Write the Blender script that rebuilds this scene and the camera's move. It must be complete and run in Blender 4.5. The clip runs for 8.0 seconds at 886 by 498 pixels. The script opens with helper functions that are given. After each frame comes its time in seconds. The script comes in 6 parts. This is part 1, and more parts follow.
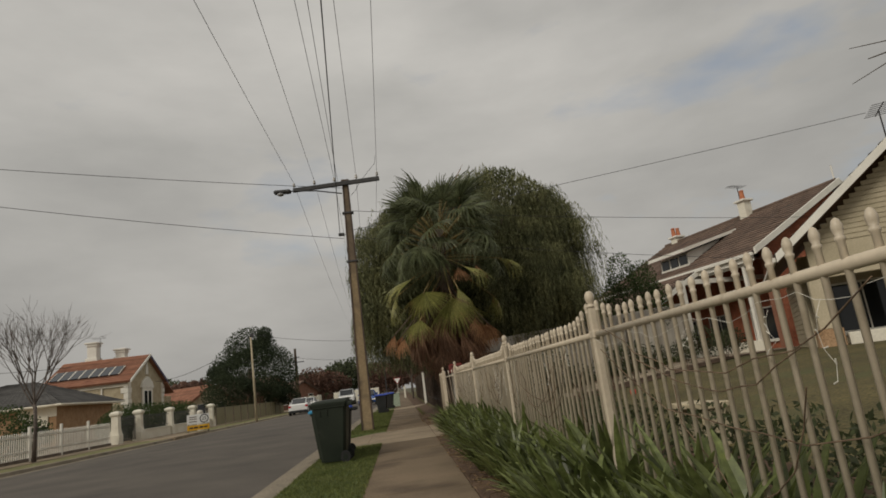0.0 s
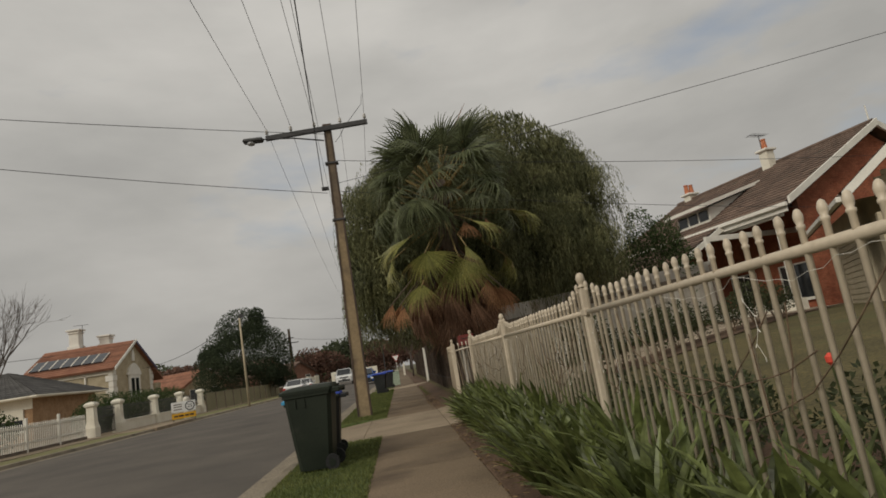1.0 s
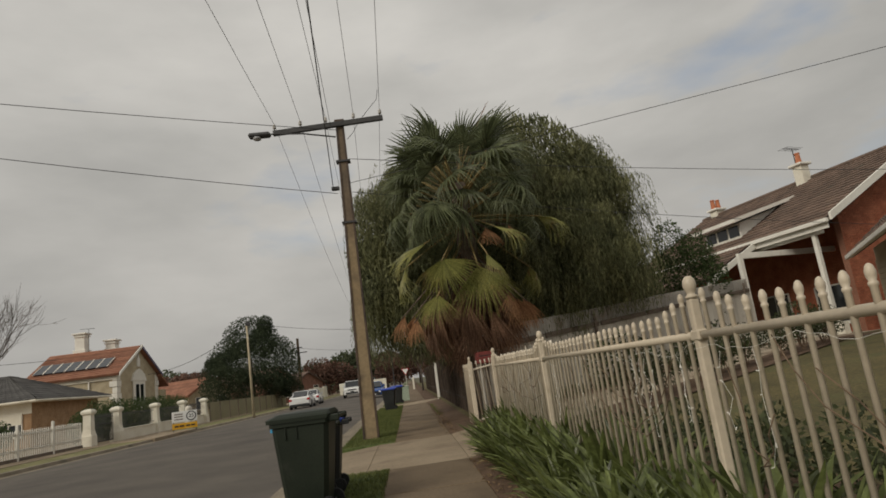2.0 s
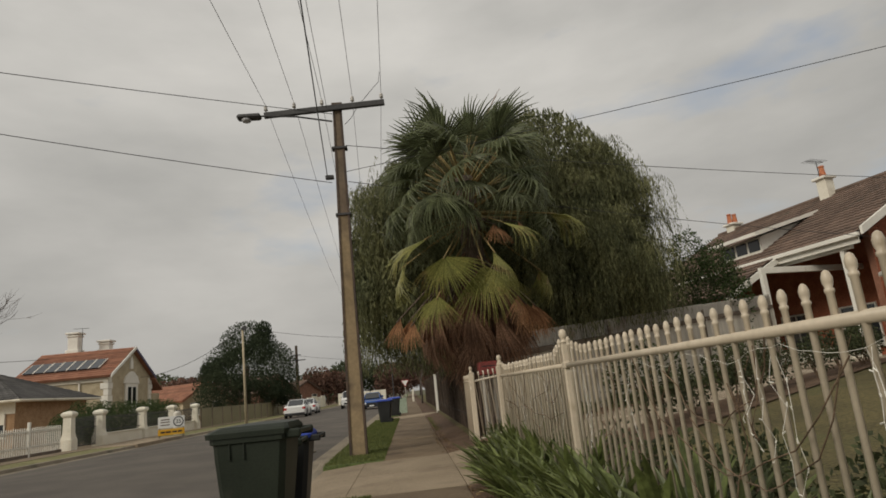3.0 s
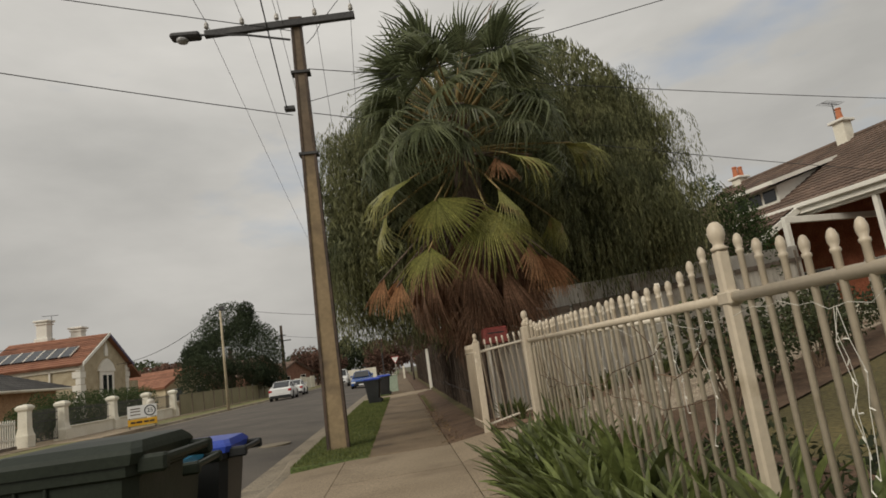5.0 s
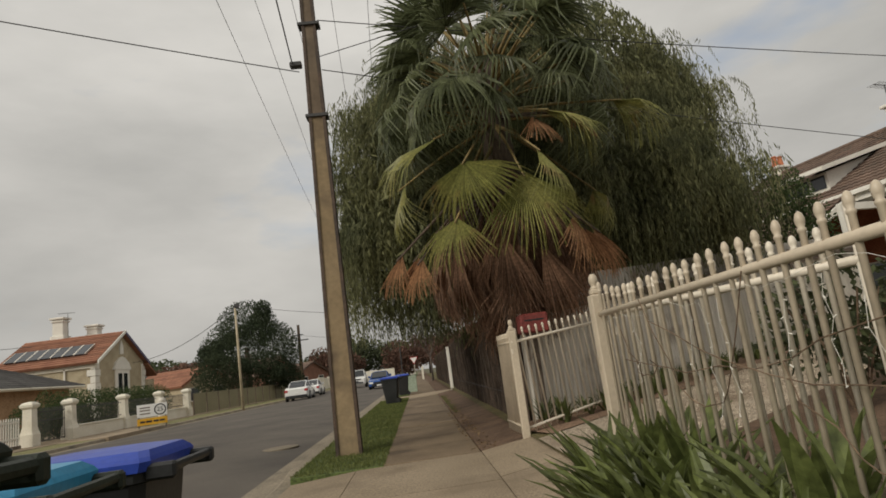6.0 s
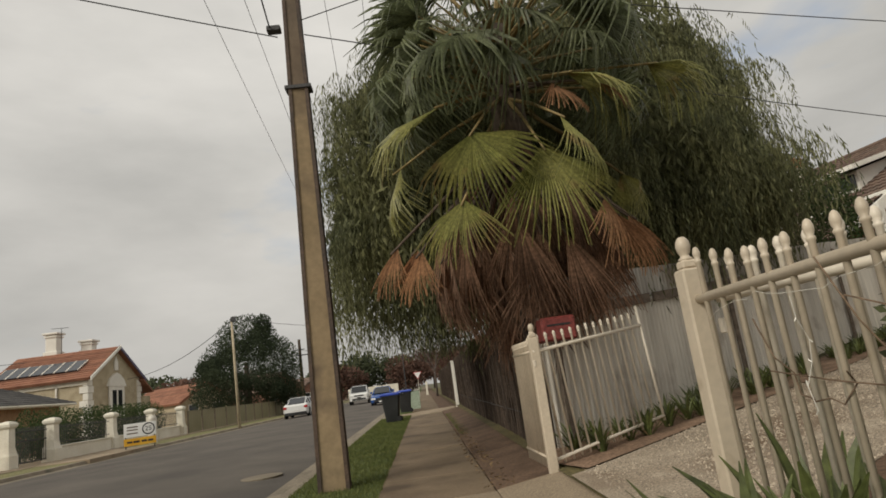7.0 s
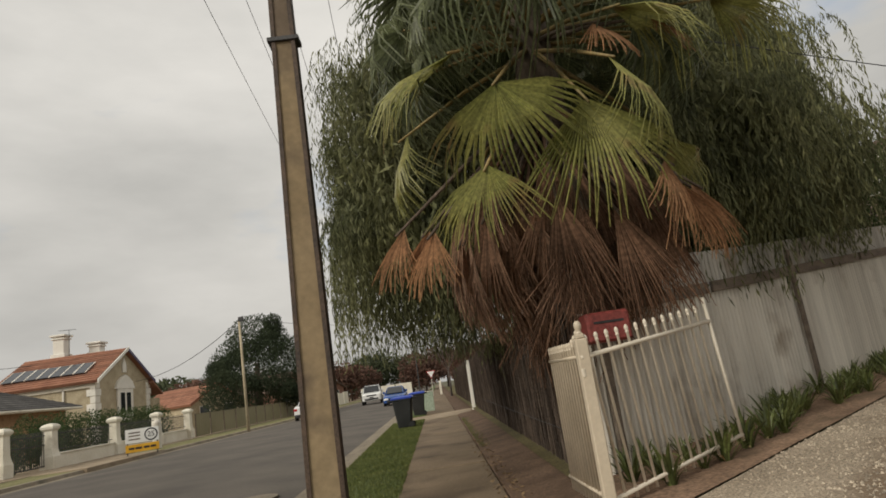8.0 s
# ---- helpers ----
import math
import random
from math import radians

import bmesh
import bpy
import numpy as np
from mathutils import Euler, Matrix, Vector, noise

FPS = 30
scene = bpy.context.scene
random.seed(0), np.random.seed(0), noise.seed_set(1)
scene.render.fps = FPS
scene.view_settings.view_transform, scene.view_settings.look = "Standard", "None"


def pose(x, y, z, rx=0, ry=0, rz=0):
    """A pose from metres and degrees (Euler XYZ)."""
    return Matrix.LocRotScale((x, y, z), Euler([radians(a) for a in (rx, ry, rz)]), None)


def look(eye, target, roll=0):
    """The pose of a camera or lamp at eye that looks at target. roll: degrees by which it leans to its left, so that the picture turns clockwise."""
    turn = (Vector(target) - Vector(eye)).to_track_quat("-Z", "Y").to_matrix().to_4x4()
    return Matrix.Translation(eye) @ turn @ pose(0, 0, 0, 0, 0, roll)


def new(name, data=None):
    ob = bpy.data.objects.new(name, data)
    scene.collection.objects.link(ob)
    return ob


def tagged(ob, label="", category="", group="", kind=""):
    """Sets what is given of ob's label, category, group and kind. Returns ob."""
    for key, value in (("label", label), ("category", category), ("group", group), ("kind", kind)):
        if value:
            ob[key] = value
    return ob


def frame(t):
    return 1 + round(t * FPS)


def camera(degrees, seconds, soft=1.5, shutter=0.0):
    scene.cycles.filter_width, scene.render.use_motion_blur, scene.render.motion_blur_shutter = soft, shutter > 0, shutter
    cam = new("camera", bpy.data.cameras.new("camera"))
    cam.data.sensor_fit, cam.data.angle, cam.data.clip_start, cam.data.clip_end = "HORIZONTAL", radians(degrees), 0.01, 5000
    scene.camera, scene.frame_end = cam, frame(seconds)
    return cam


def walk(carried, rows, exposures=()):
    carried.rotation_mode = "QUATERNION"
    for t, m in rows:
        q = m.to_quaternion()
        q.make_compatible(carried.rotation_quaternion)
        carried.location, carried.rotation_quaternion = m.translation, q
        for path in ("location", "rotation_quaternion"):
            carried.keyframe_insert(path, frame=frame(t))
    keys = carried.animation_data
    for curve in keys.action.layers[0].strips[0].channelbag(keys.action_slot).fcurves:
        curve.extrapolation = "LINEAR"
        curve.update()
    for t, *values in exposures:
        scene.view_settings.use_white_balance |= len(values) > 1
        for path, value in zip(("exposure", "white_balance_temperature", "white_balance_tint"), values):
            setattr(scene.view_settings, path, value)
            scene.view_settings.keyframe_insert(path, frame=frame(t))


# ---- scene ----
cam = camera(72.0, 8.0, soft=1.7)
PATH = [
    (0, (0.839, -0.671, 1.05), (1.022, 1.275, 1.478), -7.2),
    (0.5, (0.716, -0.221, 1.052), (0.832, 1.738, 1.436), -6.1),
    (0.8, (0.835, 0.453, 1.082), (1.021, 2.416, 1.418), -8.0),
    (0.9, (0.845, 0.573, 1.077), (1.056, 2.537, 1.39), -8.2),
    (1, (0.769, 2.195, 1.073), (0.963, 4.154, 1.424), -9.2),
    (1.2, (0.689, 2.593, 1.238), (0.867, 4.549, 1.617), -6.4),
    (2.3, (0.813, 4.003, 1.148), (0.982, 5.955, 1.549), -8.2),
    (2.5, (0.948, 4.297, 1.109), (1.213, 6.253, 1.435), -9.7),
    (3, (0.871, 4.891, 1.154), (1.018, 6.836, 1.595), -5.7),
    (3.5, (0.988, 5.582, 1.1), (1.241, 7.54, 1.418), -8.3),
    (4, (0.891, 6.262, 1.139), (1.002, 8.207, 1.589), -4.9),
    (4.5, (0.961, 6.849, 1.132), (1.173, 8.806, 1.486), -7.3),
    (4.7, (0.927, 7.071, 1.183), (1.124, 9.031, 1.529), -7.5),
    (5.8, (0.872, 8.559, 0.978), (1.045, 10.507, 1.401), -8.4),
    (6, (0.849, 8.896, 1.03), (0.974, 10.857, 1.405), -7.5),
    (6.5, (0.917, 9.581, 1.003), (1.138, 11.543, 1.323), -9.1),
    (7, (0.907, 10.361, 1.041), (1.025, 12.312, 1.463), -7.8),
    (7.5, (0.969, 10.983, 1.043), (1.186, 12.944, 1.371), -8.0),
    (8, (0.911, 11.727, 1.181), (0.99, 13.681, 1.601), -8.3),
]
walk(cam, [(t, look(eye, target, roll)) for t, eye, target, roll in PATH],
     [(t, e, 6750, 8) for t, e in ((0, 0.22), (1, 0.28), (3, 0.42), (4.5, 0.48), (6.5, 0.62), (8, 0.74))])

# ---- sky and light: an overcast winter day ----
world = bpy.data.worlds.new("overcast_sky")
scene.world = world
world.use_nodes = True
wn, wl = world.node_tree.nodes, world.node_tree.links
wn.clear()
w_out = wn.new("ShaderNodeOutputWorld")
w_bg = wn.new("ShaderNodeBackground")
w_sky = wn.new("ShaderNodeTexSky")
w_sky.sky_type, w_sky.sun_disc = "NISHITA", False
w_sky.sun_elevation, w_sky.sun_rotation = radians(36), radians(228)
w_tc = wn.new("ShaderNodeTexCoord")
w_map = wn.new("ShaderNodeMapping")
w_map.inputs["Scale"].default_value = (1.0, 1.0, 2.6)
w_n1 = wn.new("ShaderNodeTexNoise")
w_n1.inputs["Scale"].default_value, w_n1.inputs["Detail"].default_value = 2.1, 7.0
w_n1.inputs["Roughness"].default_value = 0.52
w_ramp = wn.new("ShaderNodeValToRGB")
w_ramp.color_ramp.elements[0].position, w_ramp.color_ramp.elements[0].color = 0.30, (0.300, 0.296, 0.290, 1)
w_ramp.color_ramp.elements[1].position, w_ramp.color_ramp.elements[1].color = 0.72, (0.470, 0.458, 0.445, 1)
w_n2 = wn.new("ShaderNodeTexNoise")
w_n2.inputs["Scale"].default_value, w_n2.inputs["Detail"].default_value = 3.3, 5.0
w_gap = wn.new("ShaderNodeValToRGB")
w_gap.color_ramp.elements[0].position, w_gap.color_ramp.elements[0].color = 0.60, (0, 0, 0, 1)
w_gap.color_ramp.elements[1].position, w_gap.color_ramp.elements[1].color = 0.80, (0.6, 0.6, 0.6, 1)
w_dim = wn.new("ShaderNodeMix")
w_dim.data_type, w_dim.blend_type = "RGBA", "MULTIPLY"
w_dim.inputs["Factor"].default_value = 1.0
w_dim.inputs["B"].default_value = (0.085, 0.085, 0.085, 1)
w_mix = wn.new("ShaderNodeMix")
w_mix.data_type = "RGBA"
wl.new(w_tc.outputs["Generated"], w_map.inputs["Vector"])
wl.new(w_map.outputs["Vector"], w_n1.inputs["Vector"])
wl.new(w_map.outputs["Vector"], w_n2.inputs["Vector"])
wl.new(w_n1.outputs["Fac"], w_ramp.inputs["Fac"])
wl.new(w_n2.outputs["Fac"], w_gap.inputs["Fac"])
wl.new(w_sky.outputs["Color"], w_dim.inputs["A"])
wl.new(w_gap.outputs["Color"], w_mix.inputs["Factor"])
wl.new(w_ramp.outputs["Color"], w_mix.inputs["A"])
wl.new(w_dim.outputs["Result"], w_mix.inputs["B"])
w_sep = wn.new("ShaderNodeSeparateXYZ")
w_grad = wn.new("ShaderNodeMapRange")
w_grad.inputs["From Min"].default_value, w_grad.inputs["From Max"].default_value = 0.0, 0.42
w_grad.inputs["To Min"].default_value, w_grad.inputs["To Max"].default_value = 0.78, 1.04
w_scale = wn.new("ShaderNodeVectorMath")
w_scale.operation = "SCALE"
wl.new(w_tc.outputs["Generated"], w_sep.inputs["Vector"])
wl.new(w_sep.outputs["Z"], w_grad.inputs["Value"])
wl.new(w_mix.outputs["Result"], w_scale.inputs[0])
wl.new(w_grad.outputs["Result"], w_scale.inputs["Scale"])
wl.new(w_scale.outputs["Vector"], w_bg.inputs["Color"])
w_bg.inputs["Strength"].default_value = 1.0
wl.new(w_bg.outputs["Background"], w_out.inputs["Surface"])

sun = new("sun", bpy.data.lights.new("sun", "SUN"))
sun.data.energy, sun.data.angle, sun.data.color = 1.35, radians(25), (1.0, 0.95, 0.86)
sun.matrix_world = look((-34, -30, 33), (0, 0, 0))


# ---- materials ----
def mat(name, c1, c2, scale=3.0, rough=0.8, fine=40.0, bump=0.15, metal=0.0, grain=0.35, spread=0.0, stain=None, detail=5.0, spec=0.4, stretch=(1, 1, 1), leafy=0.0):
    """Base colour between c1 and c2 by coarse noise, with fine grain, optional stains, bump, and a spread of value from piece to piece."""
    m = bpy.data.materials.new(name)
    m.use_nodes = True
    nt, lk = m.node_tree.nodes, m.node_tree.links
    b = nt["Principled BSDF"]
    geo = nt.new("ShaderNodeNewGeometry")
    mp = nt.new("ShaderNodeMapping")
    mp.inputs["Scale"].default_value = stretch
    lk.new(geo.outputs["Position"], mp.inputs["Vector"])
    n1, n2 = nt.new("ShaderNodeTexNoise"), nt.new("ShaderNodeTexNoise")
    n1.inputs["Scale"].default_value, n1.inputs["Detail"].default_value = scale, detail
    n2.inputs["Scale"].default_value, n2.inputs["Detail"].default_value = fine, 3.0
    for n in (n1, n2):
        lk.new(mp.outputs["Vector"], n.inputs["Vector"])
    r1 = nt.new("ShaderNodeValToRGB")
    r1.color_ramp.elements[0].position, r1.color_ramp.elements[0].color = 0.32, (*c1, 1)
    r1.color_ramp.elements[1].position, r1.color_ramp.elements[1].color = 0.68, (*c2, 1)
    lk.new(n1.outputs["Fac"], r1.inputs["Fac"])
    mr = nt.new("ShaderNodeMapRange")
    mr.inputs["From Min"].default_value, mr.inputs["From Max"].default_value = 0.3, 0.7
    mr.inputs["To Min"].default_value, mr.inputs["To Max"].default_value = 1 - grain, 1 + grain
    lk.new(n2.outputs["Fac"], mr.inputs["Value"])
    mul = nt.new("ShaderNodeVectorMath")
    mul.operation = "SCALE"
    lk.new(r1.outputs["Color"], mul.inputs[0])
    lk.new(mr.outputs["Result"], mul.inputs["Scale"])
    col = mul.outputs["Vector"]
    if stain:
        n3 = nt.new("ShaderNodeTexNoise")
        n3.inputs["Scale"].default_value, n3.inputs["Detail"].default_value = stain[1], 6.0
        lk.new(geo.outputs["Position"], n3.inputs["Vector"])
        r3 = nt.new("ShaderNodeValToRGB")
        r3.color_ramp.elements[0].position, r3.color_ramp.elements[1].position = stain[2], stain[2] + 0.16
        lk.new(n3.outputs["Fac"], r3.inputs["Fac"])
        mx = nt.new("ShaderNodeMix")
        mx.data_type = "RGBA"
        lk.new(r3.outputs["Color"], mx.inputs["Factor"])
        lk.new(col, mx.inputs["A"])
        mx.inputs["B"].default_value = (*stain[0], 1)
        col = mx.outputs["Result"]
    if spread:
        oi = nt.new("ShaderNodeObjectInfo")
        pi = nt.new("ShaderNodeMapRange")
        pi.inputs["To Min"].default_value, pi.inputs["To Max"].default_value = 1 - spread, 1 + spread
        add = nt.new("ShaderNodeMath")
        add.operation = "ADD"
        ad2 = nt.new("ShaderNodeMath")
        ad2.operation = "FRACT"
        lk.new(oi.outputs["Random"], add.inputs[0])
        lk.new(geo.outputs["Random Per Island"], add.inputs[1])
        lk.new(add.outputs[0], ad2.inputs[0])
        lk.new(ad2.outputs[0], pi.inputs["Value"])
        sc = nt.new("ShaderNodeVectorMath")
        sc.operation = "SCALE"
        lk.new(col, sc.inputs[0])
        lk.new(pi.outputs["Result"], sc.inputs["Scale"])
        col = sc.outputs["Vector"]
    lk.new(col, b.inputs["Base Color"])
    b.inputs["Roughness"].default_value, b.inputs["Metallic"].default_value = rough, metal
    b.inputs["Specular IOR Level"].default_value = spec
    if bump:
        bp = nt.new("ShaderNodeBump")
        bp.inputs["Strength"].default_value, bp.inputs["Distance"].default_value = bump, 0.02
        lk.new(n2.outputs["Fac"], bp.inputs["Height"])
        lk.new(bp.outputs["Normal"], b.inputs["Normal"])
    if leafy:
        tr = nt.new("ShaderNodeBsdfTranslucent")
        ms = nt.new("ShaderNodeMixShader")
        ms.inputs[0].default_value = leafy
        lk.new(col, tr.inputs["Color"])
        lk.new(b.outputs[0], ms.inputs[1])
        lk.new(tr.outputs[0], ms.inputs[2])
        lk.new(ms.outputs[0], nt["Material Output"].inputs["Surface"])
    return m


def glass_mat(name, c, rough=0.05):
    m = bpy.data.materials.new(name)
    m.use_nodes = True
    b = m.node_tree.nodes["Principled BSDF"]
    b.inputs["Base Color"].default_value = (*c, 1)
    b.inputs["Roughness"].default_value, b.inputs["Specular IOR Level"].default_value = rough, 0.6
    return m


M_soil = mat("far_soil", (0.07, 0.065, 0.04), (0.12, 0.11, 0.06), 0.2, 0.95)
M_asphalt = mat("asphalt", (0.093, 0.082, 0.072), (0.134, 0.117, 0.100), 0.55, 0.9, 90, 0.35, grain=0.25, stain=((0.078, 0.069, 0.062), 0.35, 0.56), spec=0.25)
M_kerb = mat("kerb_concrete", (0.180, 0.150, 0.108), (0.265, 0.222, 0.165), 1.2, 0.9, 45, 0.3, stain=((0.13, 0.115, 0.085), 1.7, 0.58))
M_path = mat("path_concrete", (0.140, 0.102, 0.064), (0.205, 0.150, 0.097), 0.8, 0.9, 60, 0.3, spread=0.07, stain=((0.090, 0.063, 0.040), 0.9, 0.52))
M_drive = mat("crossing_concrete", (0.23, 0.178, 0.120), (0.31, 0.244, 0.170), 0.9, 0.9, 60, 0.25, spread=0.05, stain=((0.175, 0.132, 0.088), 0.8, 0.53))
M_dirt = mat("dirt", (0.078, 0.046, 0.028), (0.138, 0.086, 0.054), 2.2, 0.95, 30, 0.6, stain=((0.075, 0.045, 0.026), 3.0, 0.55))
M_mulch = mat("reddish_mulch", (0.16, 0.098, 0.062), (0.27, 0.175, 0.115), 2.5, 0.95, 30, 0.7, grain=0.45, stain=((0.11, 0.075, 0.045), 2.0, 0.55))
M_gravel = mat("gravel", (0.25, 0.20, 0.145), (0.40, 0.33, 0.25), 1.2, 0.95, 55, 0.8, grain=0.5, stain=((0.165, 0.112, 0.070), 0.8, 0.52))
M_stone = mat("gravel_stone", (0.25, 0.205, 0.155), (0.42, 0.355, 0.275), 5, 0.9, 50, 0.2, spread=0.4)
M_lawn = mat("lawn", (0.072, 0.060, 0.023), (0.122, 0.098, 0.038), 0.9, 0.95, 25, 0.7, grain=0.5, stain=((0.085, 0.088, 0.032), 0.7, 0.55))
M_verge = mat("verge_turf", (0.066, 0.090, 0.027), (0.100, 0.128, 0.040), 1.5, 0.95, 35, 0.8, grain=0.5)
M_verge2 = mat("dry_turf", (0.14, 0.135, 0.055), (0.22, 0.20, 0.09), 0.9, 0.95, 25, 0.7, grain=0.4)
M_grass = mat("grass_blade", (0.110, 0.135, 0.038), (0.170, 0.185, 0.060), 2, 0.7, 20, 0.0, spread=0.4, leafy=0.4)
M_cream = mat("cream_enamel", (0.485, 0.410, 0.312), (0.575, 0.492, 0.380), 2.5, 0.42, 35, 0.04, grain=0.06, stain=((0.34, 0.27, 0.18), 6.0, 0.62), spread=0.06)
M_pale = mat("pale_cream_enamel", (0.63, 0.56, 0.455), (0.73, 0.66, 0.55), 2.5, 0.42, 35, 0.04, grain=0.06, stain=((0.40, 0.32, 0.23), 6.0, 0.66), spread=0.06)
M_white = mat("white_paint", (0.70, 0.67, 0.60), (0.80, 0.77, 0.70), 1.5, 0.55, 30, 0.08, grain=0.06, stain=((0.50, 0.46, 0.38), 3.0, 0.66))
M_agap = mat("agapanthus_leaf", (0.086, 0.108, 0.033), (0.172, 0.200, 0.067), 3.5, 0.40, 25, 0.03, spread=0.5, spec=0.5, leafy=0.4)
M_pepper = mat("pepper_leaf", (0.090, 0.101, 0.050), (0.235, 0.235, 0.113), 1.1, 0.75, 20, 0.0, spread=0.5, leafy=0.5, detail=3.0)
M_bark = mat("bark", (0.07, 0.052, 0.038), (0.14, 0.105, 0.08), 4, 0.95, 30, 0.8, stretch=(1, 1, 0.3))
M_frond = mat("palm_green", (0.120, 0.142, 0.074), (0.205, 0.226, 0.122), 1.6, 0.42, 30, 0.05, spread=0.4, leafy=0.5)
M_frond_y = mat("palm_yellow_green", (0.195, 0.208, 0.062), (0.315, 0.300, 0.100), 1.6, 0.45, 30, 0.05, spread=0.25, stain=((0.30, 0.19, 0.09), 2.6, 0.58), leafy=0.4)
M_frond_d = mat("palm_dead", (0.17, 0.100, 0.066), (0.34, 0.205, 0.135), 1.3, 0.85, 30, 0.1, spread=0.5, leafy=0.4)
M_frond_o = mat("palm_dying_orange", (0.27, 0.135, 0.068), (0.44, 0.25, 0.13), 1.3, 0.8, 30, 0.1, spread=0.3, leafy=0.4)
M_petiole = mat("palm_petiole", (0.17, 0.135, 0.05), (0.27, 0.19, 0.075), 2, 0.6, 20, 0.05, spread=0.2)
M_conc = mat("pole_concrete", (0.135, 0.100, 0.070), (0.19, 0.145, 0.102), 1.0, 0.9, 14, 0.25, grain=0.14, stain=((0.085, 0.066, 0.05), 0.9, 0.56))
M_tanc = mat("pole_tan_concrete", (0.225, 0.165, 0.095), (0.295, 0.22, 0.132), 1.3, 0.9, 12, 0.25, grain=0.14, stain=((0.125, 0.092, 0.062), 1.6, 0.56))
M_rust = mat("pole_steel", (0.045, 0.034, 0.028), (0.10, 0.065, 0.045), 3, 0.7, 40, 0.2)
M_dark = mat("dark_metal", (0.035, 0.034, 0.036), (0.06, 0.058, 0.058), 3, 0.55, 40, 0.1)
M_wire = mat("cable_black", (0.03, 0.03, 0.032), (0.05, 0.05, 0.05), 3, 0.7, 40, 0.0)
M_lampglass = mat("lamp_diffuser", (0.35, 0.35, 0.36), (0.45, 0.45, 0.46), 3, 0.3, 40, 0.0)
M_bin = mat("bin_green_plastic", (0.012, 0.017, 0.011), (0.021, 0.027, 0.018), 2, 0.5, 60, 0.08, grain=0.15, stain=((0.034, 0.034, 0.028), 4.0, 0.64), spec=0.3)
M_bing = mat("bin_grey_plastic", (0.016, 0.017, 0.017), (0.027, 0.028, 0.029), 2, 0.5, 60, 0.08, grain=0.15, stain=((0.06, 0.058, 0.053), 4.0, 0.66))
M_blue = mat("lid_blue", (0.022, 0.05, 0.30), (0.035, 0.075, 0.40), 2, 0.4, 40, 0.05, grain=0.1)
M_teal = mat("lid_light_blue", (0.03, 0.22, 0.40), (0.05, 0.28, 0.48), 2, 0.4, 40, 0.05, grain=0.1)
M_rubber = mat("rubber", (0.014, 0.014, 0.014), (0.028, 0.028, 0.028), 4, 0.85, 40, 0.1)
M_iron = mat("corrugated_grey_paint", (0.55, 0.51, 0.445), (0.70, 0.66, 0.585), 0.9, 0.55, 5, 0.0, grain=0.13, stain=((0.34, 0.29, 0.23), 1.6, 0.58), stretch=(2.2, 2.2, 0.15))
# upper fence strip: tree shade put into a darker grey, with brown stains
M_iron_shade = mat("tree_shaded_iron", (0.34, 0.315, 0.28), (0.46, 0.43, 0.385), 0.9, 0.5, 6, 0.0, grain=0.16, stain=((0.24, 0.19, 0.14), 1.6, 0.58), stretch=(2.2, 2.2, 0.15))
M_timber = mat("grey_timber", (0.115, 0.090, 0.070), (0.20, 0.16, 0.125), 3, 0.9, 40, 0.4, stretch=(1, 1, 4))
M_brush = mat("brushwood", (0.080, 0.060, 0.047), (0.155, 0.116, 0.09), 2.5, 0.95, 40, 0.4, spread=0.4)
M_brick = mat("red_brick", (0.28, 0.085, 0.045), (0.40, 0.14, 0.075), 2.2, 0.9, 25, 0.25, spread=0.15)
M_brick_o = mat("orange_brick", (0.29, 0.175, 0.095), (0.39, 0.25, 0.145), 2.2, 0.9, 25, 0.25)
M_tile = mat("brown_roof_tile", (0.105, 0.072, 0.056), (0.185, 0.125, 0.096), 1.6, 0.85, 30, 0.3, spread=0.25, stain=((0.10, 0.085, 0.065), 1.3, 0.58))
M_tile_r = mat("terracotta_tile", (0.225, 0.100, 0.062), (0.32, 0.152, 0.095), 1.2, 0.85, 30, 0.3, spread=0.2)
M_tile_g = mat("dark_grey_tile", (0.055, 0.052, 0.05), (0.095, 0.09, 0.086), 1.2, 0.85, 30, 0.3, spread=0.15)
M_stonew = mat("sandstone", (0.36, 0.30, 0.20), (0.47, 0.40, 0.28), 1.8, 0.9, 20, 0.3)
M_render = mat("cream_render", (0.66, 0.61, 0.50), (0.74, 0.70, 0.60), 1.2, 0.85, 20, 0.15, grain=0.08, stain=((0.50, 0.45, 0.36), 1.3, 0.62))
M_tan = mat("tan_boards", (0.42, 0.36, 0.25), (0.50, 0.43, 0.31), 1.4, 0.8, 30, 0.15, grain=0.1)
M_glass = glass_mat("window_glass", (0.02, 0.023, 0.026))
M_glass2 = glass_mat("solar_glass", (0.03, 0.035, 0.045), 0.15)
M_hedge = mat("hedge_leaf", (0.045, 0.068, 0.026), (0.080, 0.112, 0.042), 2.5, 0.7, 20, 0.0, spread=0.4, leafy=0.4, spec=0.2)
M_conif = mat("conifer_leaf", (0.045, 0.060, 0.036), (0.075, 0.094, 0.053), 0.7, 0.8, 20, 0.0, spread=0.2, leafy=0.4, spec=0.15)
M_fartree = mat("far_green_leaf", (0.06, 0.075, 0.04), (0.10, 0.115, 0.06), 0.3, 0.8, 10, 0.0, spread=0.4, leafy=0.4)
M_redtree = mat("far_autumn_leaf", (0.105, 0.060, 0.045), (0.165, 0.092, 0.066), 0.3, 0.8, 10, 0.0, spread=0.4, leafy=0.4)
M_twig = mat("bare_twig", (0.085, 0.068, 0.058), (0.14, 0.115, 0.10), 3, 0.9, 30, 0.2)
M_olive = mat("olive_steel_fence", (0.19, 0.17, 0.09), (0.24, 0.21, 0.12), 0.6, 0.5, 30, 0.05, grain=0.08)
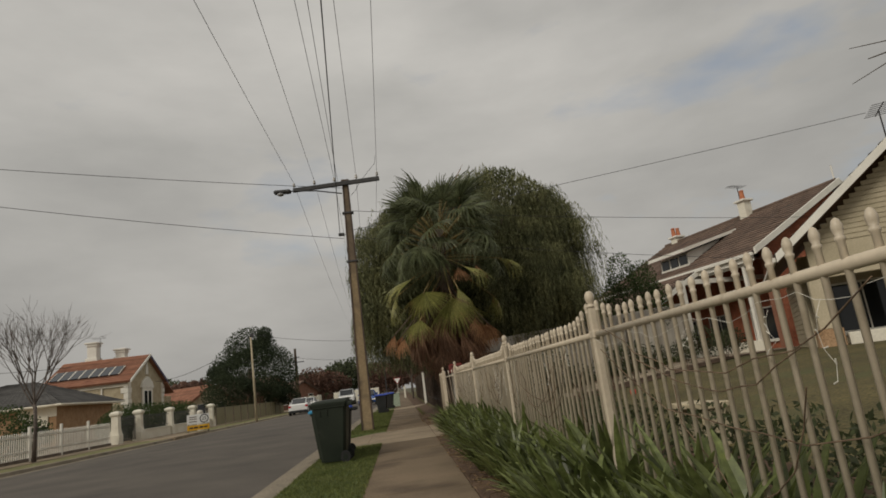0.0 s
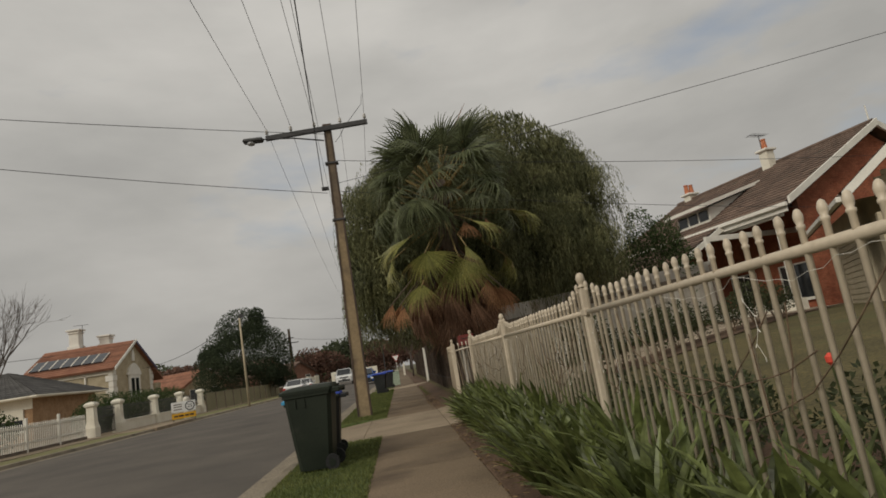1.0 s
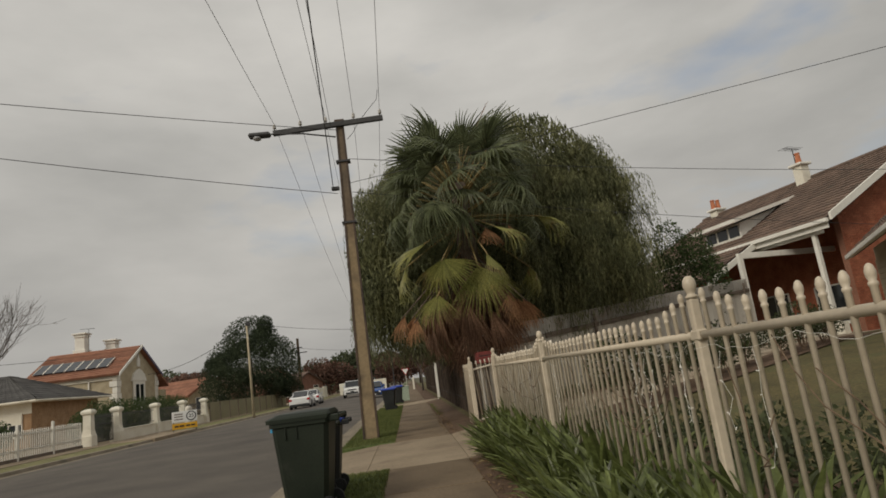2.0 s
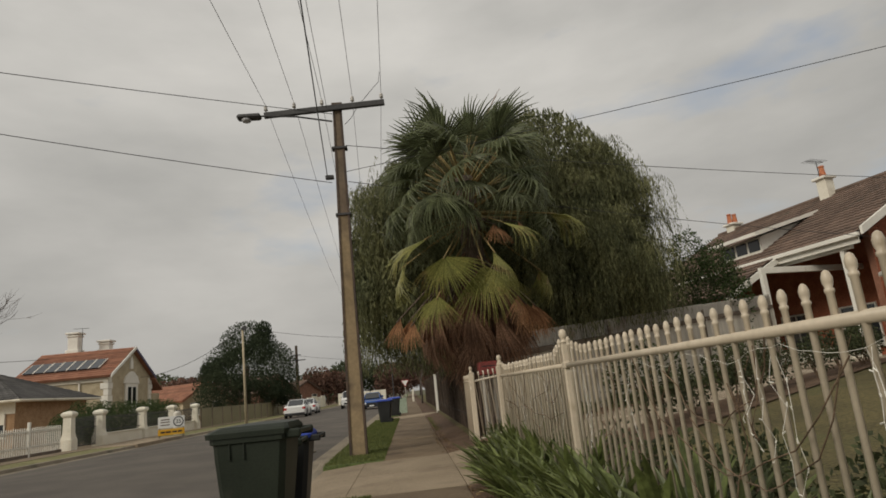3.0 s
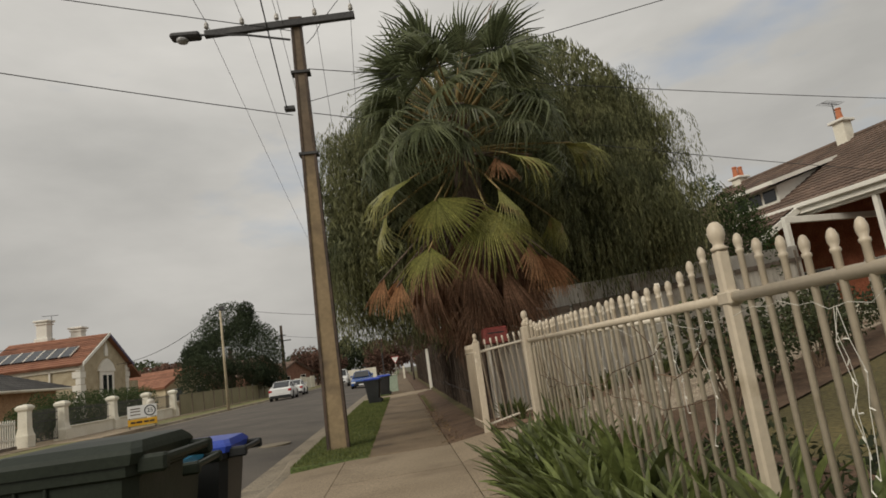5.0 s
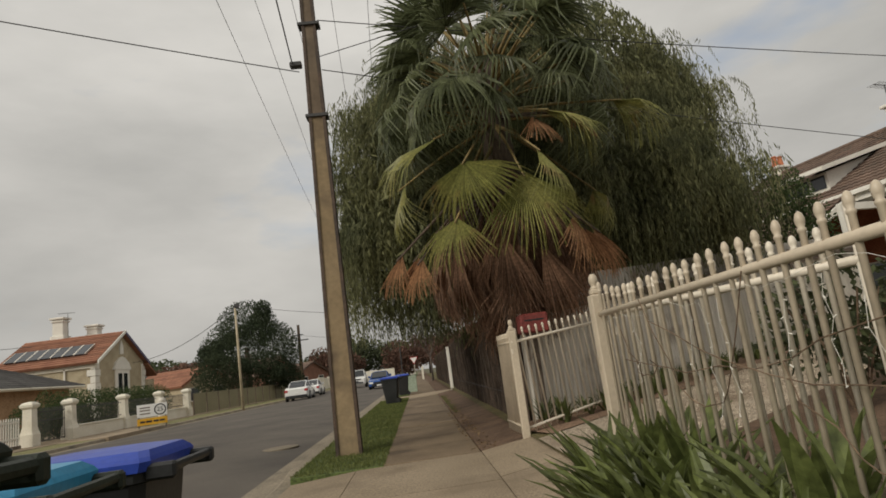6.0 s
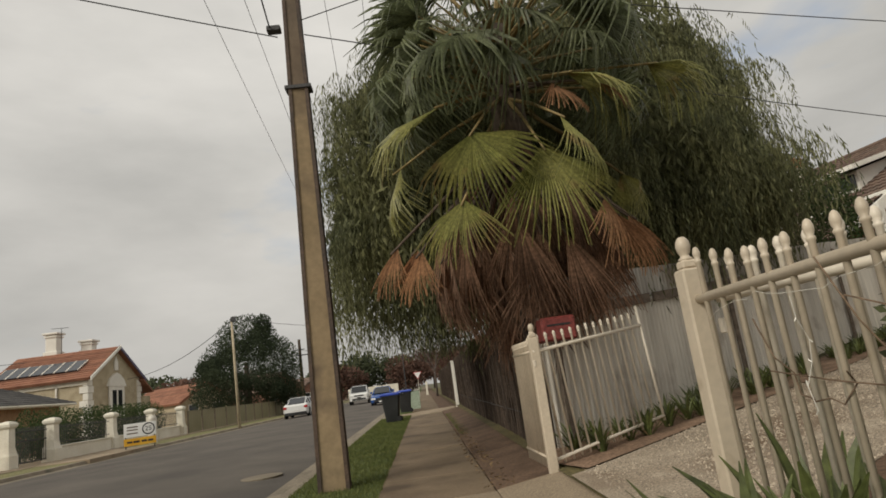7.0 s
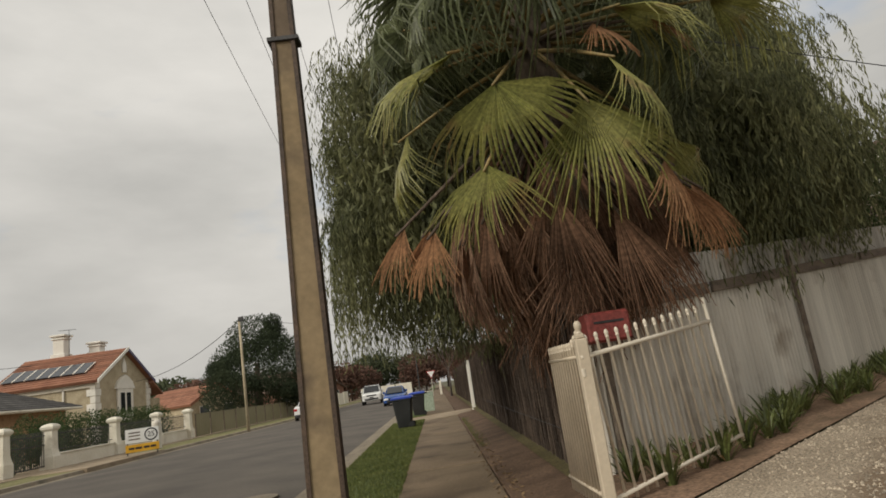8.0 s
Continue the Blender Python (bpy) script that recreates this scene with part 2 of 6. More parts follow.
M_car = mat("white_car_paint", (0.72, 0.72, 0.71), (0.78, 0.78, 0.77), 1.0, 0.18, 30, 0.0, grain=0.02, spec=0.6)
M_carblue = mat("blue_car_paint", (0.02, 0.07, 0.24), (0.03, 0.09, 0.30), 1.0, 0.2, 30, 0.0, grain=0.02, spec=0.6)
M_trim = mat("black_plastic", (0.015, 0.015, 0.016), (0.03, 0.03, 0.03), 3, 0.5, 30, 0.05)
M_rim = mat("alloy", (0.30, 0.30, 0.31), (0.42, 0.42, 0.43), 3, 0.35, 30, 0.0, metal=0.8)
M_red = mat("red_lens", (0.35, 0.02, 0.02), (0.45, 0.03, 0.03), 3, 0.25, 30, 0.0)
M_maroon = mat("maroon_enamel", (0.17, 0.035, 0.03), (0.23, 0.05, 0.042), 2, 0.5, 30, 0.05)
M_yellow = mat("sign_yellow", (0.62, 0.33, 0.025), (0.70, 0.40, 0.04), 2, 0.5, 30, 0.0, grain=0.05)
M_signw = mat("sign_white", (0.74, 0.74, 0.72), (0.80, 0.80, 0.78), 2, 0.5, 30, 0.0, grain=0.04)
M_black = mat("ink_black", (0.02, 0.02, 0.02), (0.03, 0.03, 0.03), 2, 0.6, 30, 0.0)
M_vine = mat("dried_vine", (0.10, 0.065, 0.04), (0.19, 0.13, 0.085), 5, 0.9, 30, 0.2)
M_terra = mat("terracotta_pot", (0.42, 0.14, 0.07), (0.52, 0.20, 0.10), 3, 0.85, 30, 0.1)
M_rose = mat("shrub_leaf", (0.040, 0.050, 0.022), (0.078, 0.090, 0.038), 2, 0.7, 20, 0.0, spread=0.4, leafy=0.4)
M_flower = mat("red_petal", (0.55, 0.05, 0.03), (0.65, 0.08, 0.05), 3, 0.6, 20, 0.0)
M_ins = mat("porcelain", (0.40, 0.38, 0.35), (0.55, 0.52, 0.48), 3, 0.3, 20, 0.0)


# ---- mesh helpers ----
def mesh_of(name, bm, material, smooth=False):
    me = bpy.data.meshes.new(name)
    bm.to_mesh(me)
    bm.free()
    me.materials.append(material)
    if smooth:
        me.polygons.foreach_set("use_smooth", [True] * len(me.polygons))
    return me


def part(name, bm, material, parent=None, label="", at=None, smooth=False):
    """One mesh object from a bmesh or a ready mesh, under a thing or a part."""
    me = mesh_of(name, bm, material, smooth) if isinstance(bm, bmesh.types.BMesh) else bm
    ob = new(name, me)
    if parent is not None:
        ob.parent = parent
    if at is not None:
        ob.matrix_basis = at
    if label:
        ob["label"] = label
    return ob


def empty(name, m, label, category, group="", kind=""):
    ob = new(name)
    ob.empty_display_size = 0.1
    ob.matrix_basis = m
    return tagged(ob, label, category, group, kind)


def box(bm, x0, x1, y0, y1, z0, z1, bevel=0.0, m=None):
    r = bmesh.ops.create_cube(bm, size=1.0)
    vs = r["verts"]
    for v in vs:
        v.co = Vector(((x0 + x1) / 2 + v.co.x * (x1 - x0), (y0 + y1) / 2 + v.co.y * (y1 - y0), (z0 + z1) / 2 + v.co.z * (z1 - z0)))
    if m is not None:
        bmesh.ops.transform(bm, matrix=m, verts=vs)
    if bevel:
        es = list({e for v in vs for e in v.link_edges})
        bmesh.ops.bevel(bm, geom=es, offset=bevel, segments=1, affect="EDGES")
    return bm


def bx(*a, **k):
    return box(bmesh.new(), *a, **k)


def lathe(bm, profile, n=10, at=(0, 0, 0)):
    """Turn (radius, height) rows round z."""
    rings = []
    for r, z in profile:
        rings.append([bm.verts.new((at[0] + r * math.cos(2 * math.pi * k / n), at[1] + r * math.sin(2 * math.pi * k / n), at[2] + z)) for k in range(n)])
    for a, b in zip(rings, rings[1:]):
        for k in range(n):
            bm.faces.new((a[k], a[(k + 1) % n], b[(k + 1) % n], b[k]))
    bm.faces.new(rings[-1])
    bm.faces.new(rings[0][::-1])
    return bm


def tube(bm, pts, radii, n=6):
    """A tube along points."""
    pts = [Vector(p) for p in pts]
    rings = []
    for i, p in enumerate(pts):
        d = (pts[min(i + 1, len(pts) - 1)] - pts[max(i - 1, 0)]).normalized()
        a = d.orthogonal().normalized() if abs(d.z) > 0.95 else d.cross(Vector((0, 0, 1))).normalized()
        b = d.cross(a)
        r = radii[i] if isinstance(radii, (list, tuple)) else radii
        rings.append([bm.verts.new(p + r * (math.cos(2 * math.pi * k / n) * a + math.sin(2 * math.pi * k / n) * b)) for k in range(n)])
    for a, b in zip(rings, rings[1:]):
        for k in range(n):
            bm.faces.new((a[k], a[(k + 1) % n], b[(k + 1) % n], b[k]))
    bm.faces.new(rings[0][::-1])
    bm.faces.new(rings[-1])
    return bm


def prism(bm, outline, depth, m=None):
    """Extrude a polygon of the xz plane along y by depth (solid)."""
    a = [bm.verts.new((x, 0, z)) for x, z in outline]
    b = [bm.verts.new((x, depth, z)) for x, z in outline]
    n = len(a)
    bm.faces.new(a)
    bm.faces.new(b[::-1])
    for k in range(n):
        bm.faces.new((a[k], b[k], b[(k + 1) % n], a[(k + 1) % n]))
    if m is not None:
        bmesh.ops.transform(bm, matrix=m, verts=a + b)
    return bm


def pymesh(name, verts, faces, material):
    me = bpy.data.meshes.new(name)
    me.from_pydata([tuple(v) for v in verts], [], faces)
    me.update()
    me.materials.append(material)
    return me


def leaf_mesh(name, centres, dirs, length, width, material, rng):
    """Kite-shaped leaves at the centres, each along its direction, turned at random."""
    n = len(centres)
    c, d = np.asarray(centres, float), np.asarray(dirs, float)
    d = d / (np.linalg.norm(d, axis=1, keepdims=True) + 1e-9)
    s = np.cross(d, rng.normal(size=(n, 3)))
    s = s / (np.linalg.norm(s, axis=1, keepdims=True) + 1e-9)
    le = length * rng.uniform(0.7, 1.3, (n, 1))
    wi = width * rng.uniform(0.7, 1.3, (n, 1))
    v = np.stack([c - d * le * 0.5, c + s * wi * 0.5 - d * le * 0.05, c + d * le * 0.5, c - s * wi * 0.5 - d * le * 0.05], 1).reshape(-1, 3)
    f = np.arange(4 * n).reshape(-1, 4)
    me = bpy.data.meshes.new(name)
    me.from_pydata(v.tolist(), [], f.tolist())
    me.update()
    me.materials.append(material)
    return me


def crown_points(rng, n, blobs, shell=0.55):
    """Points in the outer part of a set of ellipsoids (cx, cy, cz, rx, ry, rz)."""
    out = []
    w = np.array([b[3] * b[4] * b[5] for b in blobs]) ** 0.67
    pick = rng.choice(len(blobs), n, p=w / w.sum())
    u = rng.normal(size=(n, 3))
    u /= np.linalg.norm(u, axis=1, keepdims=True)
    r = shell + (1 - shell) * rng.uniform(0, 1, (n, 1)) ** 0.6
    b = np.array(blobs)[pick]
    return b[:, :3] + u * r * b[:, 3:], u


# ---- ground, road, kerbs, paths ----
def far_kerb(y):
    return -12.0 + 0.035 * (min(max(y, 15), 60) - 15)


def yard(x):
    t = min(max((x - 1.95) / 2.6, 0), 1)
    return 0.11 + 0.13 * t * t * (3 - 2 * t) + 0.065 * min(max(x - 4.3, 0.0), 7.5)


def sheet(name, xs, ys, height, material, label, category, shift=None):
    v, f = [], []
    for y in ys:
        for x in xs:
            xx = x if shift is None else shift(x, y)
            v.append((xx, y, height(xx, y)))
    nx = len(xs)
    for j in range(len(ys) - 1):
        for i in range(nx - 1):
            a = j * nx + i
            f.append((a, a + 1, a + nx + 1, a + nx))
    return tagged(new(name, pymesh(name, v, f, material)), label, category, kind="structure")


sheet("ground", [-2500, -60, 60, 2500], [-2500, -80, 260, 2500], lambda x, y: -0.22, M_soil, "flat dull earth reaching to the horizon", "ground")
ys_road = [float(v) for v in range(-60, 261, 4)]


def road_h(x, y):
    k = far_kerb(y)
    u = (x - k) / (-1.3 - k)
    return -0.13 + 0.10 * (1 - (2 * u - 1) ** 2) + 0.006 * noise.noise((x * 0.7, y * 0.4, 0))


sheet("road", [i / 12 for i in range(13)], ys_road, road_h, M_asphalt, "worn grey asphalt suburban street", "road", shift=lambda u, y: far_kerb(y) + u * (-1.3 - far_kerb(y)))


def profile_strip(name, runs, prof, material, label, category):
    """A kerb-like solid: a cross-section carried along y, for each run of y values; prof(y) gives (x, z) rows."""
    bm = bmesh.new()
    for ys in runs:
        prev = None
        for y in ys:
            ring = [bm.verts.new((x, y, z)) for x, z in prof(y)]
            if prev:
                for k in range(len(ring) - 1):
                    bm.faces.new((prev[k], prev[k + 1], ring[k + 1], ring[k]))
            else:
                bm.faces.new(ring[::-1])
            prev = ring
        bm.faces.new(prev)
    bmesh.ops.recalc_face_normals(bm, faces=bm.faces)
    return tagged(part(name, bm, material), label, category, kind="structure")


D0, D1 = 12.55, 16.3


def near_kerb(y):
    dip = 0.0
    for a, b in ((D0 - 0.1, D1 + 0.1), (33.6, 36.6)):
        dip = max(dip, min(1.0, max(0.0, min((y - a + 0.7) / 0.7, (b + 0.7 - y) / 0.7))))
    top = 0.0 - 0.075 * dip
    return [(-1.32, -0.30), (-1.32, -0.125), (-0.98, -0.115), (-0.93, top - 0.012), (-0.90, top), (-0.76, top + 0.002), (-0.76, -0.30)]


ky = sorted(set([float(v) for v in range(-60, 261, 3)] + [11.75, 12.1, 12.45, 14.5, 16.4, 16.75, 17.1, 32.9, 33.3, 33.6, 36.6, 37.0, 37.3]))
profile_strip("kerb_near", [ky], near_kerb, M_kerb, "pale weathered concrete kerb with gutter", "kerb")
profile_strip("kerb_far", [[float(v) for v in range(-60, 261, 4)]],
              lambda y: [(far_kerb(y) + 0.35, -0.30), (far_kerb(y) + 0.35, -0.12), (far_kerb(y) + 0.05, -0.105), (far_kerb(y), 0.0), (far_kerb(y) - 0.16, 0.01), (far_kerb(y) - 0.16, -0.3)],
              M_kerb, "pale concrete kerb across the street", "kerb")


def slab_top(x0, x1, y0, y1, z=0.0, rise=0.0):
    bm = bmesh.new()
    box(bm, x0, x1, y0, y1, z - 0.2, z, 0.008)
    if rise:
        for v in bm.verts:
            v.co.z += rise * (v.co.x - x0) / (x1 - x0)
    return bm


tagged(part("verge_near", slab_top(-0.76, 0.30, -60, D0, 0.0), M_verge), "short green turf strip beside the kerb", "grass verge", kind="structure")
tagged(part("verge_pole", slab_top(-0.76, 0.32, D1, 33.6, 0.0), M_verge), "green turf strip round the power pole", "grass verge", kind="structure")
tagged(part("verge_beyond", slab_top(-0.76, 0.32, 36.6, 250, 0.0), M_verge), "green turf strip along the street", "grass verge", kind="structure")
tagged(part("dirt_strip", slab_top(1.47, 2.6, D1 + 0.1, 33.6, 0.005, 0.15), M_dirt), "bare brown dirt with fallen litter", "dirt", kind="structure")
tagged(part("dirt_strip", slab_top(1.47, 2.6, 36.6, 250, 0.005), M_dirt), "bare brown dirt beside the footpath", "dirt", kind="structure")
tagged(part("garden_bed", slab_top(1.46, 3.5, -30, D0 - 0.03, 0.0, 0.215), M_dirt), "brown soil bed below the fence", "garden bed", kind="structure")
fv = profile_strip("verge_far", [[float(v) for v in range(-60, 261, 4)]],
                   lambda y: [(far_kerb(y) - 0.165, -0.25), (far_kerb(y) - 0.165, 0.0), (-13.1, 0.03), (-13.1, -0.25)], M_verge2, "dry yellow-green turf across the street", "grass verge")
tagged(part("footpath_far", bx(-60, -13.104, -60, 260, -0.25, 0.05), M_drive), "pale concrete footpath and yards across the street", "footpath", kind="structure")
# far crossing at the gate
tagged(part("crossing_far", bx(-13.2, -11.2, 33.6, 39.5, -0.2, 0.045, 0.01), M_drive), "pale concrete driveway crossing", "driveway", kind="structure")

# footpath of separate slabs
path = empty("footpath", pose(0, 0, 0), "stained brown concrete footpath with joints", "footpath", kind="structure")
slab_lengths = mesh_of("slab", slab_top(0.305, 1.455, 0, 1.49), M_path)
y = -14.9
while y < 60:
    if not (D0 - 1.4 < y < D1 or 32.2 < y < 36.6):
        part("slab", slab_lengths, M_path, path, at=pose(0, y, random.uniform(-0.004, 0.004), 0, random.uniform(-0.15, 0.15), 0))
        y += 1.5
    else:
        y = D1 + 0.02 if y < 20 else 36.62
part("slab", slab_top(0.305, 1.455, -60, -14.95), M_path, path)
part("slab", slab_top(0.305, 1.455, 60.2, 250), M_path, path)
part("slab", slab_top(0.305, 1.455, 11.67 - 0.04, D0 - 0.01), M_path, path)

cross = empty("driveway_crossing", pose(0, 0, 0), "pale concrete driveway crossing with straight joints", "driveway", kind="structure")


def crossing_slab(x0, x1, y0, y1, w0=0.0, w1=0.0, z0=0.0, z1=0.0):
    bm = bmesh.new()
    co = [(x0, y0 - w0, z0), (x1, y0, z1), (x1, y1, z1), (x0, y1 + w1, z0)]
    t = [bm.verts.new(c) for c in co]
    b = [bm.verts.new((c[0], c[1], -0.25)) for c in co]
    bm.faces.new(t)
    bm.faces.new(b[::-1])
    for k in range(4):
        bm.faces.new((t[k], b[k], b[(k + 1) % 4], t[(k + 1) % 4]))
    bmesh.ops.recalc_face_normals(bm, faces=bm.faces)
    return bm


part("slab", crossing_slab(-0.755, -0.01, D0, D1, 0.45, 0.3, -0.07, -0.015), M_drive, cross)
part("slab", crossing_slab(0.0, 1.455, D0, 14.48, 0, 0, -0.012, 0.004), M_drive, cross)
part("slab", crossing_slab(0.0, 1.455, 14.50, D1, 0, 0, -0.012, 0.004), M_drive, cross)
part("slab", crossing_slab(1.465, 2.25, D0, 14.6, 0, 0, 0.006, 0.118), M_drive, cross)
part("slab", crossing_slab(1.465, 2.25, 14.62, D1 + 0.05, 0, 0, 0.006, 0.118), M_drive, cross)
for k, (a, b) in enumerate(((33.62, 36.58),)):
    part("slab", crossing_slab(-0.755, 2.4, a, b, 0.3, 0.3, -0.06, 0.02), M_drive, cross)

# yard behind the fence: lawn, gravel drive that runs off at an angle
sheet("lawn", [2.05 + 0.4 * i for i in range(10)] + [8, 12, 20, 40, 90], [float(v) for v in range(-60, 17, 4)] + [18.0, 26, 40, 60, 120], lambda x, y: yard(x), M_lawn, "patchy yellow-green lawn behind the fence", "lawn")
AX = Vector((math.cos(radians(36)), math.sin(radians(36))))
AN = Vector((-AX.y, AX.x))


def drive_sheet(name, o0, o1, s0, s1, lift, material, label, category):
    v, f = [], []
    n = 22
    for i in range(n + 1):
        s = s0 + (s1 - s0) * i / n
        for o in (o0, (o0 + o1) / 2, o1):
            p = Vector((2.10, 15.85)) + AX * s + AN * o
            if p.x < 2.06:
                p = p + AX * ((2.06 - p.x) / AX.x)
            v.append((p.x, p.y, yard(p.x) + lift))
    for i in range(n):
        for k in range(2):
            a = i * 3 + k
            f.append((a, a + 1, a + 4, a + 3))
    return tagged(new(name, pymesh(name, v, f, material)), label, category, kind="structure")


drive_sheet("gravel_drive", -2.2, 0.0, -2.3, 26, 0.015, M_gravel, "pale crushed gravel driveway", "driveway")
drive_sheet("side_bed", 0.02, 1.25, 0.2, 24, 0.022, M_mulch, "reddish soil bed beside the corrugated fence", "garden bed")
drive_sheet("rose_bed", -3.5, -2.22, -1.6, 14, 0.024, M_dirt, "brown soil bed beside the gravel drive", "garden bed")


# ---- the cream steel fence ----
FX = 2.04
POSTS = [-6.75, -3.5, -0.25, 2.98, 6.17, 9.42, 12.79]


def picket_mesh(top, r=0.0105, z0=0.10, material=None):
    bm = bmesh.new()
    lathe(bm, [(r, z0), (r, top - 0.066), (r * 1.3, top - 0.062), (r * 1.3, top - 0.054), (r * 0.95, top - 0.05), (r * 1.4, top - 0.036), (r * 1.45, top - 0.022), (r * 0.95, top - 0.006), (r * 0.3, top)], 8)
    return mesh_of("picket", bm, material or M_cream, True)


PICK = {h: picket_mesh(h) for h in (1.34, 1.36, 1.385, 1.415)}


def post_mesh(cap=1.48, w=0.023):
    bm = bmesh.new()
    box(bm, -w, w, -w, w, -0.1, cap - 0.10, 0.008)
    return mesh_of("post", bm, M_cream)


def cap_mesh(cap=1.48):
    bm = bmesh.new()
    lathe(bm, [(0.027, cap - 0.10), (0.029, cap - 0.09), (0.019, cap - 0.084), (0.018, cap - 0.076), (0.025, cap - 0.062), (0.030, cap - 0.040), (0.026, cap - 0.016), (0.014, cap), (0.004, cap + 0.002)], 14)
    return mesh_of("cap", bm, M_cream, True)


ME_POST, ME_CAP = post_mesh(), cap_mesh()


def stout_post_mesh(cap=1.48, w=0.045):
    """The square gate posts: a bevelled shaft with a stepped collar below the ball."""
    bm = bmesh.new()
    box(bm, -w, w, -w, w, -0.1, cap - 0.135, 0.008)
    box(bm, -w * 0.72, w * 0.72, -w * 0.72, w * 0.72, cap - 0.135, cap - 0.098, 0.008)
    return mesh_of("post", bm, M_cream)


ME_STOUT = stout_post_mesh()


def picket_fence(y0, y1, last=False):
    f = empty("picket_fence", pose(FX, y0, 0.01), "cream enamelled steel picket fence with ball tops", "fence", "cream street fence")
    n = 30
    gap = (y1 - y0) / n
    bm = bmesh.new()
    tube(bm, [(0, 0.03, 1.215), (0, y1 - y0 - 0.03, 1.215)], 0.019, 10)
    part("top_rail", bm, M_cream, f, smooth=True)
    bm = bmesh.new()
    tube(bm, [(0, 0.03, 0.20), (0, y1 - y0 - 0.03, 0.20)], 0.017, 8)
    part("bottom_rail", bm, M_cream, f, smooth=True)
    for k in range(1, n):
        e = min(k, n - k)
        h = {1: 1.415, 2: 1.385, 3: 1.36}.get(e, 1.34)
        part("picket", PICK[h], M_cream, f, at=pose(random.uniform(-0.002, 0.002), k * gap, random.uniform(-0.004, 0.004), random.uniform(-0.3, 0.3), random.uniform(-0.25, 0.25), 0))
    for yy in ((0, y1 - y0) if last else (0,)):
        p = part("post", ME_STOUT if last and yy else ME_POST, M_cream, f, at=pose(0, yy, 0))
        part("cap", ME_CAP, M_cream, p)
        bm = bmesh.new()
        box(bm, -0.027, 0.027, -0.04, 0.04, 1.19, 1.24, 0.008)
        part("bracket", bm, M_cream, p)
    return f


for a, b in zip(POSTS, POSTS[1:]):
    picket_fence(a, b, b == POSTS[-1])

# short return beyond the drive, and the open gate
GX, GY = 2.02, 16.35


def gate_post_section():
    f = empty("fence_return", pose(GX, GY, 0.0), "short cream picket fence beside the open gate", "fence", "cream street fence")
    p = part("post", ME_STOUT, M_cream, f)
    part("cap", ME_CAP, M_cream, p)
    for z in (1.215, 0.2):
        bm = bmesh.new()
        tube(bm, [(0, 0, z), (-0.04, 1.15, z)], 0.015, 8)
        part("rail", bm, M_cream, f, smooth=True)
    for k in range(1, 14):
        h = {1: 1.415, 2: 1.385, 3: 1.36}.get(k, 1.34)
        part("picket", PICK[h], M_cream, f, at=pose(-0.003 * k, k * 0.083, 0.0))


gate_post_section()


def gate(x, y, z, turn, tip, label):
    """A gate leaf: two tube rails, pickets that run past the lower rail, and an end stile."""
    g = empty("driveway_gate", pose(x, y, z, 0, -tip, turn), label, "gate", "driveway gate leaves")
    w, z0, z1 = 1.72, 0.10, 1.12
    for zz, r in ((z0, 0.017), (z1, 0.019)):
        part("rail", tube(bmesh.new(), [(0.0, 0, zz), (w + 0.01, 0, zz)], r, 8), M_pale, g, smooth=True)
    part("stile", tube(bmesh.new(), [(w, 0, 0.05), (w, 0, 1.34)], 0.016, 8), M_pale, g, smooth=True)
    pk = picket_mesh(1.28, 0.0115, 0.045, M_pale)
    for k in range(13):
        part("picket", pk, M_pale, g, at=pose(0.10 + k * 0.122, 0, random.uniform(-0.004, 0.004)))
    for zz in (0.26, 0.98):
        part("hinge", lathe(bmesh.new(), [(0.014, 0), (0.018, 0.004), (0.018, 0.056), (0.014, 0.06)], 8, (-0.005, 0, zz)), M_pale, g)
    return g


gate(GX + 0.06, GY + 0.02, 0.09, 33, 5.5, "open cream picket gate leaf swung in beside the gravel drive")
gate(FX + 0.075, POSTS[-1] - 0.05, 0.10, -76, 0.0, "open cream picket gate leaf folded back behind the fence")


# ---- the concrete and steel power pole ----
def stobie(x, y, top, base_w, top_w, label, arm=True):
    p = empty("power_pole", pose(x, y, 0), label, "power pole", "street poles")
    def width(z):
        return base_w + (top_w - base_w) * max(0.0, z) / top

    def core(z0, z1):
        bm = bmesh.new()
        rings = []
        for i in range(7):
            z = z0 + (z1 - z0) * i / 6
            w, d = width(z), 0.075 - 0.015 * z / top
            rings.append([bm.verts.new(q + (z,)) for q in ((-w / 2, -d), (w / 2, -d), (w / 2, d), (-w / 2, d))])
        for a, b in zip(rings, rings[1:]):
            for k in range(4):
                bm.faces.new((a[k], a[(k + 1) % 4], b[(k + 1) % 4], b[k]))
        bm.faces.new(rings[-1])
        return bm
    part("lower_core", core(-0.4, 5.0), M_tanc, p, "tan painted concrete lower core")
    part("upper_core", core(5.0, top), M_conc, p, "grey-brown weathered concrete upper core")
    for s in (-1, 1):
        bm = bmesh.new()
        rr = []
        for z in (-0.4, 2.0, top * 0.6, top + 0.05):
            w = width(z)
            d = 0.095 - 0.02 * max(0.0, z) / top
            x0, x1 = s * (w / 2 - 0.004), s * (w / 2 + 0.04)
            rr.append([bm.verts.new(c + (z,)) for c in ((x0, -d), (x1, -d), (x1, d), (x0, d))])
        for a, b in zip(rr, rr[1:]):
            for k in range(4):
                bm.faces.new((a[k], a[(k + 1) % 4], b[(k + 1) % 4], b[k]))
        bm.faces.new(rr[-1])
        bmesh.ops.recalc_face_normals(bm, faces=bm.faces)
        part("steel_flange", bm, M_rust, p, "rust-brown steel flange")
    return p


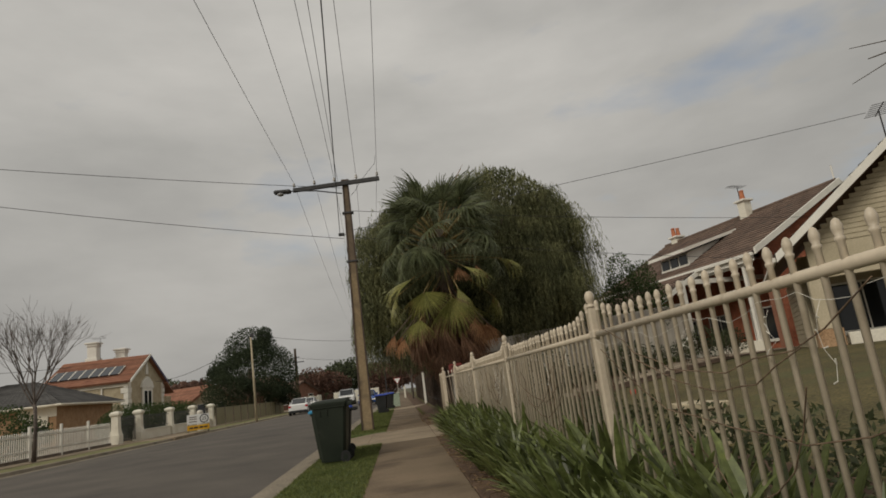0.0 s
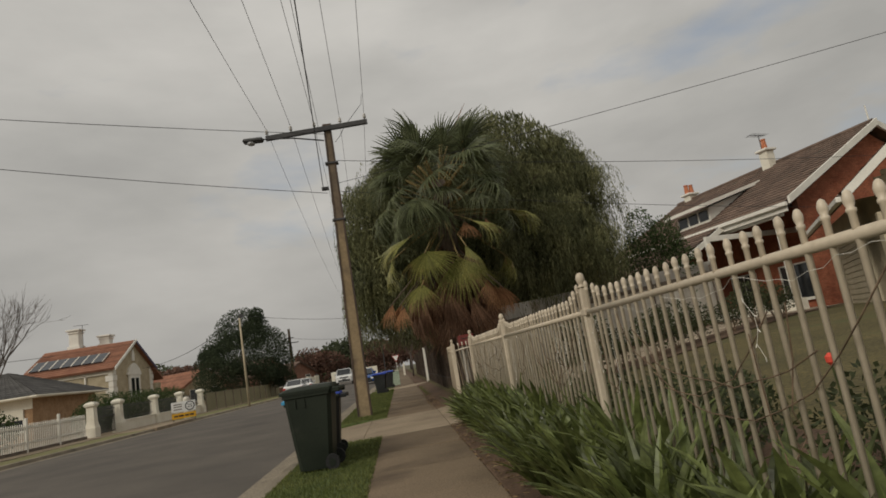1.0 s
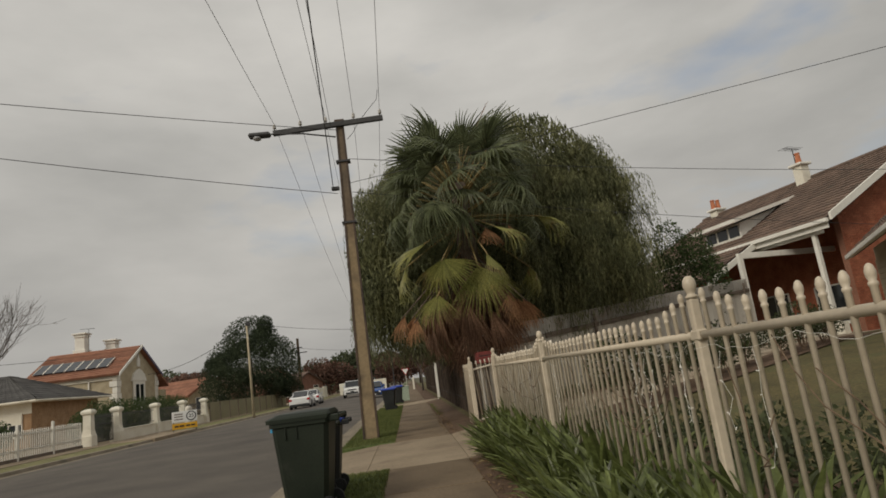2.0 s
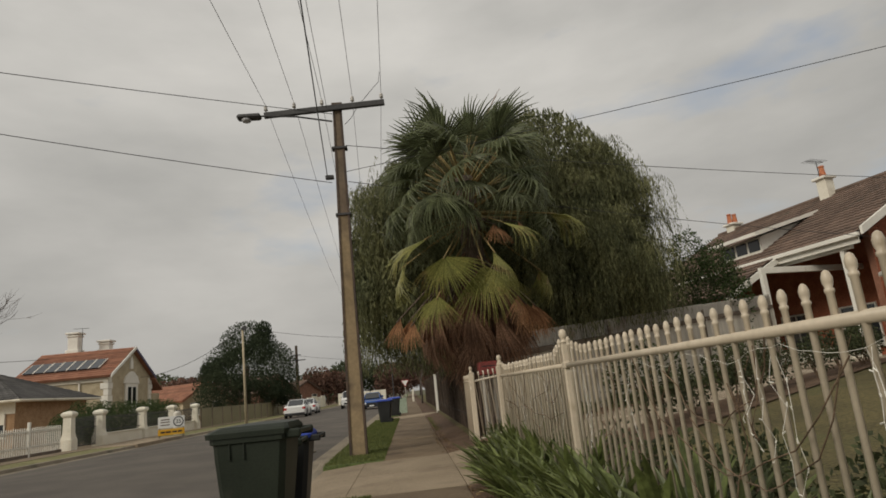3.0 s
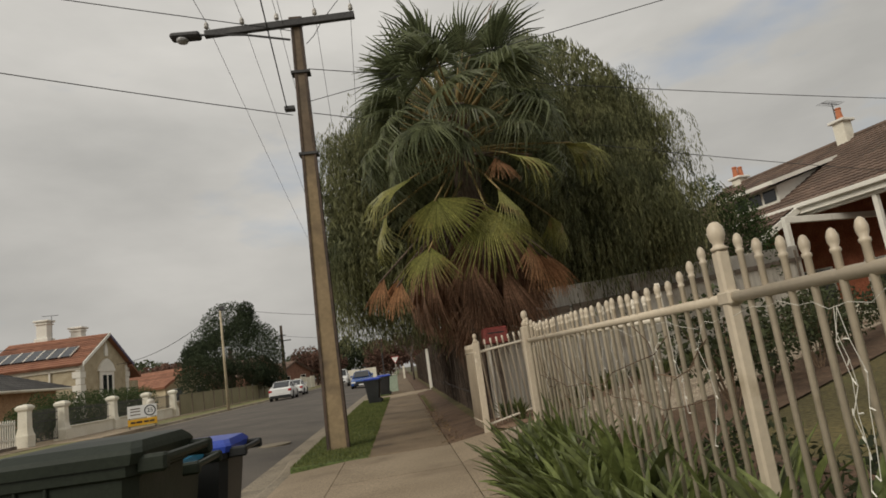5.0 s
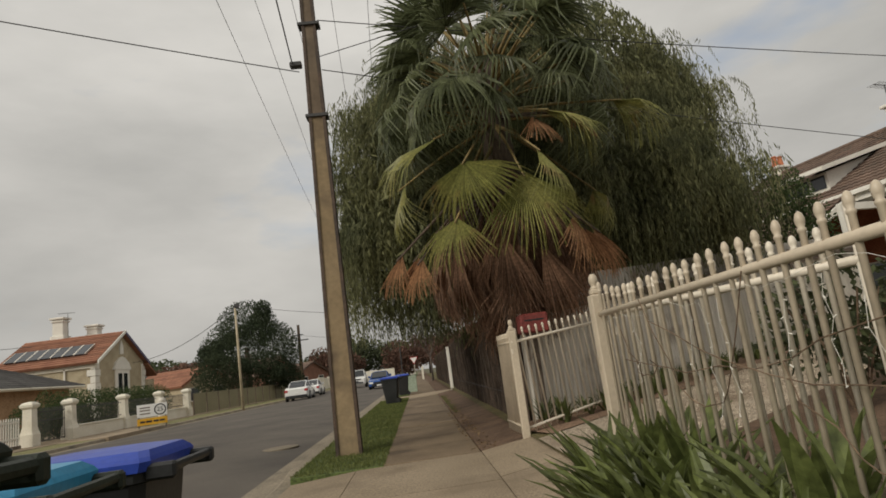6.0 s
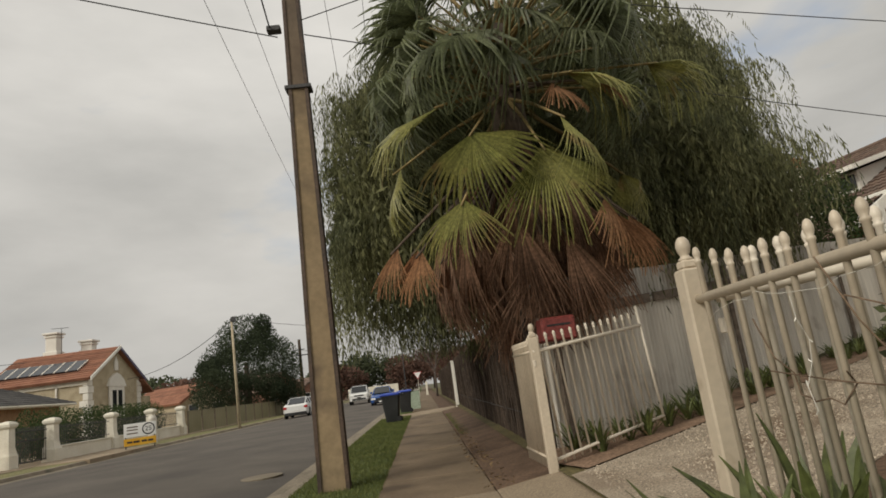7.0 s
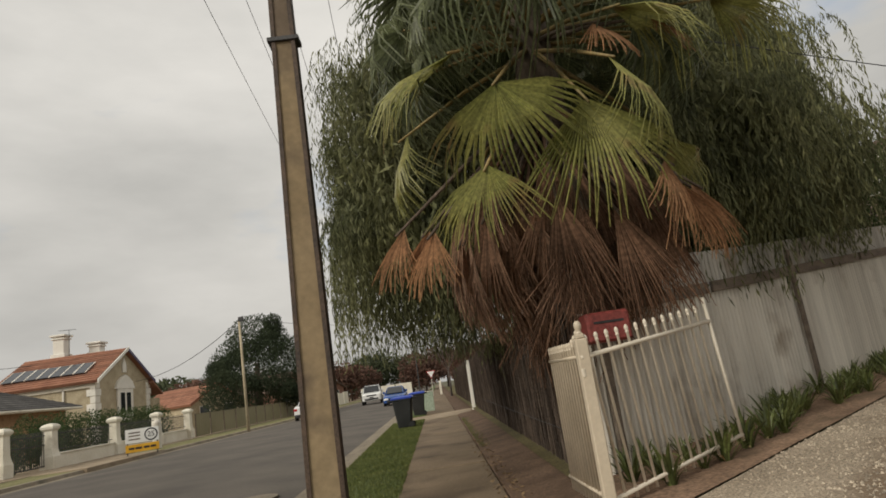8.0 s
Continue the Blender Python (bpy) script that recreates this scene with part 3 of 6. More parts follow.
PX, PY = -0.24, 17.80
pole = stobie(PX, PY, 7.55, 0.29, 0.115, "concrete and steel power pole standing in the grass verge")
bm = bmesh.new()
box(bm, -1.62, 1.08, -0.14, -0.05, -0.065, 0.065, 0.008)
bmesh.ops.transform(bm, matrix=pose(0, 0, 7.53, 0, -3.0, 0), verts=bm.verts)
part("crossarm", bm, M_dark, pole, "dark steel crossarm")
part("top_cap", bx(-0.12, 0.12, -0.1, 0.1, 7.55, 7.66, 0.01), M_rust, pole)
for z in (5.0, 6.55):
    part("band", bx(-0.17, 0.17, -0.1, 0.1, z, z + 0.05, 0.004), M_dark, pole)
part("clamp", bx(-0.34, -0.16, -0.12, 0.0, 5.85, 5.93, 0.01), M_dark, pole)
ins = mesh_of("insulator", lathe(bmesh.new(), [(0.012, 0), (0.012, 0.05), (0.04, 0.055), (0.045, 0.09), (0.025, 0.10), (0.042, 0.115), (0.03, 0.16), (0.012, 0.18)], 10), M_ins, True)
ARMX = (-1.58, -0.95, -0.33, 0.36, 1.02)
for ax in ARMX:
    part("insulator", ins, M_ins, pole, "pale porcelain insulator", at=pose(ax, -0.095, 7.595 + ax * 0.052))
bm = bmesh.new()
tube(bm, [(-0.12, -0.1, 7.2), (-0.9, -0.12, 7.36), (-1.7, -0.14, 7.42)], 0.02, 8)
part("lamp_bracket", bm, M_dark, pole)
lamp = part("street_light", bx(-2.2, -1.68, -0.24, -0.02, 7.36, 7.47, 0.035), M_dark, pole, "grey street light head")
bm = bmesh.new()
lathe(bm, [(0.09, -0.0), (0.11, -0.02), (0.09, -0.06), (0.03, -0.085)], 12, (-2.0, -0.13, 7.37))
part("diffuser", bm, M_lampglass, lamp, smooth=True)


# ---- overhead wires ----
def wire(a, b, sag, r=0.010, label="thin black overhead wire", n=14):
    a, b = Vector(a), Vector(b)
    pts = []
    for k in range(n + 1):
        t = k / n
        p = a.lerp(b, t)
        p.z -= sag * 4 * t * (1 - t)
        pts.append(p)
    bm = bmesh.new()
    tube(bm, pts, r, 5)
    return tagged(part("overhead_wire", bm, M_wire), label, "wire", "overhead wires")


for ax, far in zip(ARMX, (-1.5, 0.35, 1.05, 1.45, 1.9)):
    wire((PX + ax, PY - 0.095, 7.775 + ax * 0.052), (far, -27, 7.9), 0.55, 0.0055)
    wire((PX + ax, PY - 0.095, 7.775 + ax * 0.052), (-11.2 + ax * 0.8 + 9, 62, 7.6), 0.55, 0.005)
wire((PX - 0.3, PY - 0.06, 5.9), (2.9, -27, 7.2), 0.3, 0.010, "thick black service cable to the pole")
wire((PX - 0.22, PY - 0.06, 7.5), (1.68, -27, 7.6), 0.5, 0.0055)
# across the street
wire((PX - 0.1, PY - 0.1, 7.38), (-17.5, 10.4, 8.05), 0.18, 0.008)
wire((PX - 0.2, PY - 0.1, 5.75), (-17.5, 10.2, 7.95), 0.25, 0.008)
# to the houses
wire((PX + 0.15, PY - 0.1, 6.6), (17.6, 20.4, 5.35), 0.12, 0.008)
wire((PX + 0.15, PY - 0.1, 5.75), (17.6, 22.9, 4.22), 0.12, 0.008)
wire((PX + 0.1, PY - 0.05, 6.0), (13.16, 12.81, 6.36), 0.05, 0.007)
bm = bmesh.new()
tube(bm, [(PX + 1.02, PY - 0.1, 8.35), (PX + 0.98, PY - 0.1, 8.1), (PX + 0.75, PY - 0.1, 7.85), (PX + 0.45, PY, 7.55), (PX + 0.3, PY, 7.3), (PX + 0.15, PY, 7.15)], 0.007, 5)
tagged(part("jumper_cable", bm, M_wire), "thin black jumper cable looped at the crossarm", "wire", "overhead wires")


# ---- wheelie bins ----
def wheelie_bin(m, body_mat, lid_mat, label):
    b = empty("wheelie_bin", m, label, "bin", "wheelie bins")
    # front towards -x, wheels at +x
    bm = bmesh.new()
    rings = []
    for z, x0, x1, w in ((0.03, -0.24, 0.22, 0.20), (0.30, -0.275, 0.255, 0.225), (0.80, -0.335, 0.31, 0.262), (0.92, -0.345, 0.32, 0.27), (0.93, -0.37, 0.345, 0.287), (0.98, -0.372, 0.348, 0.289)):
        c = 0.05
        ring = []
        for sx, sy in ((-1, -1), (1, -1), (1, 1), (-1, 1)):
            X = x0 if sx < 0 else x1
            first, second = ((X, sy * (w - c)), (X - sx * c, sy * w))
            ring += [first, second] if sx * sy > 0 else [second, first]
        rings.append([bm.verts.new((p[0], p[1], z)) for p in ring])
    for a, c2 in zip(rings, rings[1:]):
        for k in range(8):
            bm.faces.new((a[k], a[(k + 1) % 8], c2[(k + 1) % 8], c2[k]))
    bm.faces.new(rings[0][::-1])
    bm.faces.new(rings[-1])
    bmesh.ops.recalc_face_normals(bm, faces=bm.faces)
    body = part("body", bm, body_mat, b)
    for s in (-1, 1):
        for xx in (-0.18, -0.05):
            part("rib", bx(xx - 0.008, xx + 0.008, s * 0.27 - 0.012, s * 0.27 + 0.012, 0.80, 0.93, 0.004), body_mat, body)
    bm = bmesh.new()
    lr = []
    for z, x0, x1, w in ((0.972, -0.40, 0.35, 0.30), (1.012, -0.405, 0.36, 0.302), (1.03, -0.37, 0.35, 0.285), (1.055, -0.30, 0.33, 0.24), (1.068, -0.12, 0.20, 0.12)):
        lr.append([bm.verts.new(v) for v in ((x0, -w + 0.04, z), (x0 + 0.05, -w, z), (x1 - 0.03, -w, z), (x1, -w + 0.04, z), (x1, w - 0.04, z), (x1 - 0.03, w, z), (x0 + 0.05, w, z), (x0, w - 0.04, z))])
    for a, c2 in zip(lr, lr[1:]):
        for k in range(8):
            bm.faces.new((a[k], a[(k + 1) % 8], c2[(k + 1) % 8], c2[k]))
    bm.faces.new(lr[0][::-1])
    bm.faces.new(lr[-1])
    bmesh.ops.recalc_face_normals(bm, faces=bm.faces)
    part("lid", bm, lid_mat, b)
    bm = bmesh.new()
    box(bm, 0.33, 0.46, -0.27, -0.22, 0.93, 1.0, 0.012)
    box(bm, 0.33, 0.46, 0.22, 0.27, 0.93, 1.0, 0.012)
    tube(bm, [(0.435, -0.25, 0.975), (0.435, 0.25, 0.975)], 0.02, 8)
    part("handle", bm, body_mat, b)
    for s in (-1, 1):
        bm = bmesh.new()
        lathe(bm, [(0.06, -0.03), (0.098, -0.028), (0.10, -0.01), (0.10, 0.01), (0.098, 0.028), (0.06, 0.03)], 18)
        bmesh.ops.transform(bm, matrix=pose(0.245, s * 0.25, 0.10, 90, 0, 0), verts=bm.verts)
        wh = part("wheel", bm, M_rubber, b, "black rubber wheel")
        bm = bmesh.new()
        lathe(bm, [(0.05, -0.034), (0.05, 0.034)], 12)
        bmesh.ops.transform(bm, matrix=pose(0.245, s * 0.25, 0.10, 90, 0, 0), verts=bm.verts)
        part("hub", bm, body_mat, wh)
    bm = bmesh.new()
    tube(bm, [(0.245, -0.23, 0.10), (0.245, 0.23, 0.10)], 0.012, 8)
    part("axle", bm, M_dark, b)
    return b


wheelie_bin(pose(-0.37, 10.10, 0.0, 0, 0, -3) @ Matrix.Diagonal((0.85, 0.92, 0.96, 1)), M_bin, M_bin, "dark green plastic wheelie bin with scuffed closed lid")
wheelie_bin(pose(-0.50, 10.76, 0.0, 0, 0, 2) @ Matrix.Scale(0.84, 4), M_bin, M_teal, "dark green wheelie bin with light blue lid")
wheelie_bin(pose(-0.42, 11.38, 0.0, 0, 0, 1) @ Matrix.Scale(0.83, 4), M_bing, M_blue, "dark grey wheelie bin with royal blue lid")
wheelie_bin(pose(-0.18, 30.6, 0.0, 0, 0, -3) @ Matrix.Scale(0.87, 4), M_bing, M_blue, "dark grey wheelie bin with blue lid near the kerb")
wheelie_bin(pose(0.05, 36.9, 0.0, 0, 0, 4) @ Matrix.Scale(0.87, 4), M_bing, M_blue, "dark wheelie bin with blue lid farther along")


def leaning_card_box():
    b = empty("utility_cabinet", pose(0.45, 39.5, 0.0) @ Matrix.Scale(0.72, 4), "pale green metal utility cabinet beside the footpath", "cabinet")
    part("housing", bx(-0.3, 0.3, -0.2, 0.2, 0, 1.15, 0.015), mat("pale_green_enamel", (0.30, 0.36, 0.28), (0.36, 0.42, 0.33), 2, 0.5, 30, 0.05), b)
    part("top", bx(-0.33, 0.33, -0.23, 0.23, 1.15, 1.19, 0.01), M_iron, b)


leaning_card_box()


# ---- the fan palm ----
def frond_mesh(rng, material, segs, radius, droop, spread_deg, petiole, bend, yaw=0.0):
    """Petiole along +y, then a pleated fan, bent down at its hub, whose free tips hang."""
    bm = bmesh.new()
    n = segs
    da = radians(spread_deg) / n
    for k in range(n):
        a = (k + 0.5 - n / 2) * da
        R = radius * (0.78 + 0.22 * math.cos(a * 0.8)) * rng.uniform(0.88, 1.08)
        rows = []
        curl = rng.uniform(0.5, 1.6) * droop
        lean = rng.uniform(-0.08, 0.08)
        for r in (0.03, 0.26, 0.48, 0.74, 1.0):
            w = R * r * da * 0.48 if r < 0.5 else R * 0.48 * da * 0.46 * ((1.04 - r) / 0.56) ** 0.8
            w = max(w, 0.004)
            aa = a + lean * max(0, r - 0.5)
            d = Vector((math.sin(aa), math.cos(aa), 0))
            s = Vector((math.cos(aa), -math.sin(aa), 0))
            z = -curl * R * max(0.0, r - 0.45) ** 2 - 0.12 * abs(a) * r * R
            shrink = 1 - 0.25 * curl * max(0.0, r - 0.5)
            c = d * (R * r * shrink) + Vector((0, 0, z))
            fold = 0.65 * w
            rows.append((bm.verts.new(c - s * w - Vector((0, 0, fold))), bm.verts.new(c + Vector((0, 0, fold))), bm.verts.new(c + s * w - Vector((0, 0, fold)))))
        for p, q in zip(rows, rows[1:]):
            bm.faces.new((p[0], p[1], q[1], q[0]))
            bm.faces.new((p[1], p[2], q[2], q[1]))
    bmesh.ops.transform(bm, matrix=pose(0, petiole, 0, -bend, 0, 0) @ pose(0, 0, 0, 0, 0, yaw), verts=bm.verts)
    return mesh_of("frond", bm, material)


def petiole_mesh(length, material):
    bm = bmesh.new()
    tube(bm, [(0, 0, 0), (0, length * 0.5, 0.04), (0, length + 0.12, 0.0)], [0.032, 0.022, 0.012], 6)
    return mesh_of("petiole", bm, material, True)


prng = np.random.RandomState(11)
palm = empty("fan_palm", pose(2.50, 18.15, 0.05), "tall fan palm with green crown and hanging brown dead fronds", "palm tree")
bm = bmesh.new()
tube(bm, [(0, 0, -0.1), (0.02, 0, 0.6), (0.05, 0.02, 2.5), (0.02, 0, 5.75)], [0.42, 0.34, 0.29, 0.20], 14)
part("trunk", bm, M_bark, palm, smooth=True)
LEN_G, LEN_D = 1.2, 1.15
G_VAR = [frond_mesh(prng, M_frond, 30, 1.08, dr, sp, LEN_G, b) for b, dr, sp in ((8, 0.7, 200), (18, 1.0, 190), (30, 1.3, 175), (42, 1.5, 165), (50, 1.7, 150))]
D_VAR = [frond_mesh(prng, M_frond_d, 26, 1.0, 0.3, 42, LEN_D, b) for b in (18, 24, 30, 36)]
PET_G, PET_D = petiole_mesh(LEN_G, M_petiole), petiole_mesh(LEN_D, M_frond_d)


def frond(me, pet, z, az, el, roll=0.0, scale=1.0, label=""):
    m = Matrix.Translation((0, 0, z)) @ pose(0, 0, 0, 0, 0, az) @ pose(0, 0, 0, el, roll, 0) @ Matrix.Translation((0, 0.18, 0)) @ Matrix.Scale(scale, 4)
    f = part("frond", me, None, palm, label, at=m)
    part("petiole", pet, None, f)


def hung_frond(hub, z, radius, spread, bend, roll, droop, yaw, material, label, segs=36):
    """A frond whose petiole leaves the trunk at height z and ends at the hub (offsets from the trunk's foot)."""
    d = Vector(hub) - Vector((0, 0, z))
    az, el = math.degrees(math.atan2(-d.x, d.y)), math.degrees(math.asin(d.z / d.length))
    L = d.length - 0.18
    me = frond_mesh(prng, material, segs, radius, droop, spread, L, bend, yaw)
    frond(me, petiole_mesh(L, M_petiole if material == M_frond_y else M_bark), z, az, el, roll, 1.0, label)


for k in range(58):
    u = k / 58
    el = 80 - 96 * u ** 0.8 + prng.uniform(-9, 9)
    frond(G_VAR[min(4, int(u * 5))], PET_G, 5.55 - 0.8 * u, k * 137.5 + prng.uniform(-16, 16), el, prng.uniform(-35, 35), prng.uniform(0.82, 1.12))
frond(frond_mesh(prng, M_frond_d, 8, 1.0, 0.1, 9, LEN_G, 4), PET_G, 5.7, -95, 66, 0, 1.0, "dark folded dead spear leaf")
GREENISH, TIRED = "yellow-green drooping fan frond", "yellowing fan frond with dry brown tips"
for hub, z, radius, spread, bend, roll, droop, yaw, label in (
        ((-0.72, -1.48, 3.62), 4.75, 1.14, 155, 34, 0, 1.0, 6, GREENISH),
        ((0.04, -1.46, 3.38), 4.75, 1.24, 108, 28, 0, 0.6, 8, GREENISH),
        ((-1.05, -1.25, 4.07), 4.80, 1.22, 95, 4, 4, 0.9, -58, GREENISH),
        ((0.78, -1.45, 3.42), 4.70, 1.05, 80, 12, -30, 1.0, 34, GREENISH),
        ((0.58, -1.35, 4.26), 4.85, 1.10, 110, 0, -10, 1.1, 58, TIRED),
        ((-1.02, -1.55, 2.82), 4.40, 0.82, 120, 16, 4, 0.6, -14, TIRED),
        ((1.67, -0.95, 4.45), 4.90, 0.95, 100, 4, -10, 1.2, 34, TIRED),
        ((-1.55, -0.35, 3.70), 4.70, 0.95, 100, 36, 0, 0.9, 0, GREENISH),
        ((1.55, 0.30, 3.50), 4.70, 0.95, 120, 36, 0, 0.9, 0, GREENISH),
        ((0.80, 1.40, 3.50), 4.70, 0.95, 120, 36, 0, 0.9, 0, GREENISH),
        ((-0.80, 1.40, 3.50), 4.70, 0.95, 120, 36, 0, 0.9, 0, GREENISH)):
    hung_frond(hub, z, radius, spread, bend, roll, droop, yaw, M_frond_y, label)
for hub, z, radius in (((-1.55, -1.25, 2.50), 4.1, 0.62), ((-1.42, -1.38, 2.38), 4.0, 0.62), ((-1.30, -1.15, 2.48), 4.0, 0.55), ((0.92, -1.15, 2.70), 4.1, 0.72), ((1.05, -0.95, 2.55), 4.0, 0.7), ((0.72, -1.20, 2.55), 4.0, 0.75), ((0.50, -1.25, 2.60), 4.0, 0.75), ((0.40, -1.10, 4.30), 4.8, 0.6), ((0.95, -1.05, 4.30), 4.8, 0.6)):
    hung_frond(hub, z, radius, 78, 26, prng.uniform(-15, 15), 0.35, 0, M_frond_o, "orange-brown dying frond", 26)
for k in range(22):
    a = radians(-118 + 236 * k / 21)
    r = prng.uniform(0.75, 1.10)
    hung_frond((r * math.sin(a) - 0.1, -r * math.cos(a), prng.uniform(2.35, 2.80)), 4.0, prng.uniform(0.95, 1.20), 44, 32, prng.uniform(-16, 16), 0.35, 0, M_frond_d, "dry brown hanging frond", 26)
for k in range(100):
    u = k / 100
    az = k * 137.5 + prng.uniform(-15, 15)
    frond(D_VAR[k % 4], PET_D, 4.15 - 1.0 * u, az, -50 - 28 * u + prng.uniform(-9, 9), prng.uniform(-18, 18), prng.uniform(0.80, 1.12), "dry brown hanging frond")


# ---- the weeping pepper tree behind ----
def pepper_tree(x, y):
    rng = np.random.RandomState(5)
    t = empty("pepper_tree", pose(x, y, 0.0) @ Matrix.Scale(1.083, 4), "wide weeping pepper tree with hanging grey-green foliage", "tree")
    bm = bmesh.new()
    tube(bm, [(0, 0, -0.2), (0.1, 0, 1.0), (0.0, 0.1, 2.4)], [0.5, 0.4, 0.33], 12)
    part("trunk", bm, M_bark, t, smooth=True)
    for k in range(9):
        a = k * 0.7 + rng.uniform(-0.2, 0.2)
        r = rng.uniform(2.0, 3.2)
        bm = bmesh.new()
        tube(bm, [(0, 0.1, 2.2), (0.35 * r * math.cos(a), 0.35 * r * math.sin(a), 4.0), (0.8 * r * math.cos(a), 0.8 * r * math.sin(a), 5.6), (r * math.cos(a), r * math.sin(a), 6.0)], [0.22, 0.15, 0.08, 0.03], 8)
        part("limb", bm, M_bark, t, smooth=True)
    blobs = [(-0.3, 0, 4.7, 3.4, 3.3, 3.4), (-2.6, -0.6, 4.5, 1.9, 2.0, 2.7), (1.7, 0.3, 4.9, 1.7, 1.8, 2.5), (1.1, -0.4, 6.65, 2.1, 1.8, 2.0), (-1.2, 0.6, 6.2, 2.1, 2.0, 2.0), (2.6, 0.3, 3.6, 1.3, 1.5, 1.9), (2.8, 0.5, 6.45, 1.4, 1.4, 1.45), (-2.5, 0.2, 6.3, 1.35, 1.4, 1.35), (2.8, 0.3, 4.6, 1.1, 1.3, 1.5), (-3.4, 0.2, 3.6, 1.2, 1.5, 1.9), (1.2, -1.6, 3.8, 1.9, 1.6, 1.9), (1.0, -2.3, 3.7, 1.5, 1.0, 1.3), (2.3, -1.7, 3.4, 1.3, 1.2, 1.2), (3.2, 0.3, 5.6, 1.2, 1.3, 1.3)]
    n = 15500
    hub, hu = crown_points(rng, 340, blobs, 0.84)
    who = rng.randint(0, 340, n)
    spill = rng.normal(size=(n, 3)) * np.array([0.22, 0.22, 0.12])
    p, u = hub[who] + spill, hu[who] + spill * 0.8
    cs, ds = [], []
    for i in range(n):
        if p[i][0] < -4.4:
            continue
        L = rng.uniform(0.7, 1.7) * (1.35 if p[i][2] < 4.5 else 0.9)
        if p[i][2] - L < (1.9 if p[i][0] < 1.2 else 2.5):
            L = max(0.4, p[i][2] - (rng.uniform(1.35, 2.1) if p[i][0] < 1.2 else rng.uniform(1.9, 2.7)))
        m = int(L / 0.068)
        out = u[i] * np.array([1, 1, 0.3])
        arch = rng.uniform(0.1, 0.42)
        for j in range(m):
            s = j / m
            q = p[i] + out * arch * (1.6 * s - s * s) + np.array([0, 0, 0.25 * s - (L + 0.25) * s ** 1.5])
            side = rng.normal(size=3) * 0.24
            cs.append(q + side * 0.07)
            ds.append(np.array([side[0], side[1], -0.8 + 0.3 * side[2]]))
    part("crown", leaf_mesh("crown", cs, ds, 0.135, 0.020, M_pepper, rng), M_pepper, t, "hanging strands of narrow leaflets")
    p2, u2 = crown_points(rng, 85000, [(b[0], b[1], b[2], b[3] * 0.89, b[4] * 0.89, b[5] * 0.87) for b in blobs], 0.5)
    part("inner_foliage", leaf_mesh("inner_foliage", p2, rng.normal(size=(85000, 3)) * 0.45 + np.array([0, 0, -1.0]), 0.22, 0.050, M_pepper, rng), M_pepper, t)
    return t


pepper_tree(4.2, 22.6)


def shrub(name, m, blobs, n, size, material, label, category, group="", seed=1, stem=None, aspect=0.45):
    rng = np.random.RandomState(seed)
    t = empty(name, m, label, category, group)
    p, u = crown_points(rng, n, blobs, 0.5)
    part("crown", leaf_mesh("crown", p, u + rng.normal(size=(n, 3)) * 0.9, size, size * aspect, material, rng), material, t)
    if stem:
        bm = bmesh.new()
        tube(bm, [(0, 0, -0.15), (0.03, 0, stem[0] * 0.5), (0, 0.04, stem[0])], [stem[1], stem[1] * 0.8, stem[1] * 0.45], 8)
        part("trunk", bm, M_bark, t, smooth=True)
    return t


shrub("garden_tree", Matrix.LocRotScale((11.3, 25.2, 0.55), None, (1.2, 1.2, 1.16)), [(0, 0, 2.2, 1.25, 1.2, 1.7), (-0.8, 0, 1.9, 0.8, 0.9, 1.5), (0.7, 0.3, 2.1, 0.8, 0.8, 1.4), (-0.3, 0.0, 3.6, 0.55, 0.5, 0.9), (0.5, 0, 3.3, 0.5, 0.5, 0.8)], 12000, 0.10, M_hedge, "dense dark green garden tree behind the iron fence", "tree", seed=3, stem=(2.0, 0.12))


# ---- corrugated fence, brushwood fence ----
def corrugated_fence():
    f = empty("corrugated_fence", pose(2.33, 17.52, 0.0, 0, 0, 34.8), "pale grey corrugated iron fence with timber rail", "fence")
    rise, step, w = 0.085, 2.3, 2.28

    def sheet_mesh(z0, z1, material, amp=0.030):
        bm = bmesh.new()
        n = int(w / 0.0147)
        rows = []
        for y0 in (0.0, 0.004):
            for z in (z0, z1):
                rows.append([bm.verts.new((w * k / n, y0 + amp * math.sin(2 * math.pi * (w * k / n) / 0.088), z + rise * w * k / n)) for k in range(n + 1)])
        for a, b, fl in ((rows[0], rows[1], False), (rows[2], rows[3], True)):
            for k in range(n):
                q = (a[k], a[k + 1], b[k + 1], b[k])
                bm.faces.new(q[::-1] if fl else q)
        return mesh_of("iron_sheet", bm, material, True)
    # the high sheets carry the overhanging tree's shade in their colour
    low, high = sheet_mesh(0.0, 1.62, M_iron), sheet_mesh(1.66, 2.06, M_iron_shade)
    bm = bx(0.04, step - 0.06, -0.06, -0.018, 1.55, 1.68, 0.006)
    for v in bm.verts:
        v.co.z += rise * v.co.x
    rail = mesh_of("rail", bm, M_timber)
    post = mesh_of("post", bx(-0.055, 0.035, -0.06, -0.018, -0.1, 1.9, 0.006), M_timber)
    for k in range(6):
        z = k * step * rise
        part("iron_sheet", low, M_iron, f, at=pose(k * step, 0, z + random.uniform(-0.01, 0.01)))
        part("iron_sheet", high, M_iron_shade, f, "upper grey iron sheet, darkened for tree shade", at=pose(k * step, 0.03, z + random.uniform(-0.015, 0.015)))
        part("rail", rail, M_timber, f, "weathered timber rail", at=pose(k * step, 0, z))
    for s in (0.18, 4.35, 8.95, 13.3):
        part("post", post, M_timber, f, at=pose(s, -0.045, s * rise))



corrugated_fence()


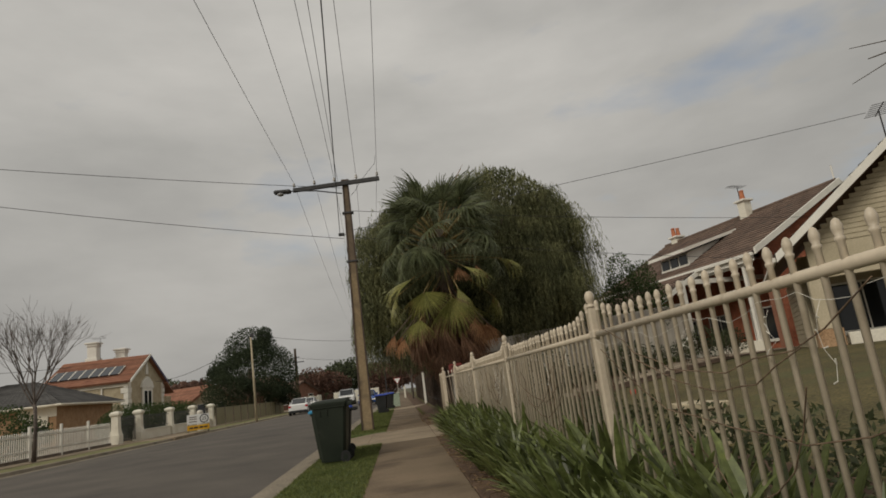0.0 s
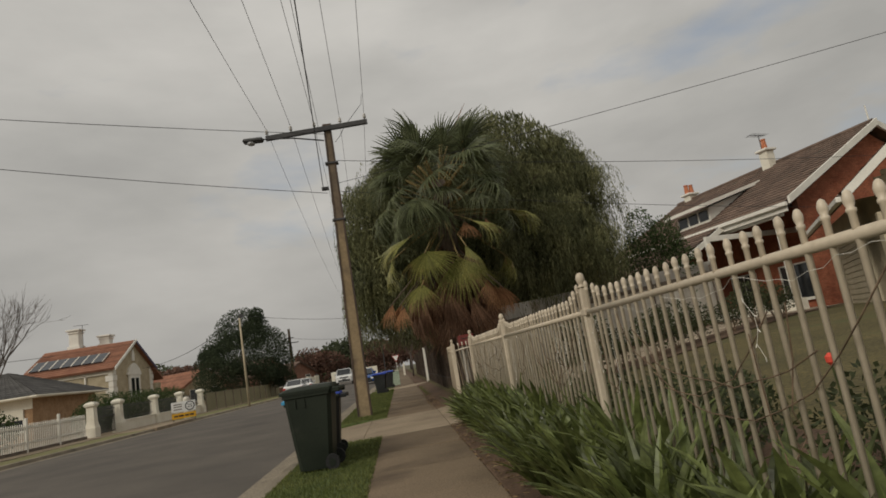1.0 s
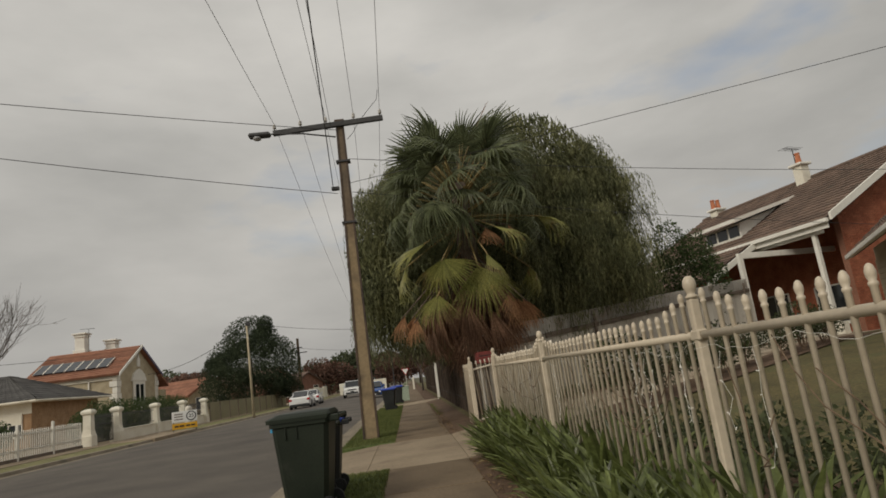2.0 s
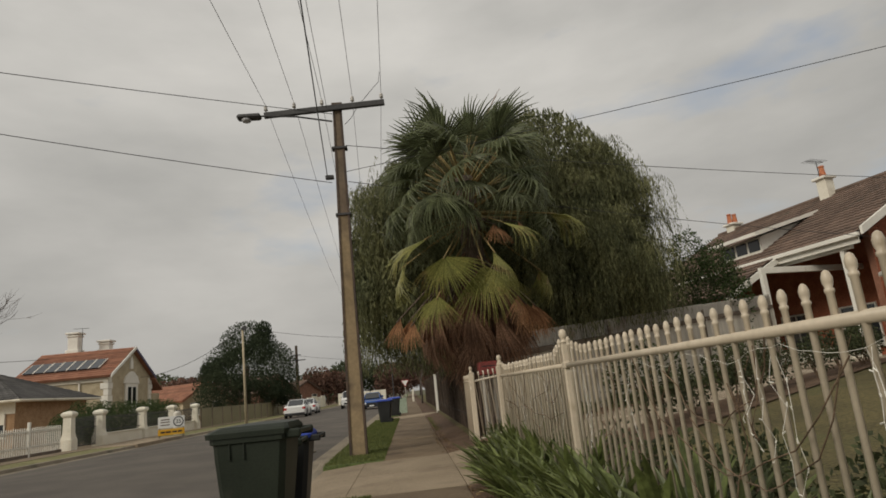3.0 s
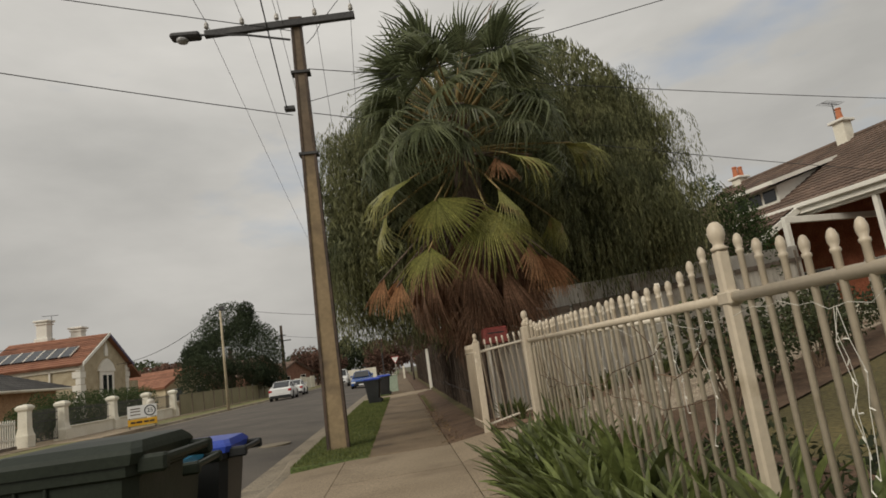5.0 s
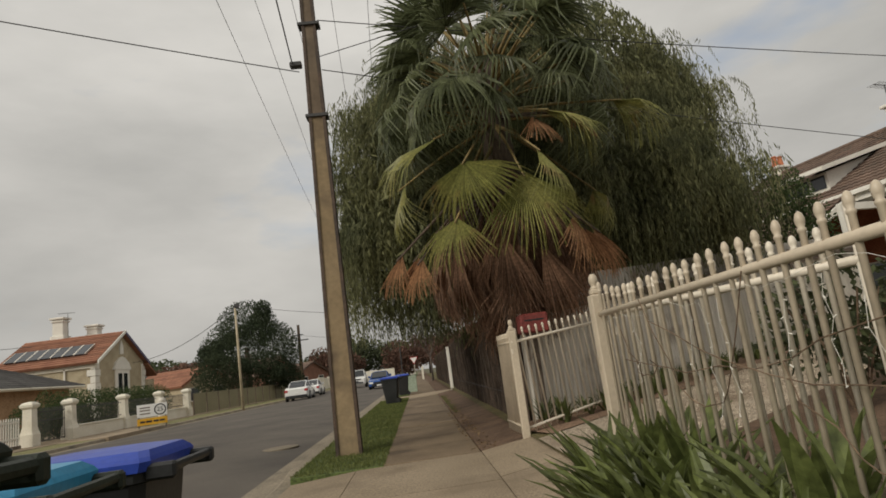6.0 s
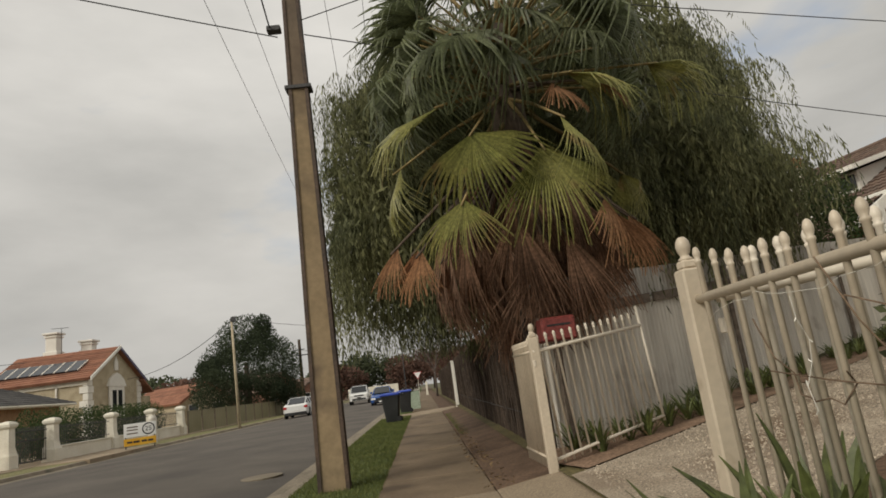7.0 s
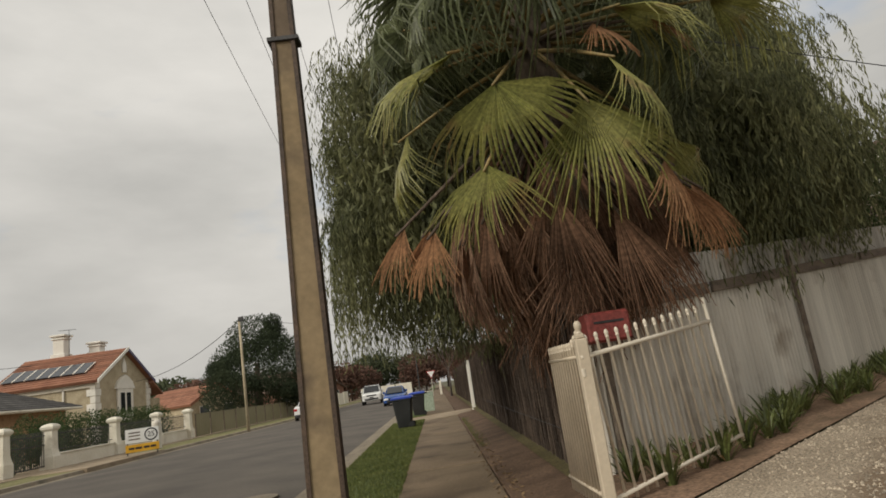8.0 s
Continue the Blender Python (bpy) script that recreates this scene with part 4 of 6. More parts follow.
def brush_fence(y0, y1, n, x0=2.28):
    f = empty("brush_fence", pose(x0, 0, 0.0), "dark brown brushwood fence along the footpath", "fence")
    rng = np.random.RandomState(9)
    v, fc = [], []
    for k in range(n):
        yy = rng.uniform(y0, y1)
        xx = rng.uniform(-0.07, 0.07)
        h = 1.80 + rng.uniform(-0.10, 0.08) + 0.05 * math.sin(yy * 1.3)
        z0 = rng.uniform(0.0, 0.9) if rng.uniform() < 0.6 else 0.0
        r = rng.uniform(0.006, 0.016)
        lean = rng.uniform(-0.07, 0.07, 2)
        b = len(v)
        for z, q in ((z0, 0), (h, 1)):
            for a in range(3):
                v.append((xx + r * math.cos(a * 2.1) + lean[0] * q, yy + r * math.sin(a * 2.1) + lean[1] * q, z))
        for a in range(3):
            fc.append((b + a, b + (a + 1) % 3, b + 3 + (a + 1) % 3, b + 3 + a))
        fc.append((b + 3, b + 4, b + 5))
    part("brushwood", pymesh("brushwood", v, fc, M_brush), M_brush, f)
    part("backing", bx(-0.02, 0.02, y0, y1, 0.0, 1.72), M_brush, f)
    bm = bmesh.new()
    for z in (0.5, 1.35):
        tube(bm, [(-0.09, y0, z), (-0.09, y1, z)], 0.004, 4)
    part("wire_tie", bm, M_dark, f)
    return f


brush_fence(17.6, 34.4, 3600)
brush_fence(37.0, 60.0, 2400, 2.3)
wp = empty("gate_post", pose(2.12, 34.6, 0), "white painted timber post at the end of the brush fence", "post")
part("shaft", bx(-0.06, 0.06, -0.06, 0.06, 0, 1.75, 0.01), M_white, wp)
part("top", bx(-0.075, 0.075, -0.075, 0.075, 1.75, 1.80, 0.01), M_white, wp)

lb = empty("letterbox", pose(2.44, 17.12, 0.15), "maroon metal letterbox behind the gate", "letterbox")
part("housing", bx(-0.19, 0.19, -0.16, 0.16, 1.16, 1.42, 0.02), M_maroon, lb)
part("slot", bx(-0.13, 0.13, -0.166, -0.155, 1.32, 1.34), M_black, lb)
part("bracket", bx(-0.03, 0.03, 0.15, 0.48, 1.22, 1.27, 0.005), M_dark, lb)


# ---- planting along the fence ----
def strap_leaf(rng, length, width, material):
    """One strap leaf that rises along +x and bends over, with a shallow keel."""
    L, w = length * rng.uniform(0.7, 1.2), width * rng.uniform(0.75, 1.2)
    ang, bend, tw = radians(rng.uniform(48, 84)), rng.uniform(0.6, 2.1), rng.uniform(-0.5, 0.5)
    v, f = [], []
    p = np.array([rng.uniform(0.0, 0.08), 0, -0.02])
    steps = 6
    for j in range(steps + 1):
        t = j / steps
        wj = w * (0.75 + 0.5 * t) if t < 0.5 else w * (1.0 - ((t - 0.5) / 0.5) ** 1.8 * 0.92)
        s = np.array([0, math.cos(tw * t), math.sin(tw * t)])
        d = np.array([math.cos(ang), 0, math.sin(ang)])
        nrm = np.cross(d, s)
        v += [p - s * wj / 2 + nrm * wj * 0.12, p - nrm * wj * 0.08, p + s * wj / 2 + nrm * wj * 0.12]
        p = p + d * (L / steps)
        ang -= bend * (0.3 + t) / steps
    for j in range(steps):
        q = j * 3
        f += [(q, q + 1, q + 4, q + 3), (q + 1, q + 2, q + 5, q + 4)]
    return pymesh("leaf", v, f, material)


arng = np.random.RandomState(21)
M_agdry = mat("dry_strap_leaf", (0.30, 0.24, 0.11), (0.42, 0.34, 0.17), 3, 0.8, 25, 0.05, spread=0.3)
LEAF = [strap_leaf(arng, 0.56, 0.060, M_agap) for _ in range(14)]
M_litter = mat("leaf_litter", (0.12, 0.075, 0.04), (0.22, 0.15, 0.08), 3, 0.9, 25, 0.05, spread=0.5)
LEAF_DRY = [strap_leaf(arng, 0.42, 0.026, M_agdry) for _ in range(4)]


def strap_plant(name, x, y, z, sc, count, label, group, dry=0):
    pl = empty(name, Matrix.LocRotScale((x, y, z), Euler((arng.uniform(-0.06, 0.06), arng.uniform(-0.10, 0.02), 0)), (sc, sc, sc)), label, "plant", group)
    for j in range(count):
        k = 1.0 + 0.12 * arng.uniform(-1, 1)
        part("leaf", LEAF[arng.randint(14)], M_agap, pl, at=pose(0, 0, 0, 0, arng.uniform(-14, 14), j * 137.5 + arng.uniform(-20, 20)) @ Matrix.Diagonal((k, k, k, 1)))
    for j in range(dry):
        part("dry_leaf", LEAF_DRY[j % 4], M_agdry, pl, "withered straw-coloured leaf", at=pose(0, 0, 0, 0, 30, arng.uniform(90, 270)))


yy = -2.6
k = 0
while yy < 12.35:
    for lane in (0, 1):
        xx = (1.76 if lane == 0 else 2.03) + arng.uniform(-0.07, 0.07)
        y2 = yy + lane * 0.19 + arng.uniform(-0.08, 0.08)
        sc = arng.uniform(0.82, 1.08) * (0.95 if lane == 0 else 1.12)
        strap_plant("agapanthus", xx, y2, 0.03 + 0.07 * (xx - 1.46), sc, 44, "lush green strap-leaved agapanthus clump below the fence", "agapanthus border", 5 if lane == 0 and k % 2 == 0 else 0)
    yy += 0.37
    k += 1
# strap-leaved clumps along the corrugated fence
for k in range(84):
    p = Vector((2.10, 15.85)) + AX * (0.9 + k * 0.15 + arng.uniform(-0.15, 0.15)) + AN * (arng.uniform(0.30, 1.1))
    strap_plant("lily_clump", p.x, p.y, yard(p.x) + 0.02, arng.uniform(0.32, 0.58), 20, "low green strap-leaved clump beside the corrugated fence", "side bed plants", 2)



def blades(name, regions, n, h, material, label):
    rng = np.random.RandomState(4)
    areas = np.array([(b - a) * (d - c) for a, b, c, d in regions])
    pick = rng.choice(len(regions), n, p=areas / areas.sum())
    r = np.array(regions)[pick]
    x = rng.uniform(r[:, 0], r[:, 1])
    y = rng.uniform(r[:, 2], r[:, 3])
    a = rng.uniform(0, 2 * math.pi, n)
    hh = h * rng.uniform(0.5, 1.4, n)
    wv = 0.006
    lean = rng.uniform(-0.6, 0.6, (n, 2)) * hh[:, None]
    base = np.stack([x, y, np.full(n, -0.005)], 1)
    s = np.stack([np.cos(a), np.sin(a), np.zeros(n)], 1) * wv
    tip = base + np.concatenate([lean, hh[:, None]], 1)
    v = np.stack([base - s, base + s, tip], 1).reshape(-1, 3)
    me = bpy.data.meshes.new(name)
    me.from_pydata(v.tolist(), [], np.arange(3 * n).reshape(-1, 3).tolist())
    me.update()
    me.materials.append(material)
    return tagged(new(name, me), label, "grass", kind="stuff")


blades("grass_blades", [(-0.76, 0.33, 4.0, D0)], 26000, 0.035, M_grass, "short mown green grass blades on the verge")
blades("grass_blades", [(-0.76, 0.33, D1, 33.5), (1.5, 2.1, 22.5, 31.0)], 46000, 0.040, M_grass, "short mown green grass blades round the pole")


def pebbles(n):
    rng = np.random.RandomState(8)
    v, f = [], []
    tet = np.array([(1, 0, -0.3), (-0.5, 0.87, -0.3), (-0.5, -0.87, -0.3), (0, 0, 0.7)])
    for _ in range(n):
        s, o = rng.uniform(-2.2, 8.0), rng.uniform(-2.2, 0.0)
        p = Vector((2.10, 15.85)) + AX * s + AN * o
        if p.x < 2.2:
            continue
        r = rng.uniform(0.006, 0.016)
        b = len(v)
        rot = rng.uniform(0, 6.28)
        for q in tet:
            v.append((p.x + r * (q[0] * math.cos(rot) - q[1] * math.sin(rot)), p.y + r * (q[0] * math.sin(rot) + q[1] * math.cos(rot)), yard(p.x) + 0.018 + r * q[2]))
        f += [(b, b + 1, b + 3), (b + 1, b + 2, b + 3), (b + 2, b, b + 3)]
    tagged(new("gravel_stones", pymesh("gravel_stones", v, f, M_stone)), "loose pale crushed stones on the driveway", "gravel", kind="stuff")


pebbles(16000)


def litter(n):
    rng = np.random.RandomState(6)
    c = np.stack([rng.uniform(1.35, 2.15, n), rng.uniform(D1 + 0.1, 24, n), np.full(n, 0.03)], 1)
    c2 = np.stack([rng.uniform(1.42, 1.7, n // 2), rng.uniform(2, 12.5, n // 2), np.full(n // 2, 0.03)], 1)
    c = np.concatenate([c, c2])
    d = rng.normal(size=(len(c), 3)) * np.array([1, 1, 0.15])
    tagged(new("leaf_litter", leaf_mesh("leaf_litter", c, d, 0.05, 0.016, M_litter, rng)), "scattered dry leaf litter on the dirt", "litter", kind="stuff")


litter(900)


# ---- vines and lights draped on the fence ----
def draped(y0, seed, count=5, drops=15):
    rng = np.random.RandomState(seed)
    vine = empty("dried_vine", pose(FX - 0.02, y0, 0), "leafless dry vine stems draped on the fence", "vine", "dried vines")
    for k in range(count):
        a, b = sorted(rng.uniform(0.1, 3.1, 2))
        z0, z1 = rng.uniform(0.85, 1.25, 2)
        sag = rng.uniform(0.15, 0.5)
        pts = [(rng.uniform(-0.035, 0.02), a + (b - a) * t, z0 + (z1 - z0) * t - sag * 4 * t * (1 - t) + rng.uniform(-0.02, 0.02)) for t in [i / 10 for i in range(11)]]
        bm = bmesh.new()
        tube(bm, pts, 0.0026, 5)
        part("stem", bm, M_vine, vine)
    li = empty("string_lights", pose(FX - 0.035, y0, 0), "white icicle string lights hung along the fence", "string lights", "string lights")
    bm = bmesh.new()
    pts = [(rng.uniform(-0.008, 0.008), 3.2 * i / 48, 1.165 + 0.02 * math.sin(i * 0.7 + seed) + rng.uniform(-0.012, 0.012)) for i in range(49)]
    tube(bm, pts, 0.0008, 4)
    for k in range(drops):
        yv = rng.uniform(0.1, 3.1)
        L = rng.uniform(0.08, 0.45)
        dp = [(rng.uniform(-0.02, 0.02), yv + rng.uniform(-0.012, 0.012), 1.15 - L * i / 5) for i in range(6)]
        tube(bm, dp, 0.0009, 4)
        for p in dp[1:]:
            d = Vector(rng.normal(size=3)).normalized() * 0.017
            tube(bm, [p, (p[0] + d.x * 0.5, p[1] + d.y, p[2] + d.z)], 0.0021, 4)
    part("strand", bm, M_white, li)


for k, y0 in enumerate(POSTS[1:-1]):
    draped(y0, 30 + k, 6 if k > 1 else 4, 11 if k > 2 else 4)

# rose bushes and a bench in the front yard
rose_spots = []
for k in range(9):
    p = Vector((2.10, 15.85)) + AX * (0.6 + k * 1.25) + AN * (-2.85 + arng.uniform(-0.25, 0.25))
    rose_spots.append((p.x, p.y, arng.uniform(0.75, 1.15)))
for k, (x, y, s) in enumerate(rose_spots):
    b = shrub("rose_bush", Matrix.LocRotScale((x, y, yard(x)), None, (s, s, s)), [(0, 0, 0.75, 0.5, 0.5, 0.4), (0.2, 0.1, 0.5, 0.4, 0.4, 0.35), (-0.25, 0.05, 0.6, 0.35, 0.4, 0.35)], 1000, 0.075, M_rose, "straggly dark green rose bush beside the drive", "bush", "rose bushes", seed=50 + k, aspect=0.6)
    for j in range(7):
        a = j * 0.9
        part("cane", tube(bmesh.new(), [(0.03 * math.cos(a), 0.03 * math.sin(a), 0), (0.15 * math.cos(a), 0.15 * math.sin(a), 0.4), (0.35 * math.cos(a), 0.35 * math.sin(a), 0.85)], [0.014, 0.010, 0.006], 5), M_vine, b)
for k, (x, y) in enumerate(((3.0, 6.3), (2.9, 7.4), (3.1, 5.2), (2.85, 8.6), (3.1, 4.0), (2.9, 9.8), (3.2, 3.0), (3.0, 2.0), (2.8, 10.8), (3.3, 7.0), (3.3, 8.0), (3.2, 9.2))):
    shrub("low_shrub", pose(x, y, yard(x)), [(0, 0, 0.20, 0.38, 0.46, 0.24), (0.1, 0.2, 0.32, 0.24, 0.26, 0.22), (-0.2, -0.25, 0.22, 0.25, 0.25, 0.2)], 620, 0.058, M_rose, "low sparse dark shrub behind the fence", "bush", "low shrubs", seed=70 + k, aspect=0.5)
fl = empty("red_flower", pose(3.15, 5.5, yard(3.15)), "single red flower on a thin stem behind the fence", "flower")
part("stem", tube(bmesh.new(), [(0, 0, 0), (0.01, 0, 0.3), (0, 0.01, 0.55)], 0.006, 5), M_agap, fl)
part("petals", lathe(bmesh.new(), [(0.01, 0.53), (0.028, 0.55), (0.03, 0.58), (0.012, 0.60)], 9), M_flower, fl)
bn = empty("garden_bench", pose(3.6, 5.1, yard(3.6), 0, 0, 10), "small pale concrete garden bench on the lawn", "bench")
part("seat", bx(-0.15, 0.15, -0.27, 0.27, 0.33, 0.385, 0.01), M_stonew, bn)
for s in (-0.2, 0.2):
    part("leg", bx(-0.11, 0.11, s - 0.045, s + 0.045, -0.02, 0.33, 0.01), M_stonew, bn)


# ---- houses ----
def roof_tiles(bm, a, b, c, d, rows, cols, lift=0.03, proud=0.05):
    """Courses of roof tiles on the quad a (eave left), b (eave right), c (ridge right), d (ridge left): stepped rows with rolls."""
    a, b, c, d = (Vector(p) for p in (a, b, c, d))
    n = (b - a).cross(d - a).normalized()
    for r in range(rows):
        t0, t1 = r / rows, (r + 1.12) / rows
        t1 = min(t1, 1.0)
        L0, R0, L1, R1 = a.lerp(d, t0), b.lerp(c, t0), a.lerp(d, t1), b.lerp(c, t1)
        prev = None
        for k in range(cols + 1):
            s = k / cols
            w = 0.5 + 0.5 * math.cos(2 * math.pi * (k % 3) / 3)
            p0 = L0.lerp(R0, s) + n * (lift + proud + 0.035 * w)
            p1 = L1.lerp(R1, s) + n * (lift + 0.035 * w)
            q = (bm.verts.new(L0.lerp(R0, s) + n * lift * 0.3), bm.verts.new(p0), bm.verts.new(p1))
            if prev:
                bm.faces.new((prev[0], q[0], q[1], prev[1]))
                bm.faces.new((prev[1], q[1], q[2], prev[2]))
            prev = q
    return bm


def quad_slab(bm, a, b, c, d, th):
    a, b, c, d = (Vector(p) for p in (a, b, c, d))
    n = (b - a).cross(d - a).normalized() * th
    t = [bm.verts.new(p) for p in (a, b, c, d)]
    u = [bm.verts.new(p - n) for p in (a, b, c, d)]
    bm.faces.new(t)
    bm.faces.new(u[::-1])
    for k in range(4):
        bm.faces.new((t[k], u[k], u[(k + 1) % 4], t[(k + 1) % 4]))
    return bm


def window(parent, m, w, h, frame_mat=None, mull=1, sill=True):
    wd = part("window", bx(-w / 2, w / 2, 0.0, 0.05, 0, h), M_glass, parent, "dark glazed window", at=m)
    fm = frame_mat or M_white
    bm = bmesh.new()
    for a, b in ((-w / 2 - 0.06, -w / 2), (w / 2, w / 2 + 0.06)):
        box(bm, a, b, -0.05, 0.06, -0.06, h + 0.06)
    for a, b in ((-0.06, 0), (h, h + 0.06)):
        box(bm, -w / 2, w / 2, -0.05, 0.06, a, b)
    for k in range(mull):
        x = -w / 2 + w * (k + 1) / (mull + 1)
        box(bm, x - 0.02, x + 0.02, -0.03, 0.0, 0, h)
    part("frame", bm, fm, wd)
    if sill:
        part("sill", bx(-w / 2 - 0.12, w / 2 + 0.12, -0.12, 0.02, -0.13, -0.065), fm, wd)
    return wd


def brick_wall(parent, outline_fn, w, h, m, material, bw=0.24, bh=0.086):
    """Courses of bricks as one joined skin, cut to outline_fn(x, z)."""
    bm = bmesh.new()
    r = 0
    z = 0.0
    while z < h:
        x = -bw / 2 if r % 2 else 0.0
        while x < w:
            if outline_fn(x + bw / 2, z + bh):
                x0, x1 = max(0, x + 0.006), min(w, x + bw - 0.006)
                if x1 - x0 > 0.03:
                    d = random.uniform(0.006, 0.014)
                    vs = [bm.verts.new(c) for c in ((x0, -d, z + 0.006), (x1, -d, z + 0.006), (x1, -d, z + bh - 0.006), (x0, -d, z + bh - 0.006), (x0, 0, z + 0.006), (x1, 0, z + 0.006), (x1, 0, z + bh - 0.006), (x0, 0, z + bh - 0.006))]
                    bm.faces.new(vs[:4])
                    for q in ((0, 1, 5, 4), (1, 2, 6, 5), (2, 3, 7, 6), (3, 0, 4, 7)):
                        bm.faces.new([vs[i] for i in q])
            x += bw
        z += bh
        r += 1
    ob = part("brickwork", bm, material, parent, at=m)
    ob["kind"] = "stuff"
    return ob


def chimney(parent, x, y, z0, z1, w, material, pots=1):
    c = part("chimney", bx(x - w / 2, x + w / 2, y - w / 2, y + w / 2, z0, z1, 0.01), material, parent)
    part("cornice", bx(x - w / 2 - 0.12, x + w / 2 + 0.12, y - w / 2 - 0.12, y + w / 2 + 0.12, z1, z1 + 0.12, 0.02), M_white, c)
    for k in range(pots):
        px = x + (k - (pots - 1) / 2) * 0.36
        part("chimney_pot", lathe(bmesh.new(), [(0.15, z1 + 0.1), (0.13, z1 + 0.35), (0.11, z1 + 0.6), (0.14, z1 + 0.62), (0.12, z1 + 0.68)], 10, (px, y, 0)), M_terra, c, "terracotta chimney pot")
    return c


def aerial(x, y, z0, h, turn, label="thin metal roof television aerial"):
    a = empty("tv_aerial", pose(x, y, z0, 0, 0, turn), label, "aerial", "roof aerials")
    part("mast", tube(bmesh.new(), [(0, 0, -0.4), (0, 0, h)], 0.022, 6), M_dark, a)
    boom = part("boom", tube(bmesh.new(), [(-0.7, 0, h), (0.5, 0, h)], 0.016, 5), M_dark, a)
    for k in range(7):
        part("element", tube(bmesh.new(), [(-0.65 + k * 0.18, -0.28, h), (-0.65 + k * 0.18, 0.28, h)], 0.009, 4), M_dark, boom)


def brick_house():
    """Red-brick bungalow: gable end towards the street, tiled slope with a dormer, verandah under the eave."""
    h = empty("brick_house", pose(17.21, 24.67, 0.2, 0, 0, 13), "red brick bungalow with brown tiled roof and white trim", "house")
    W, EZ, RZ, D = 11.0, 5.05, 7.95, 13.0
    half = W / 2
    slope = (RZ - EZ) / half
    bm = bmesh.new()
    prism(bm, [(0.5, -0.3), (W - 0.5, -0.3), (W - 0.5, EZ), (half, RZ - 0.35), (0.5, EZ)], 0.25, pose(0, 0.35, 0))
    part("gable_wall", bm, mat("brick_mortar", (0.22, 0.10, 0.065), (0.28, 0.13, 0.085), 2, 0.95), h)
    brick_wall(h, lambda x, z: z < EZ + slope * (half - abs(x - half + 0.5)) - 0.35, W - 1.0, RZ, pose(0.5, 0.35, -0.3 + 0.3), M_brick)
    part("side_wall", bx(2.4, 2.6, 0.6, D, -0.3, EZ), M_brick, h)
    part("side_wall", bx(W - 0.75, W - 0.5, 0.6, D, -0.3, EZ), M_brick, h)
    for nm, a, b, c, d in (("left", (-0.5, D, EZ - 0.3), (-0.5, 0, EZ - 0.3), (half, 0, RZ), (half, D, RZ)), ("right", (W + 0.5, 0, EZ - 0.3), (W + 0.5, D, EZ - 0.3), (half, D, RZ), (half, 0, RZ))):
        r = part("roof", quad_slab(bmesh.new(), a, b, c, d, 0.12), M_tile, h, "brown tiled roof slope")
        bm = bmesh.new()
        roof_tiles(bm, a, b, c, d, 19, 170)
        part("roof_tiles", bm, M_tile, r)["kind"] = "stuff"
    bm = bmesh.new()
    tube(bm, [(half, -0.05, RZ + 0.07), (half, D, RZ + 0.07)], 0.12, 8)
    part("ridge_cap", bm, M_tile, h)
    for s in (-1, 1):
        bm = bmesh.new()
        x0 = half + s * (half + 0.5)
        quad_slab(bm, (x0, -0.14, EZ - 0.36), (x0, -0.14, EZ - 0.08), (half, -0.14, RZ + 0.14), (half, -0.14, RZ - 0.16), 0.1)
        bmesh.ops.recalc_face_normals(bm, faces=bm.faces)
        part("bargeboard", bm, M_white, h, "white bargeboard")
    part("gutter", bx(-0.66, -0.5, -0.1, D, EZ - 0.42, EZ - 0.26, 0.02), M_white, h, "white eave gutter")
    part("fascia", bx(-0.5, -0.44, 0, D, EZ - 0.62, EZ - 0.42), M_white, h)
    part("verandah_beam", bx(-0.35, -0.15, 0.5, D, EZ - 0.72, EZ - 0.5, 0.01), M_white, h)
    for y in (0.8, 12.6):
        part("verandah_post", bx(-0.33, -0.17, y, y + 0.16, -0.3, EZ - 0.5, 0.01), M_white, h)
    part("verandah_wall", bx(-0.4, -0.1, 0.5, D, -0.3, 1.0, 0.01), M_render, h)
    for y in (3.0, 6.0, 8.6):
        window(h, pose(2.39, y, 1.0, 0, 0, -90), 1.5, 1.5)
    # dormer
    bm = bx(0, 2.6, -1.15, 1.15, -0.1, 0.75)
    for v in bm.verts:
        if v.co.x > 1 and v.co.z > 0.5:
            v.co.z += 0.7
    dm = part("dormer", bm, M_white, h, "white boarded dormer with small windows", at=pose(0.4, 6.2, EZ + 0.17))
    part("dormer_roof", quad_slab(bmesh.new(), (-0.5, 1.45, 0.86), (-0.5, -1.45, 0.86), (3.5, -1.45, 1.9), (3.5, 1.45, 1.9), 0.10), M_tile, dm)
    for s in (-1.5, 1.45):
        part("dormer_trim", quad_slab(bmesh.new(), (-0.55, s, 0.70), (3.4, s, 1.73), (3.4, s, 1.88), (-0.55, s, 0.87), 0.05), M_white, dm)
    part("dormer_trim", bx(-0.56, -0.50, -1.45, 1.45, 0.72, 0.87), M_white, dm)
    part("dormer_sill", bx(-0.08, 0.0, -1.12, 1.12, 0.05, 0.13), M_white, dm)
    for y in (-0.74, 0, 0.74):
        part("pane", bx(-0.03, 0.004, y - 0.30, y + 0.30, 0.17, 0.66), M_glass, dm, "dark dormer pane")
    # porch that carries on below the eave
    PZ = EZ - 0.36
    porch = part("porch_roof", quad_slab(bmesh.new(), (-3.0, 11.0, PZ - 1.3), (-3.0, 3.6, PZ - 1.3), (-0.5, 3.6, PZ), (-0.5, 11.0, PZ), 0.1), M_tile, h, "brown tiled porch roof")
    bm = bmesh.new()
    roof_tiles(bm, (-3.0, 11.0, PZ - 1.3), (-3.0, 3.6, PZ - 1.3), (-0.5, 3.6, PZ), (-0.5, 11.0, PZ), 9, 90)
    part("roof_tiles", bm, M_tile, porch)["kind"] = "stuff"
